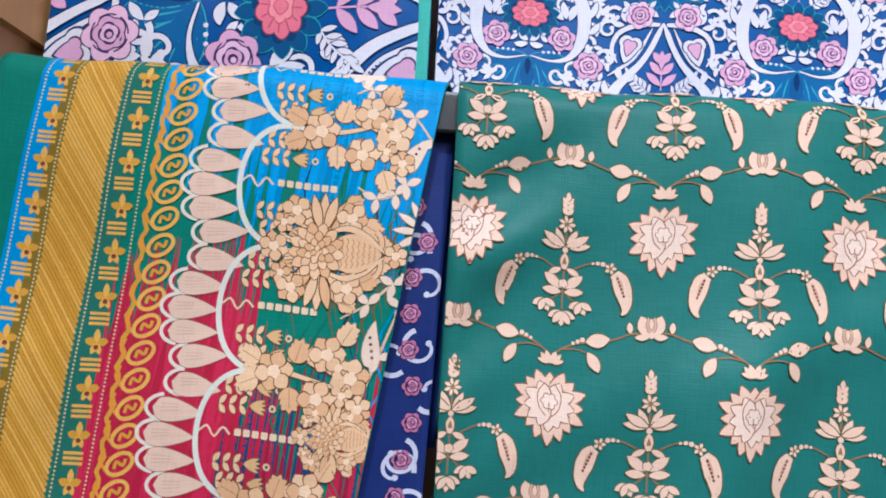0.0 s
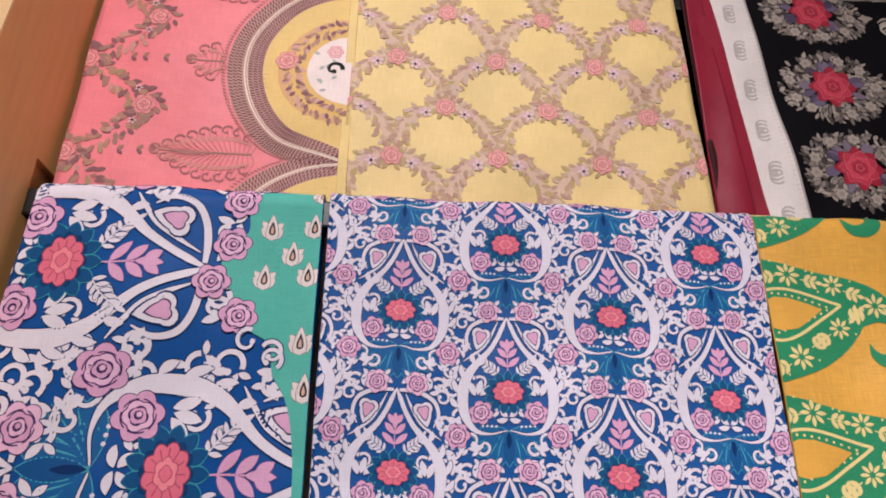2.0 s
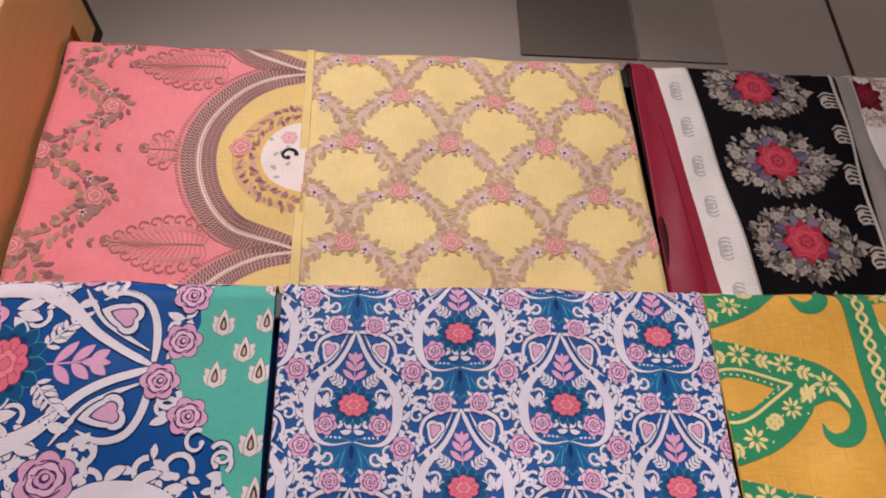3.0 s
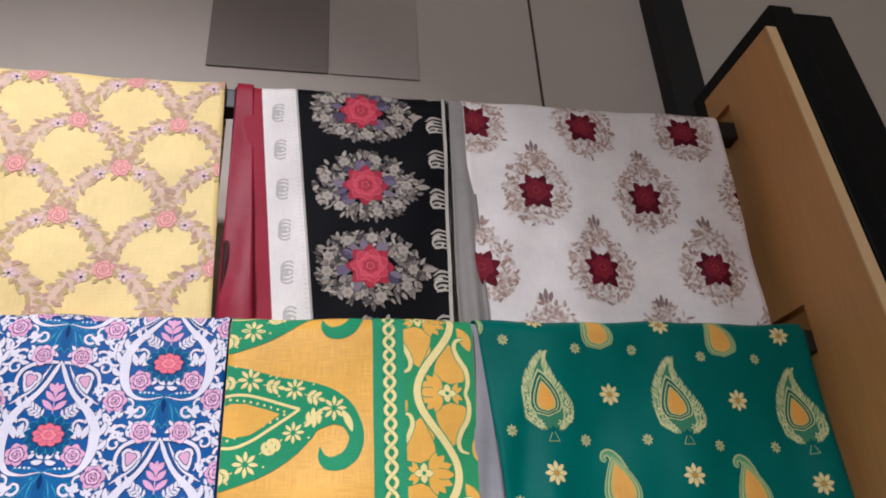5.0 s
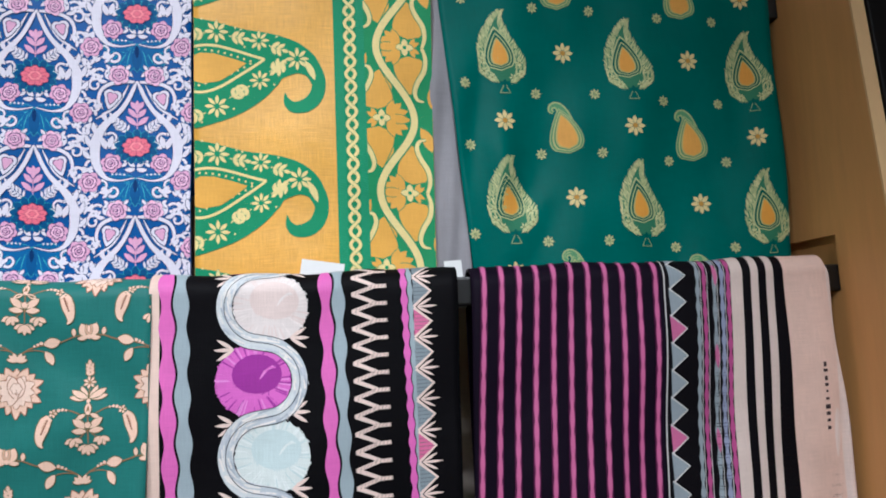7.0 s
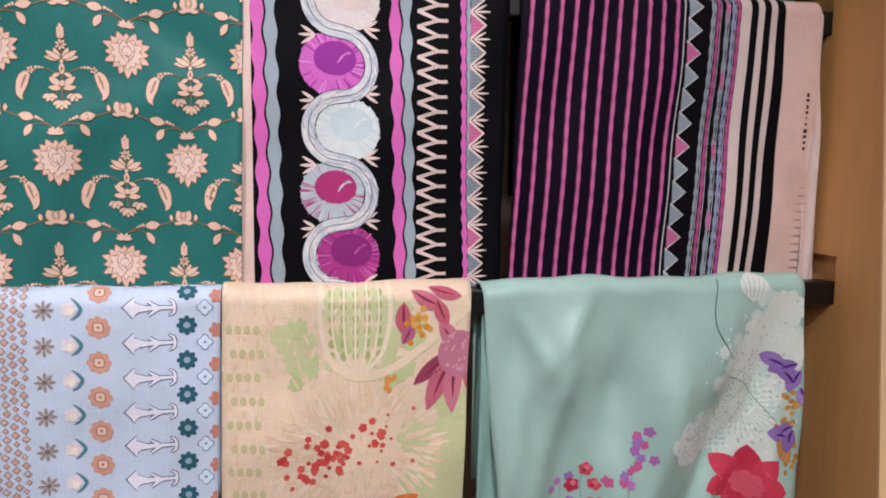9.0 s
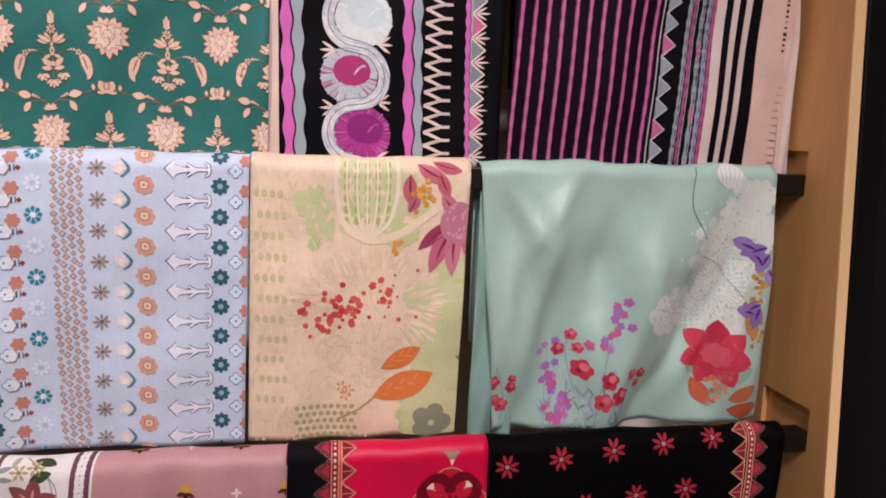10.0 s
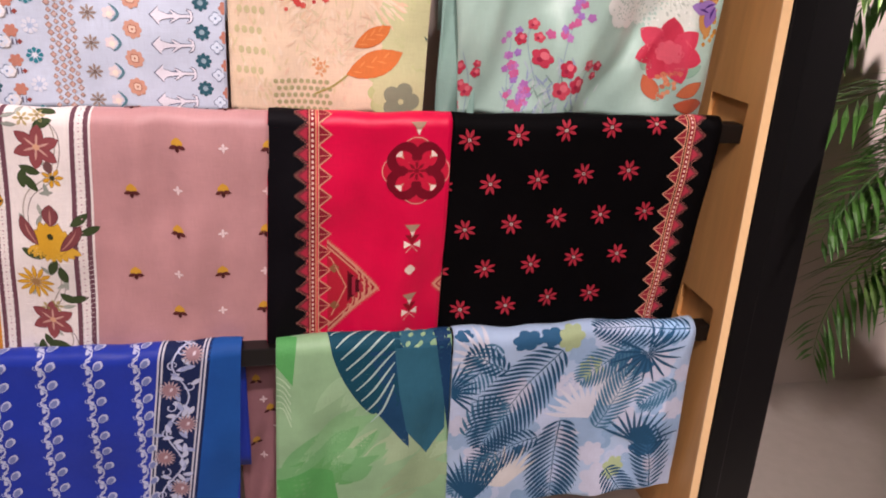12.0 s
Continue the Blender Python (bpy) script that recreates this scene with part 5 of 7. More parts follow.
def brocade_lotus(p, x, z, CR, VN):
    g = p.at(x, z, 0.98)
    for k, (f, l) in enumerate(((90, 0.0225), (66, 0.0255), (114, 0.0255), (44, 0.0245), (136, 0.0245), (21, 0.0280), (159, 0.0280), (-3, 0.0245), (183, 0.0245), (-27, 0.0280), (207, 0.0280), (-50, 0.0250), (230, 0.0250), (-71, 0.0285), (251, 0.0285), (-90, 0.0320))):
        g.petal(0, 0, f, l, 0.0098, CR, 2.0 + 0.35 * (k % 2), VN, 0.0010)
        g.petal(0, 0, f, l * 0.72, 0.0016, "c79c84", 2.5, None)
    for k, (f, l) in enumerate(((62, 0.0170), (118, 0.0170), (24, 0.0195), (156, 0.0195), (-10, 0.0185), (190, 0.0185), (-40, 0.0195), (220, 0.0195), (-68, 0.0190), (248, 0.0190), (-90, 0.0215))):
        g.petal(0, 0, f, l, 0.0092, "e4c7b6", 3.2 + 0.35 * (k % 2), VN, 0.0009)
    for s in (-1, 1):
        g.line([(0.004 * s, 0.014), (0.0085 * s, 0.006), (0.007 * s, -0.004), (0.002 * s, -0.010)], 0.0007, VN, 4.2)
    g.lobed(0, 0.001, 0.0058, 6, 0.25, "e6cbbb", 4.4, edge=VN, ew=0.0007)
    g.rib([(0, 0.000), (0, -0.007)], 0.0007, VN, 4.8)


def green_brocade():
    t = saree("green brocade saree with cream lotus, tree and garland figures")
    a = Drape(2, (0.026, 0.030), (0.4675, 0.459), ((0.009, 0.26, 1.4, 0.2), (0.0028, 0.1, 0.3, 0.3)), seed=23, early=0.6,
              creases=((0.080, 1.645, 40, 0.055, 0.020, -0.011), (0.060, 1.585, 30, 0.05, 0.020, 0.009), (0.050, 1.52, 55, 0.06, 0.020, -0.009), (0.10, 1.45, 40, 0.08, 0.024, 0.008), (0.30, 1.53, 25, 0.12, 0.028, 0.007), (0.40, 1.62, 150, 0.10, 0.026, -0.006)))
    sheet("body", a, fabric("2c6c66", 0.42, 0.3), t, "green silk body")
    p = Pen()
    CR, DK, BR = "dfbaa4", "5e5a3c", "8a6a4c"
    for r in range(-1, 5):
        z = 1.606 + 0.1285 - 0.1285 * r
        for c in range(-1, 5):
            x = 0.0435 + 0.1435 * c + (0.0718 if r % 2 else 0.0) + 0.048 * (z - 1.606)
            brocade_tree(p, x, z, CR, DK, BR)
            brocade_lotus(p, x + 0.0718, z, CR, "8e5c44")
            brocade_garland(p, x, z, CR, DK, BR)
    figures("woven_pattern", p, a, "cream woven lotus and garlands")


def black_embroidered():
    t = saree("black embroidered saree with pink stripes and zigzag borders, folded pale edge", "saree")
    a = Drape(2, (0.464, 0.457), (0.808, 0.800), ((0.003, 0.3, 0.6, 0.1),), seed=24)
    BK, PK, GR, CR = "0e0c10", "cf62ac", "96a2a8", "dfc6bc"
    sheet("pallu", a, fabric("09080b", 0.6, 0.1), t, "black end piece with embroidered discs")
    p = Pen()
    zs = np.linspace(1.76, 1.25, 240)
    ln = lambda z: (z - 1.69) * -0.02

    def wavy(x, w, amp, per, ph, col, lay):
        p.rib(np.stack([x + ln(zs), zs], -1), w + amp * np.sin(zs * 2 * math.pi / per + ph), col, lay)

    p.rect(0.44, 0.4745, 1.25, 1.76, "d9bcae", 0.4)
    wavy(0.4815, 0.0135, 0.0038, 0.050, 0, PK, 1)
    wavy(0.4975, 0.0135, 0.0038, 0.050, 3.0, GR, 1)
    wavy(0.6545, 0.0125, 0.0038, 0.050, 0.5, PK, 1)
    wavy(0.6690, 0.0115, 0.0038, 0.050, 3.4, GR, 1)
    wavy(0.7440, 0.0065, 0.0020, 0.020, 0.0, PK, 1)
    wavy(0.7510, 0.0052, 0.0014, 0.020, 3.0, GR, 1)
    # rope stitched zigzag
    for k in range(28):
        z = 1.752 - 0.0195 * k
        for j in range(2):
            o = 0.0035 * j
            p.rib([(0.684 + o, z), (0.710 + o * 0.5, z + 0.008)], 0.0036, CR, 2 + 0.1 * j)
            p.rib([(0.684 + o, z - 0.0005), (0.711 + o * 0.5, z - 0.0115)], 0.0034, CR, 2.05 + 0.1 * j)
        p.rib([(0.704, z + 0.0075), (0.724, z + 0.0085)], 0.0042, CR, 2.3)
        for q in range(5):
            p.rib([(0.688 + 0.004 * q, z + 0.0015 * q - 0.002), (0.690 + 0.004 * q, z + 0.0015 * q + 0.003)], 0.0007, "8d7a72", 2.9)
            p.rib([(0.706 + 0.004 * q, z + 0.0055), (0.708 + 0.004 * q, z + 0.0105)], 0.0007, "8d7a72", 2.9)
    for k in range(15):
        z = 1.745 - 0.0350 * k
        c = "c9648e" if k % 4 == 2 else "808a90"
        p.put([[(0.7545, z), (0.7545, z - 0.032), (0.7735, z - 0.016)]], c, 1.5)
        for q in range(6):
            f = q / 6
            p.rib([(0.7548, z - 0.003 - 0.026 * f), (0.7548 + 0.018 * (1 - abs(2 * f - 1)), z - 0.003 - 0.026 * f)], 0.0006, "5c646a", 1.9)
        p.rib([(0.7545, z + 0.001), (0.7745, z - 0.016), (0.7545, z - 0.033)], 0.0032, CR, 2)
        for f in (-28, 0, 28):
            p.petal(0.758, z + 0.0015, f, 0.020 if f else 0.024, 0.0030, CR, 2.2)
    # discs joined by an S-shaped rope
    zc = [1.685 + 0.0815 * 1 - 0.0815 * k for k in range(7)]
    sets = (("c062b0", "7a2a82", "c98ac4"), ("d8ccc8", "d6c2bc", "e0d4d0"), ("cc62b8", "92308e", "d88acc"), ("cdd3d0", "bccaca", "d8dcda"), ("b0b8bc", "a8306c", "c4ccd0"), ("a83884", "862870", "c56aa8"), ("cdd3d0", "bccaca", "d8dcda"))
    for k, z in enumerate(zc):
        c0, c1, c2 = sets[k]
        side = -1 if k % 2 else 1
        x = 0.584 - 0.010 * side
        p.disc(x, z, 0.0405, c0, 1.5, 0.0395, n=30)
        for q in range(110):
            f = radians(360 * q / 110 + rng.uniform(-2, 2))
            r0, r1 = rng.uniform(0.020, 0.030), rng.uniform(0.0385, 0.0425)
            p.rib([(x + r0 * math.cos(f), z + r0 * math.sin(f)), (x + r1 * math.cos(f), z + r1 * 0.98 * math.sin(f))], (0.0009, 0.0019), rng.choice([c0, c0, c0, c2, c1]), 2 + 0.2 * rng.random())
        # inner cap with stitched lower edge
        p.disc(x + 0.004, z + 0.007, 0.0270, c1, 2.6, 0.0215, n=22)
        for q in range(46):
            u = -1 + 2 * q / 45
            low = 0.013 * math.sqrt(max(0, 1 - u * u)) + rng.uniform(0.003, 0.011)
            p.rib([(x + 0.004 + 0.026 * u, z + 0.010), (x + 0.004 + 0.0245 * u, z + 0.007 - low)], (0.0019, 0.0007), c1, 2.9 + 0.2 * rng.random())
        for q in range(7):
            p.line([(x + 0.007 + 0.001 * q, z + 0.001 + 0.0012 * q), (x + 0.012 + 0.001 * q, z + 0.009 + 0.0008 * q), (x + 0.021 + 0.0006 * q, z + 0.016 - 0.0004 * q)], (0.0012, 0.0022, 0.0012), c2 if q % 2 else c0, 3.4 + 0.03 * q, n=3)
    rope = []
    for k in range(len(zc)):
        side = -1 if k % 2 else 1
        for f in np.linspace(72, -72, 9):
            rope.append((0.584 + side * 0.0405 * math.cos(radians(f)), zc[k] + 0.0405 * math.sin(radians(f))))
    rp = smooth(rope, 3)
    tn = np.gradient(rp, axis=0)
    nm = np.stack([-tn[:, 1], tn[:, 0]], -1) / np.linalg.norm(tn, axis=1)[:, None]
    for off, col in ((-0.0042, "c9cccd"), (0.0042, "b4bac0")):
        p.rib(rp + nm * off, 0.0082, col, 4)
    for i in range(0, len(rp) - 3):
        for q in range(3):
            o = rng.uniform(-0.0075, 0.0075)
            p.rib([rp[i] + nm[i] * o, rp[i + 3] + nm[i + 3] * (o + 0.0022)], 0.0019, rng.choice(["d8d3cf", "c6c8ca", "e2dad4", "a3a9b2", "b9bcc4"]), 4.3 + 0.2 * rng.random())
    for off in (-0.0086, 0.0, 0.0086):
        p.rib(rp + nm * off, 0.0008, "26262c", 4.9)
    for k in range(len(zc) - 1):
        zz = (zc[k] + zc[k + 1]) / 2
        for s in (-1, 1):
            for f in (-32, 0, 32):
                p.petal(0.584 + 0.030 * s, zz + 0.006 * s, (0 if s > 0 else 180) + f, 0.022, 0.0042, CR, 3.6)
    figures("embroidery", p, a, "embroidered discs, zigzag and wavy stripes")

    b = Drape(2, (0.824, 0.812), (1.282, 1.279), ((0.005, 0.20, 0.3, 0.22), (0.0015, 0.085, 1.0, 0.15)), seed=25)
    sheet("body", b, fabric("120a18", 0.6, 0.1), t, "dark striped body")
    p = Pen()
    lz = lambda x, z: x + 0.06 * (z - 1.69)
    zs = np.linspace(1.76, 1.25, 190)
    for k in range(11):
        x = 0.838 + 0.0214 * k
        p.rib(np.stack([lz(x, zs), zs], -1), 0.0036 + 0.0020 * np.abs(np.sin(zs * math.pi / 0.028 + k)), "bb5f8c", 1)
        p.rib(np.stack([lz(x + 0.0032, zs), zs], -1), 0.0010, "5c1f4a", 0.8)
        p.rib(np.stack([lz(x - 0.0036, zs), zs], -1), 0.0010, "6a2450", 0.8)
    p.rect(1.066, 1.33, 1.24, 1.77, "0e0c10", 0.2, 0.06)
    for k in range(17):
        z = 1.752 - 0.0325 * k
        c = "b9608a" if k % 4 == 3 else "8b949a"
        p.put([[(lz(1.0680, z), z), (lz(1.0680, z), z - 0.031), (lz(1.0880, z), z - 0.0155)]], c, 1.3)
        p.rib([(lz(1.068, z), z + 0.001), (lz(1.089, z), z - 0.0155), (lz(1.068, z), z - 0.032)], 0.0017, "c9c4c2", 1.8)
    p.rect(1.0668, 1.0684, 1.24, 1.77, "c9c4c2", 1.6, 0.06)
    for x, c, per, ph in ((1.106, "8b949a", 0.020, 0), (1.115, "a8487e", 0.020, 2), (1.1285, "8b949a", 0.036, 1), (1.1385, "8a8fa8", 0.020, 0.5), (1.147, "a8487e", 0.020, 2.2)):
        p.rib(np.stack([lz(x, zs), zs], -1), 0.0048 + 0.0016 * np.sin(zs * 2 * math.pi / per + ph), c, 1.3)
        p.rib(np.stack([lz(x + 0.004, zs), zs], -1), 0.0008, "c9c4c2", 1.2)
    for k in range(5):
        p.petal(lz(1.1285, 1.72 - 0.1 * k), 1.72 - 0.1 * k, 270, 0.03, 0.006, "b9608a", 1.8)
    for x0, x1 in ((1.155, 1.1705), (1.1815, 1.1915), (1.2025, 1.213)):
        p.rect(x0, x1, 1.24, 1.77, "cdb9b0", 2.4, 0.06)
    p.rect(1.2245, 1.34, 1.24, 1.77, "d9b8aa", 2.4, 0.03)
    for k, (h, w) in enumerate(((0.010, 0.004), (0.006, 0.006), (0.009, 0.004), (0.006, 0.005), (0.004, 0.003), (0.005, 0.005), (0.009, 0.007), (0.007, 0.006), (0.006, 0.005), (0.007, 0.005))):
        p.rect(1.263 - w / 2, 1.263 + w / 2, 1.5885 - 0.0087 * k - h * 0.6, 1.5885 - 0.0087 * k, "3a3034", 4.5)
    figures("print", p, b, "wavy pink stripes, zigzag and pale selvedge", 0.005)
    c = Drape(2, (1.272, 1.268), (1.286, 1.298), ((0.003, 0.02, 0.0, 0.05),), lift=-0.004, seed=26)
    sheet("selvedge_fold", c, fabric("d9c3ba", 0.6), t, "pale folded selvedge")


many_colours()
green_brocade()
black_embroidered()


# -- fourth rail --
def pale_blue():
    t = saree("pale blue woven saree with columns of small flowers and arrow figures")
    a = Drape(3, (-0.318, -0.318), (0.437, 0.424), ((0.003, 0.34, 0.6, 0.1), (0.0015, 0.12, 0.0, 0.2)), seed=31)
    sheet("body", a, fabric("c4d0e0", 0.5, 0.3), t, "pale blue silky body")
    p = Pen()
    PI = 0.0425
    for rep in range(3):
        o = -0.30 * rep
        for k in range(14):
            z = 1.345 - PI * k
            wx = lambda x: x + o + 0.012 * (z - 1.30)
            p.lobed(wx(0.158), z + 0.020, 0.0118, 8, 0.25, "23808f" if k % 2 else "d9dde6", 1.5)
            p.lobed(wx(0.158), z + 0.020, 0.0045, 6, 0.3, "d9dde6" if k % 2 else "a9bdd6", 2)
            for q in range(8):
                f = radians(45 * q + 22)
                p.rib([(wx(0.158) + 0.004 * math.cos(f), z + 0.020 + 0.004 * math.sin(f)), (wx(0.158) + 0.0118 * math.cos(f), z + 0.020 + 0.0118 * math.sin(f))], 0.0012, "b4c5dc", 2.2)
            p.lobed(wx(0.141), z - 0.002, 0.0036, 4, 0.4, "93443c", 1.5)
            p.rect(wx(0.131), wx(0.133), z - 0.006, z + 0.003, "5a5a70", 1.5)
            p.rect(wx(0.136), wx(0.1375), z - 0.006, z + 0.003, "5a5a70", 1.5)
            p.lobed(wx(0.122), z - 0.002, 0.0100, 6, 0.15, "8f8a8a", 1.3)
            p.lobed(wx(0.121), z - 0.001, 0.0090, 6, 0.15, "e3e2e4", 1.8)
            for q in range(4):
                for r in range(4):
                    x, zz = wx(0.1855 + 0.0105 * q - (0.001 * r)), z + 0.0106 * r + (0.0053 if q % 2 else 0)
                    s = 0.0052 if (q + r) % 3 else 0.0040
                    p.fan([(x - s, zz), (x, zz - s), (x + s, zz), (x, zz + s)], "a7877c", 1.4)
                    p.fan([(x - s * 0.62, zz), (x, zz - s * 0.62), (x + s * 0.62, zz), (x, zz + s * 0.62)], "ccb6b2" if (q * r) % 2 else "c9a59a", 1.9)
            p.flower(wx(0.238), z - 0.002, 0.0125, 8, "9c8a80", 1.5, "7c6a60", 0.95)
            p.lobed(wx(0.266), z - 0.002, 0.0095, 5, 0.3, "e3d6d6", 1.5)
            p.disc(wx(0.267), z - 0.004, 0.0045, "efe3d4", 2, n=9)
            p.line([(wx(0.268), z + 0.011), (wx(0.274), z + 0.006), (wx(0.279), z - 0.002), (wx(0.274), z - 0.010), (wx(0.268), z - 0.014)], (0.001, 0.003, 0.0045, 0.003, 0.001), "54808c", 1.8)
            zz = z + 0.020
            p.lobed(wx(0.298), zz, 0.0138, 8, 0.18, "cf9a84", 1.5)
            p.lobed(wx(0.298), zz, 0.0060, 4, 0.2, "e0c4b0", 2.1, rot=45, edge="a35c48", ew=0.0012)
            p.disc(wx(0.298), zz, 0.0016, "a35c48", 2.7, n=7)
            # arrow
            for col, d, lay in (("4d5a78", 0.0010, 1.4), ("e4e2ea", 0.0, 1.9)):
                x0 = wx(0.325)
                p.put([[(x0 - d * 2, z + 0.002), (x0 + 0.012, z + 0.014 + d), (x0 + 0.012, z - 0.012 - d)], [(x0 + 0.009 - d, z + 0.009 + d), (x0 + 0.026 + d * 2, z + 0.003), (x0 + 0.009 - d, z - 0.010 - d)]], col, lay)
                p.rib([(x0 + 0.010, z), (x0 + 0.030, z + 0.0005), (x0 + 0.056, z)], [0.009 + d * 2, 0.0052 + d * 2, 0.0034 + d * 2], col, lay)
                for s in (-1, 1):
                    p.rib([(x0 + 0.040, z), (x0 + 0.028, z + s * 0.0085)], [0.0045 + d * 2, 0.002 + d * 2], col, lay)
                    p.line([(x0 + 0.058, z), (x0 + 0.057, z + s * 0.006), (x0 + 0.051, z + s * 0.010)], (0.004 + d * 2, 0.003 + d * 2, 0.001 + d * 2), col, lay, n=4)
            p.lobed(wx(0.397), zz, 0.0122, 8, 0.28, "2f5d6a", 1.5)
            p.lobed(wx(0.397), zz, 0.0042, 6, 0.2, "8fa8b4", 2)
            p.lobed(wx(0.4175), z - 0.001, 0.0100, 4, 0.35, "4d6a8c", 1.3, rot=0)
            p.lobed(wx(0.4175), z - 0.001, 0.0088, 4, 0.35, "d5e2f0", 1.8, rot=0)
            p.disc(wx(0.4175), z - 0.001, 0.0018, "6a86a8", 2.2, n=7)
            p.lobed(wx(0.432), zz - 0.006, 0.010, 6, 0.3, "bf7f6c", 1.2)
    figures("woven_pattern", p, a, "woven flower columns and white arrows")


def cream_print():
    t = saree("cream saree with washed green patches and orange leaf print")
    a = Drape(3, (0.4385, 0.430), (0.752, 0.738), ((0.005, 0.25, 2.2, 0.05), (0.002, 0.10, 0.0, 0.1)), seed=32)
    CR = "e6cdb0"
    sheet("body", a, fabric(CR, 0.5, 0.3, 0.12, 0.0, 0.10), t, "cream silky body")
    p = Pen()
    wash = [("bcc48a", 0.4), ("c2c892", 0.45), ("c9ca9a", 0.5)]
    # washed green ground
    for x, z, r, n in ((0.520, 1.245, 0.022, 16), (0.535, 1.225, 0.02, 12), (0.600, 1.27, 0.03, 16), (0.655, 1.25, 0.025, 10), (0.725, 1.10, 0.035, 26), (0.735, 1.03, 0.045, 30), (0.700, 1.00, 0.035, 20), (0.715, 0.95, 0.05, 26), (0.74, 1.15, 0.02, 10), (0.645, 1.20, 0.02, 8)):
        for k in range(n):
            c, l = rng.choice(wash)
            p.lobed(x + rng.gauss(0, r * 0.5), z + rng.gauss(0, r * 0.6), r * rng.uniform(0.35, 0.7), 7, 0.2, c, l + 0.02 * rng.random(), rot=rng.uniform(0, 90))
    for k in range(420):
        x, z = rng.uniform(0.432, 0.62), rng.uniform(0.89, 1.33)
        p.petal(x, z, rng.uniform(60, 120), rng.uniform(0.008, 0.022), rng.uniform(0.002, 0.005), rng.choice(["e2c8a8", "e9d4bc", "ddc6a0", "e8ccb2", "e4c2a6", "d9c9a0"]), 0.7 + 0.1 * rng.random())
    for r in range(11):
        for c in range(4):
            p.disc(0.445 + 0.011 * c + 0.005 * (r % 2), 1.27 - 0.03 * r, 0.0042, "c7bd90", 0.9, 0.006, n=8)
    # balloon figure
    for w in np.linspace(-0.042, 0.042, 7):
        p.line([(0.600 + w, 1.335), (0.600 + w * 1.05, 1.28), (0.600 + w * 0.8, 1.235), (0.602 + w * 0.2, 1.212)], 0.0030 if abs(w) < 0.04 else 0.006, "e8d8bc", 1.1)
    for k in range(6):
        for w in np.linspace(-0.03, 0.03, 5):
            p.disc(0.60 + w, 1.315 - 0.016 * k, 0.0042, "a9b272", 0.9, 0.006, n=8)
    p.line([(0.560, 1.24), (0.58, 1.217), (0.61, 1.207), (0.65, 1.215), (0.69, 1.243), (0.73, 1.278), (0.752, 1.30)], (0.006, 0.011, 0.013, 0.012, 0.011, 0.012, 0.016), "ead4b4", 1.3)
    # shaggy edge of the pale flower
    for k in range(230):
        f = rng.uniform(-60, 240)
        r = rng.uniform(0.05, 0.095)
        p.petal(0.605 + 1.05 * r * math.cos(radians(f)), 1.11 + 0.8 * r * math.sin(radians(f)), f, rng.uniform(0.012, 0.026), 0.004, rng.choice(["ecd6bc", "e8ceb0", "e4c4a2"]), 1.0 + 0.1 * rng.random())
    for k in range(120):
        f = rng.uniform(190, 350)
        p.petal(0.60 + rng.uniform(-0.07, 0.05), 1.04 + rng.uniform(-0.05, 0.03), f, 0.016, 0.003, rng.choice(["e9d2b8", "d8c6a2", "e4c4a6"]), 1.2)
    # crimson petals at the upper edge
    for x, z, f, l, w, c in ((0.662, 1.30, 270, 0.045, 0.020, "c2606e"), (0.672, 1.315, 330, 0.050, 0.020, "c86c7c"), (0.705, 1.305, 290, 0.04, 0.018, "c2606e"), (0.695, 1.320, 340, 0.045, 0.016, "b85668"), (0.735, 1.235, 240, 0.09, 0.026, "c06476"), (0.735, 1.235, 262, 0.085, 0.024, "ca7686"), (0.735, 1.235, 215, 0.075, 0.020, "97405a"), (0.745, 1.235, 285, 0.08, 0.024, "c06476"), (0.730, 1.24, 120, 0.04, 0.02, "ca7686"), (0.660, 1.245, 60, 0.03, 0.016, "b0607a")):
        p.petal(x, z, f, l, w, c, 1.8 + 0.05 * rng.random(), "c97a88", 0.0008, 0.3)
        p.petal(x, z, f, l * 0.8, w * 0.18, "8a3048", 2.4, None, 0, 0.3)
    p.disc(0.735, 1.230, 0.028, "c0788c", 2.5, 0.032, n=18)
    for k in range(40):
        p.petal(0.735 + rng.uniform(-0.022, 0.022), 1.23 + rng.uniform(-0.026, 0.026), 60, 0.006, 0.003, "d79aa8", 3)
    for k in range(22):
        p.disc(0.683 + rng.gauss(0, 0.009), 1.275 + rng.gauss(0, 0.010), 0.0040, rng.choice(["d99a3c", "cf8a2c", "e0ac58"]), 2.7, n=8)
    for k in range(6):
        p.disc(0.643 + rng.gauss(0, 0.003), 1.195 + rng.gauss(0, 0.006), 0.0042, "d8964a", 2.4, n=8)
    # red dabs
    for k in range(58):
        u, v = rng.gauss(0, 0.032), rng.gauss(0, 0.024)
        if abs(u) < 0.062 and abs(v) < 0.045:
            p.lobed(0.566 + u, 1.102 + v + 0.25 * u, rng.uniform(0.0030, 0.0062), 5, 0.25, rng.choice(["cf4a44", "d35a50", "c23c3c"]), 2 + 0.1 * rng.random(), rot=rng.uniform(0, 70))
    for k in range(16):
        p.lobed(0.635 + rng.gauss(0, 0.020), 1.125 + rng.gauss(0, 0.022), rng.uniform(0.002, 0.0048), 5, 0.3, "cf5a50", 2, rot=rng.uniform(0, 70))
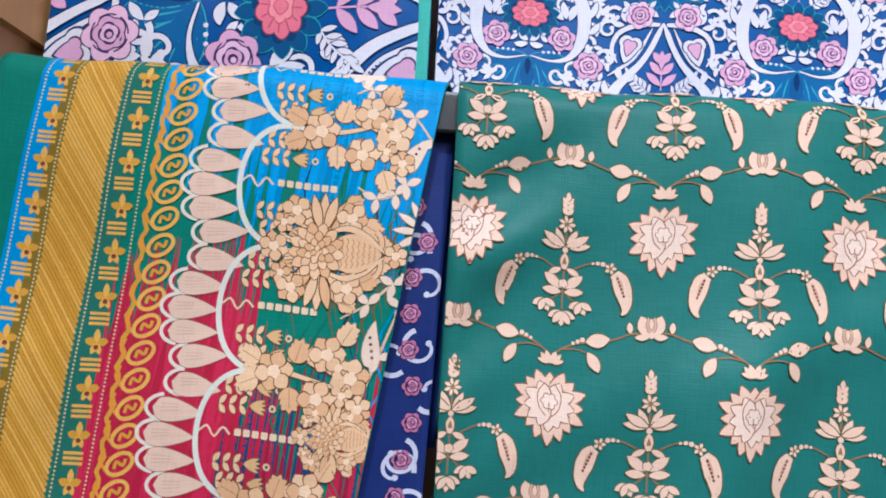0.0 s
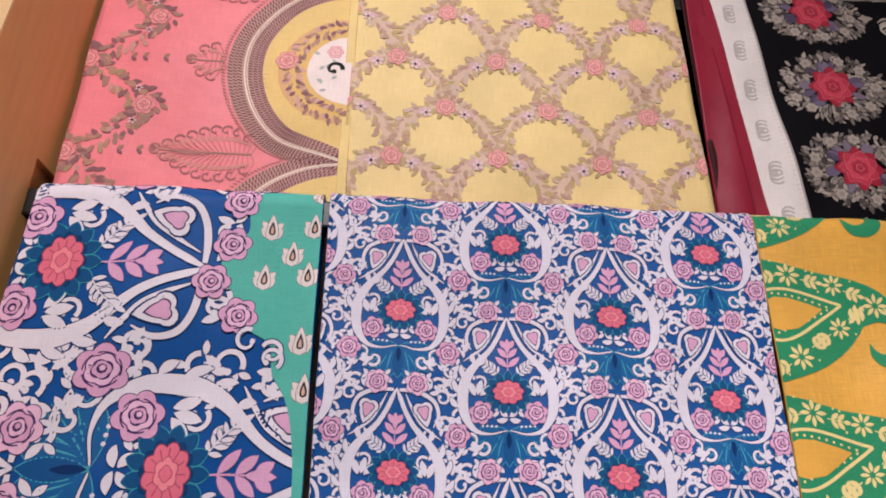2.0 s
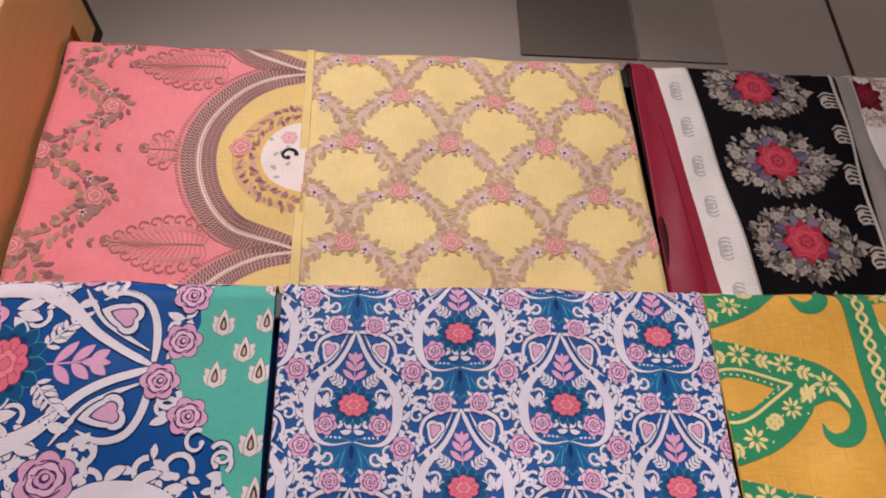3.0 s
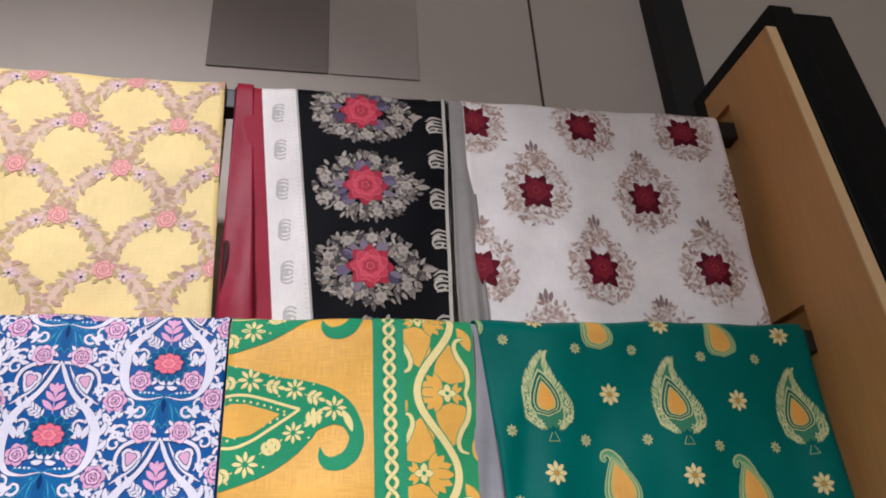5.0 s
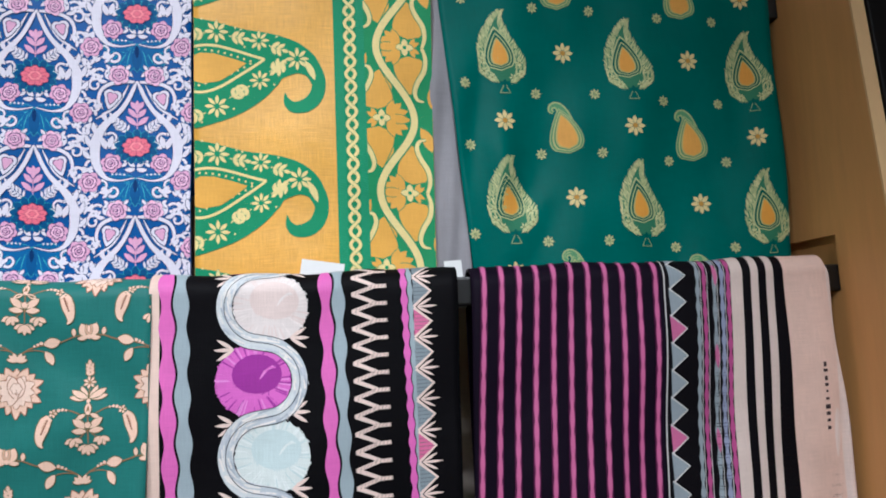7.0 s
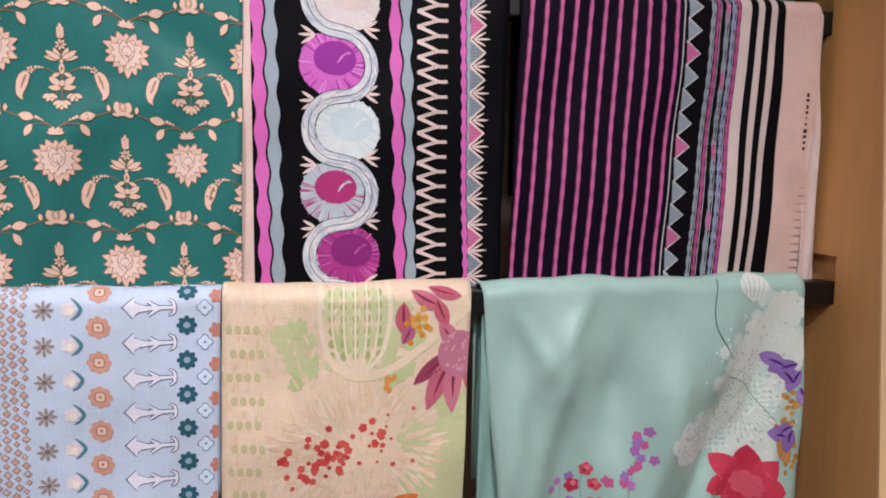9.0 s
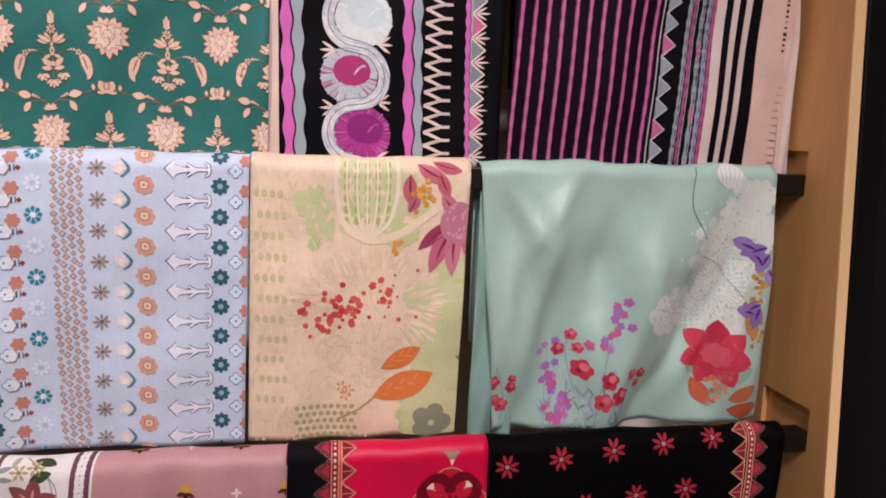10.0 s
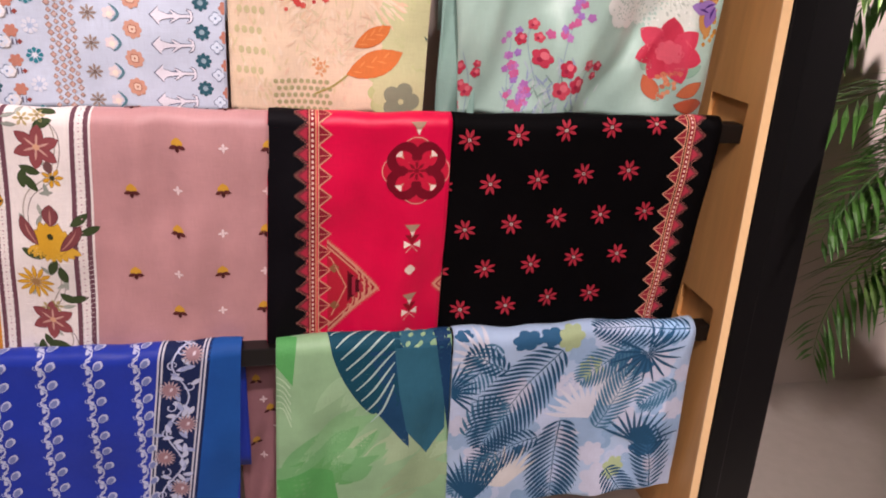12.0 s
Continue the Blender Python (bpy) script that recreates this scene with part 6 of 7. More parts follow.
    # orange leaves
    for x, z, f, l, w in ((0.624, 1.010, 28, 0.066, 0.026), (0.612, 0.968, 20, 0.096, 0.040)):
        p.petal(x, z, f, l, w, "d9783c", 2.2, "c2622c", 0.0006, 0.25)
        for k in range(6):
            p.petal(x + 0.12 * l * (k + 1) * math.cos(radians(f)) * 0.9, z + 0.12 * l * (k + 1) * math.sin(radians(f)), f + (30 if k % 2 else -30), 0.016, 0.0030, "e38a4c", 2.7)
    p.line([(0.560, 0.935), (0.59, 0.95), (0.615, 0.968)], 0.003, "a89a58", 2)
    for x, z in ((0.565, 0.985), (0.575, 0.98), (0.57, 0.972)):
        p.flower(x, z, 0.010, 5, "d99a6c", 2, None, 0.7)
    for r in range(6):
        for c in range(9):
            p.disc(0.50 + 0.010 * c + 0.005 * (r % 2), 0.955 - 0.011 * r, 0.0038, "aaa478", 1.5, n=8)
    for k in range(5):
        f = 72 * k
        p.disc(0.700 + 0.018 * math.cos(radians(f)), 0.925 + 0.018 * math.sin(radians(f)), 0.014, "8a9078", 1.8, n=14)
    p.petal(0.735, 1.03, 310, 0.03, 0.004, "4a6a5c", 2)
    figures("print", p, a, "washed flower and orange leaf print")


def mint_print():
    t = saree("mint satin saree with red and violet flower print, loosely folded")
    a = Drape(3, (0.766, 0.800), (1.249, 1.252), ((0.015, 0.21, -0.9, 0.40), (0.006, 0.12, 1.2, -0.35), (0.006, 0.37, 1.0, 0.6), (0.0018, 0.057, 0.3, 0.25)), seed=33, early=0.35, wob=0.0025,
              creases=((0.835, 1.245, 118, 0.050, 0.012, 0.008), (0.860, 1.215, 60, 0.055, 0.013, 0.007), (0.900, 1.265, 60, 0.045, 0.010, 0.007), (0.830, 1.16, 96, 0.10, 0.013, -0.004), (0.87, 1.14, 80, 0.09, 0.016, 0.006), (1.14, 1.03, 58, 0.13, 0.016, 0.009), (1.10, 1.02, 55, 0.13, 0.016, -0.008), (1.21, 1.12, 78, 0.12, 0.020, 0.007)))
    sheet("body", a, fabric("a4c3b6", 0.32, 0.3, 0.07), t, "mint satin body with soft folds")
    p = Pen()
    R = ["c23a50", "cf4a5c", "b83048"]
    # pale lace ground
    for x, z, r, n in ((1.165, 1.20, 0.045, 34), (1.19, 1.12, 0.045, 34), (1.16, 1.16, 0.05, 26), (1.19, 1.28, 0.028, 16), (1.22, 1.24, 0.03, 18), (1.17, 1.06, 0.04, 24), (1.10, 1.10, 0.028, 12), (1.115, 1.085, 0.022, 10)):
        for k in range(n):
            p.lobed(x + rng.gauss(0, r * 0.45), z + rng.gauss(0, r * 0.5), r * rng.uniform(0.2, 0.45), 8, 0.2, rng.choice(["c6d4ca", "bfd0c5", "cdd8cf"]), 0.5 + 0.1 * rng.random(), rot=rng.uniform(0, 60))
    for x, z, r in ((1.155, 1.195, 0.030), (1.190, 1.235, 0.036), (1.222, 1.275, 0.030), (1.190, 1.170, 0.042), (1.160, 1.130, 0.038), (1.180, 1.090, 0.036), (1.145, 1.080, 0.028), (1.222, 1.215, 0.034)):
        p.lobed(x, z, r, 9, 0.16, "d2d8cd", 0.75, rot=r * 900)
    for k in range(6):
        f = radians(60 * k)
        p.disc(1.074 + 0.022 * math.cos(f), 1.092 + 0.020 * math.sin(f), 0.0165, "d6dbd4", 1.05, n=14)
    p.disc(1.074, 1.092, 0.020, "d6dbd4", 1.05, n=14)
    for k in range(60):
        p.disc(1.074 + rng.gauss(0, 0.015), 1.092 + rng.gauss(0, 0.014), 0.0016, "a3b8ac", 1.4, n=6)
    for k in range(330):
        x, z = rng.gauss(1.17, 0.035), rng.gauss(1.16, 0.055)
        p.disc(x, z, 0.0018, rng.choice(["a9b5a8", "dfe2da"]), 0.9, n=6)
    for x, z, r in ((1.098, 1.108, 0.030), (1.125, 1.085, 0.026)):
        for k in range(6):
            f = 60 * k
            p.disc(x + r * 0.6 * math.cos(radians(f)), z + r * 0.6 * math.sin(radians(f)), r * 0.42, "ccd5cc", 1.0 + 0.01 * k, n=12)
        for k in range(26):
            p.disc(x + rng.uniform(-r, r) * 0.8, z + rng.uniform(-r, r) * 0.8, 0.0016, "a3b8ac", 1.4, n=6)
    for k in range(36):
        f = 10 * k
        p.rib([(1.165 + 0.02 * math.cos(radians(f)), 1.13 + 0.02 * math.sin(radians(f))), (1.165 + 0.045 * math.cos(radians(f)), 1.13 + 0.045 * math.sin(radians(f)))], 0.0008, "a9b5a4", 1.1)
    p.line([(1.112, 1.324), (1.104, 1.28), (1.108, 1.25), (1.132, 1.207)], 0.0016, "57756c", 1.5)
    p.line([(1.13, 1.18), (1.17, 1.16), (1.21, 1.11)], 0.0010, "5c6c58", 1.5)
    p.petal(1.168, 1.285, 90, 0.050, 0.046, "d9dcd4", 1.3)
    for k in range(5):
        p.rib([(1.150 + 0.009 * k, 1.322), (1.156 + 0.006 * k, 1.292)], 0.001, "a3b8ac", 1.7)
    # red and violet sprays
    for c in ([(0.960, 0.90), (0.966, 0.97), (0.975, 1.03), (1.0, 1.10)], [(0.880, 0.91), (0.884, 0.97), (0.888, 1.03)], [(0.81, 0.90), (0.815, 0.96), (0.80, 1.01)], [(0.93, 0.96), (0.915, 1.03), (0.93, 1.06)], [(1.0, 0.94), (1.02, 0.985), (1.05, 0.99)]):
        p.line(c, 0.0016, "8fa6b0", 1.2)
    for x, z, r, cs in ((0.904, 1.028, 0.011, R), (0.922, 1.052, 0.010, R), (0.932, 1.032, 0.009, R), (0.938, 1.000, 0.0165, R), (0.980, 0.989, 0.0155, R), (1.000, 0.963, 0.0160, R), (0.972, 0.953, 0.0165, R), (1.022, 0.994, 0.0105, R), (1.042, 0.992, 0.0095, R), (1.036, 0.975, 0.008, R), (0.796, 0.985, 0.012, R), (0.812, 0.945, 0.012, R), (0.825, 0.975, 0.009, R), (0.80, 0.955, 0.010, R), (0.826, 0.99, 0.007, R), (0.79, 0.92, 0.012, R)):
        p.lobed(x, z, r, 5, 0.25, rng.choice(cs), 2, rot=rng.uniform(0, 70))
        p.disc(x + r * 0.2, z + r * 0.25, r * 0.4, "e0707c", 2.5, n=9)
        p.disc(x - r * 0.2, z - r * 0.2, r * 0.25, "9c2440", 2.5, n=8)
    for k in range(46):
        f = rng.random()
        x, z = rng.choice([(0.884 + 0.012 * f, 0.92 + 0.12 * f), (0.905 + 0.01 * f, 0.92 + 0.03 * f), (0.968 + 0.03 * f, 1.03 + 0.075 * f)])
        p.lobed(x + rng.gauss(0, 0.009), z + rng.gauss(0, 0.006), rng.uniform(0.005, 0.009), 5, 0.3, rng.choice(["a868a8", "b87ab4", "9a70b4", "c25c8c"]), 1.8 + 0.1 * rng.random(), rot=rng.uniform(0, 70))
    for k in range(90):
        p.petal(rng.gauss(0.945, 0.04), rng.gauss(0.935, 0.03), rng.uniform(40, 140), 0.020, 0.0032, rng.choice(["8fa0b8", "a8b8c0", "7f9c90", "b9c8c4"]), 1.0 + 0.1 * rng.random())
    # big red flower and leaves
    for k in range(7):
        f = 90 + 360 / 7 * k
        p.petal(1.170 + 0.006 * math.cos(radians(f)), 1.018 + 0.006 * math.sin(radians(f)), f, 0.050, 0.034, rng.choice(["c43048", "cc3a52"]), 2.2 + 0.03 * k, "d8606c", 0.0006)
    p.lobed(1.170, 1.016, 0.020, 8, 0.2, "d65868", 2.8)
    for k in range(16):
        p.disc(1.174 + rng.gauss(0, 0.008), 0.968 + rng.gauss(0, 0.014), 0.0042, rng.choice(["cf7c58", "d8906c", "c06a50"]), 2.4, n=8)
    for x, z, f, l, w, c in ((1.135, 0.975, 300, 0.050, 0.026, "c2603c"), (1.190, 0.945, 28, 0.05, 0.024, "c46a44"), (1.190, 0.928, 0, 0.06, 0.028, "bf5a3c"), (1.15, 0.985, 150, 0.03, 0.02, "8fb8a0"), (1.18, 0.98, 20, 0.05, 0.02, "86ae98"), (1.155, 0.93, 60, 0.05, 0.012, "86ae98"), (1.232, 1.045, 110, 0.05, 0.024, "c08a4c")):
        p.petal(x, z, f, l, w, c, 2.1, "8a4a30" if c[0] in "cb" else "6a9482", 0.0006, 0.2)
    for k in range(44):
        z = rng.uniform(1.03, 1.16)
        p.disc(1.234 + rng.gauss(0, 0.009), z, 0.0040, rng.choice(["c08a3c", "b07a34", "cf9c54"]), 2.0, n=8)
    for x, z, f in ((1.240, 1.195, 200), (1.245, 1.185, 240), (1.235, 1.165, 120), (1.245, 1.160, 300), (1.240, 1.100, 200), (1.240, 1.095, 250), (1.230, 1.085, 160), (1.225, 1.19, 150)):
        p.petal(x, z, f, 0.036, 0.020, rng.choice(["9674b4", "a684c0", "8a68aa"]), 2.6, "6a3c90", 0.0006, 0.5)
        p.petal(x, z, f, 0.022, 0.004, "4a2a70", 3.2, None, 0, 0.5)
    figures("print", p, a, "printed flower sprays and pale lace", 0.005)
    # Tucked-back side in a darker copy of the mint, its shade painted in.
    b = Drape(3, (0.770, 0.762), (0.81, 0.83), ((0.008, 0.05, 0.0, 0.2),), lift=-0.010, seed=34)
    sheet("under_fold", b, fabric("86aa9e", 0.4), t, "mint side fold, darkened in colour for shade")


pale_blue()
cream_print()
mint_print()


# -- fifth rail --
def mauve_floral():
    t = saree("mauve pink saree with a white flowered border and tiny sprigs")
    a = Drape(4, (-0.318, -0.318), (0.490, 0.474), ((0.008, 0.19, 0.9, 0.15), (0.003, 0.09, 0.0, 0.1)), seed=41, early=0.4,
              creases=((0.29, 0.80, 84, 0.12, 0.016, 0.008), (0.33, 0.72, 92, 0.14, 0.018, -0.006), (0.46, 0.80, 90, 0.16, 0.014, 0.006)))
    MV = "bd8c8c"
    sheet("body", a, fabric(MV, 0.42, 0.35, 0.08), t, "mauve satin body")
    p = Pen()
    bx = lambda x, z: x + (z - 0.905) * 0.095
    zs = np.linspace(0.96, 0.46, 60)

    def strip(x0, x1, col, lay):
        p.rib(np.stack([bx((x0 + x1) / 2, zs), zs], -1), x1 - x0, col, lay)

    strip(-0.33, 0.095, "cf8f34", 0.5)
    strip(0.093, 0.237, "e4ddd8", 0.8)
    for x0, x1 in ((0.096, 0.121), (0.209, 0.234)):
        strip(x0, x1, "6a4650", 1.2)
        for k in range(46):
            z = 0.955 - 0.0112 * k
            xc = bx((x0 + x1) / 2, z)
            p.lobed(xc, z, 0.0076, 4, 0.35, "e4ddd8", 1.8, rot=45)
            p.disc(xc, z, 0.0014, "b08a92", 2.3, n=6)

    stem = [(0.150, 0.93), (0.185, 0.89), (0.175, 0.83), (0.135, 0.79), (0.130, 0.74), (0.165, 0.69), (0.170, 0.65), (0.150, 0.60), (0.175, 0.55), (0.15, 0.50)]
    p.line([(bx(x, z) + (0.905 - z) * 0.075, z) for x, z in stem], 0.0020, "a9a094", 1.5)
    p.line([(bx(x + 0.006, z) + (0.905 - z) * 0.075, z - 0.006) for x, z in stem], 0.0010, "5a4a40", 1.5)

    def star(x, z, r, rot):
        for k in range(6):
            p.petal(x, z, rot + 60 * k, r, r * 0.52, "8d4a4c", 2.4 + 0.02 * k, "5a2a30", 0.0007)
            p.petal(x, z, rot + 60 * k, r * 0.6, r * 0.10, "c79a8c", 2.9)
        p.disc(x, z, r * 0.15, "d0a080", 3.1, n=8)

    star(0.159, 0.865, 0.034, 80)
    star(0.141, 0.582, 0.034, 85)
    # the large tulip
    for k in range(9):
        p.petal(0.160 + 0.005 * (k - 4), 0.712, 222 + 12 * k, 0.026, 0.010, "d8a838", 2.2, "9a6a24", 0.0005)
    for f, l in ((62, 0.050), (118, 0.048), (76, 0.058), (104, 0.057), (90, 0.060)):
        p.petal(0.160, 0.694, f, l, 0.026, rng.choice(["d3a02c", "d8a838"]), 2.4 + 0.002 * l, "7a4a24", 0.0007)
    for x, z, f, l, w, b in ((0.140, 0.712, 118, 0.050, 0.017, -0.6), (0.162, 0.744, 86, 0.034, 0.024, 0.0), (0.172, 0.706, 46, 0.050, 0.018, 0.5)):
        p.petal(x, z, f, l, w, "7c4446", 2.8, "4a2228", 0.0007, b)
        p.petal(x, z, f, l * 0.8, w * 0.14, "b07a70", 3.2, None, 0, b)
    p.disc(0.160, 0.728, 0.005, "3a3a24", 3.5, n=9)
    p.flower(0.126, 0.648, 0.028, 12, "d3a02c", 2.5, "a07a50", 0.95, "8a5a20", 0.0006)
    p.flower(0.175, 0.820, 0.016, 7, "cf9a28", 2.5, "3a3a2c", 0.9, "6a4a24", 0.0005)
    p.petal(0.172, 0.826, 95, 0.020, 0.014, "6a4a48", 2.9)
    for x, z in ((0.145, 0.906), (0.165, 0.912), (0.137, 0.602), (0.15, 0.608)):
        p.flower(x, z, 0.012, 6, "b0a070", 2.2, "8a7a50", 0.9)
    for x, z, f in ((0.135, 0.822, 300), (0.130, 0.835, 340), (0.135, 0.83, 260), (0.190, 0.915, 160), (0.185, 0.905, 200), (0.115, 0.705, 330), (0.12, 0.695, 0), (0.168, 0.680, 280), (0.165, 0.69, 240), (0.160, 0.632, 320), (0.168, 0.622, 350), (0.125, 0.555, 300), (0.135, 0.545, 340), (0.12, 0.545, 270), (0.20, 0.73, 10), (0.19, 0.745, 30)):
        p.petal(x, z, f, 0.030, 0.013, "3c4a2e", 2.2, "22301c", 0.0005, 0.4)
    for k in range(26):
        z = 0.93 - 0.017 * k
        p.petal(0.150 + rng.uniform(-0.03, 0.035) - (0.905 - z) * 0.02, z, rng.uniform(0, 360), 0.020, 0.006, rng.choice(["8f968c", "a3a89c"]), 1.8, "5c6458", 0.0004)
    p.drop(0.100, 0.778, 170, 0.05, 0.022, "cf9a28", 2.6, "3a2a18", 0.0016)
    p.petal(0.100, 0.778, 170, 0.034, 0.010, "3a2a18", 3.1)
    # sprigs
    for r in range(7):
        z = 0.934 - 0.0702 * r
        for c in range(-1, 5):
            x = 0.358 + 0.134 * (c - 1) + (0.067 if r % 2 == 0 else 0) - 0.067 * 0 - 0.008 * r * 0.6
            if x < 0.25:
                continue
            g = p.at(x, z)
            g.petal(0, -0.006, 90, 0.020, 0.017, "cf9a34", 2)
            g.petal(0, 0.001, 200, 0.013, 0.0065, "5c2c2c", 2.3)
            g.petal(0, 0.001, 340, 0.013, 0.0065, "5c2c2c", 2.3)
            g.petal(0, 0.001, 270, 0.011, 0.0065, "4c2424", 2.4)
            g = p.at(x + 0.067, z)
            for f in (45, 135, 225, 315):
                g.petal(0, 0, f + 45, 0.0078, 0.0042, "e6d0d0", 2)
    figures("print", p, a, "white flowered border and gold sprigs")


MOTIF_R = ("c02a3c", "7c1424", "d9a08a")


def zig_border(p, x, z0, z1, lean, flip, s=1.0):
    """The stitched band with triangles on both sides."""
    n = int((z1 - z0) / 0.0335) + 1
    lx = lambda dx, z: x + lean * (z - z1) + (-dx if flip else dx)
    for k in range(n):
        z = z1 - 0.0335 * k
        p.put([[(lx(-0.007, z), z), (lx(-0.007, z - 0.030), z - 0.030), (lx(-0.026, z - 0.015), z - 0.015)]], "7a2a34", 1.2)
        p.put([[(lx(-0.007, z), z - 0.003), (lx(-0.007, z - 0.027), z - 0.027), (lx(-0.021, z - 0.015), z - 0.015)]], "b02a40", 1.7)
        for q in range(7):
            f = q / 6
            for sg in (0, 1):
                zz = z - 0.015 * f if sg == 0 else z - 0.030 + 0.015 * f
                p.rib([(lx(-0.007 - 0.019 * f, zz), zz), (lx(-0.010 - 0.019 * f, zz), zz + (0.0025 if sg == 0 else -0.0025))], 0.0010, "c07a6c", 1.9)
        p.put([[(lx(0.008, z), z), (lx(0.008, z - 0.0335), z - 0.0335), (lx(0.027, z - 0.0168), z - 0.0168)]], "8a1c2c", 1.2)
        p.rib([(lx(0.008, z), z), (lx(0.029, z - 0.0168), z - 0.0168), (lx(0.008, z - 0.0335), z - 0.0335)], 0.0028, "c98a70", 1.9)
        p.rib([(lx(0.008, z - 0.0168), z - 0.0168), (lx(0.028, z - 0.0168), z - 0.0168)], 0.0012, "c98a70", 1.8)
    zs = np.linspace(z1 + 0.01, z0 - 0.01, 40)
    for dx, w, c, l in ((-0.001, 0.0125, "8a1a28", 2), (-0.0055, 0.0014, "d3a080", 2.6), (0.0045, 0.0020, "d3906c", 2.6), (0.0085, 0.0016, "d3a080", 2.4)):
        p.rib(np.stack([[lx(dx, z) for z in zs], zs], -1), w, c, l)
    for k in range(int((z1 - z0) / 0.0085)):
        z = z1 - 0.0085 * k
        p.disc(lx(-0.0008, z), z, 0.0020, "e6c8b8", 3, 0.0027, n=7)
        p.disc(lx(-0.0085, z), z, 0.0012, "1a0c10", 2.6, n=6)
        p.disc(lx(-0.0085, z - 0.0042), z - 0.0042, 0.0012, "1a0c10", 2.6, n=6)


def red_black():
    t = saree("crimson and black saree with stitched zigzag borders and small red stars")
    a = Drape(4, (0.4885, 0.470), (0.7775, 0.772), ((0.008, 0.20, 2.6, 0.2), (0.003, 0.10, 0.0, 0.1)), seed=42, early=0.4)
    sheet("pallu", a, fabric("d60a40", 0.42, 0.2, 0.07), t, "crimson end piece with black edge")
    p = Pen()
    zs = np.linspace(0.96, 0.46, 50)
    p.rib(np.stack([0.500 + 0.02 * (zs - 0.91), zs], -1), 0.092, "0e0c10", 0.6)
    zig_border(p, 0.556, 0.47, 0.935, 0.015, False)
    # medallion
    g = p.at(0.7205, 0.826)
    for f in (0, 90, 180, 270):
        h = g.at(0, 0, 1, f)
        h.disc(0, 0.032, 0.0250, "cfa088", 1.4, 0.0240, n=24)
        h.disc(0, 0.032, 0.0236, "c01234", 1.8, 0.0226, n=24)
        for s in (-1, 1):
            h.curl(0.0015 * s, 0.0170, 90 - 4 * s, 0.0270, 0.0098, "6e0c1e", 2.7, -s, 0.85)
        h.petal(0, 0.0100, 90, 0.0200, 0.0100, "6e0c1e", 2.6)
        h.put([[(0.024, 0.036), (0.036, 0.024), (0.024, 0.024)]], "e0cfc0", 2.5)
    g.disc(0, 0, 0.0185, "c01234", 2.6, n=16)
    g.flower(0, 0, 0.017, 8, "7a1020", 3.2, "7a1020", 0.9)

    def tri_down(x, z, s):
        p.put([[(x - 0.013 * s, z), (x + 0.013 * s, z), (x, z - 0.016 * s)]], "a3846c", 2)
        p.put([[(x - 0.004 * s, z - 0.012 * s), (x + 0.004 * s, z - 0.012 * s), (x, z - 0.022 * s)]], "e0cfc0", 2.3)

    tri_down(0.7225, 0.906, 1)
    for z in (0.735, 0.605):
        x = 0.7165
        tri_down(x, z, 1)
        p.put([[(x - 0.012, z - 0.018), (x + 0.012, z - 0.018), (x, z - 0.036)]], "8c1424", 2.2)
        p.put([[(x - 0.014, z - 0.028), (x - 0.014, z - 0.042), (x - 0.001, z - 0.036)], [(x + 0.014, z - 0.028), (x + 0.014, z - 0.042), (x + 0.001, z - 0.036)]], "e6d6c8", 2.5)
        p.rib([(x - 0.010, z - 0.050), (x, z - 0.038), (x + 0.010, z - 0.050)], 0.0016, "d0a090", 2.3)
    for z in (0.652, 0.526):
        p.lobed(0.7145, z, 0.0095, 4, 0.25, "dcc8b8", 2.2)
    # stepped corner figures
    for x, z, s in ((0.575, 0.618, 1), (0.845, 0.617, -1)):
        for d, c, l in ((0.088, "c98a70", 1.0), (0.082, "9c1a2c", 1.2), (0.078, "c98a70", 1.4), (0.074, "b01c30", 1.6)):
            p.put([[(x, z + d), (x, z - d), (x + s * d, z)]], c, l)
        for k in range(26):
            f = k / 25
            for sg in (-1, 1):
                q = (x + s * 0.085 * f, z + sg * 0.085 * (1 - f))
                p.petal(q[0], q[1], 45 * sg if s > 0 else 180 - 45 * sg, 0.006, 0.0014, "c98a70", 1.9)
        p.put([[(x + s * 0.034, z + 0.030), (x + s * 0.034, z - 0.030), (x + s * 0.066, z)]], "6a1420", 2.0)
        for k in range(4):
            p.rect(min(x + s * (0.036 + 0.006 * k), x + s * (0.043 + 0.006 * k)), max(x + s * (0.036 + 0.006 * k), x + s * (0.043 + 0.006 * k)), z - 0.022 + 0.005 * k, z + 0.022 - 0.005 * k, "a3243a" if k % 2 else "4c1018", 2.3 + 0.1 * k)
        p.rib([(x + s * 0.006, z + 0.055), (x + s * 0.032, z), (x + s * 0.006, z - 0.055)], 0.0022, "c98a70", 2.2)
        p.lobed(x + s * 0.012, z + 0.035, 0.008, 4, 0.2, "8a5a3c", 2.2)
        p.lobed(x + s * 0.012, z - 0.035, 0.008, 4, 0.2, "8a5a3c", 2.2)
    figures("embroidery", p, a, "stitched medallion, triangles and border")
    b = Drape(4, (0.7785, 0.774), (1.262, 1.240), ((0.007, 0.24, 1.0, 0.25), (0.002, 0.1, 0.0, 0.0)), seed=43)
    sheet("body", b, fabric("040304", 0.7, 0.0), t, "black body with red stars")
    p = Pen()
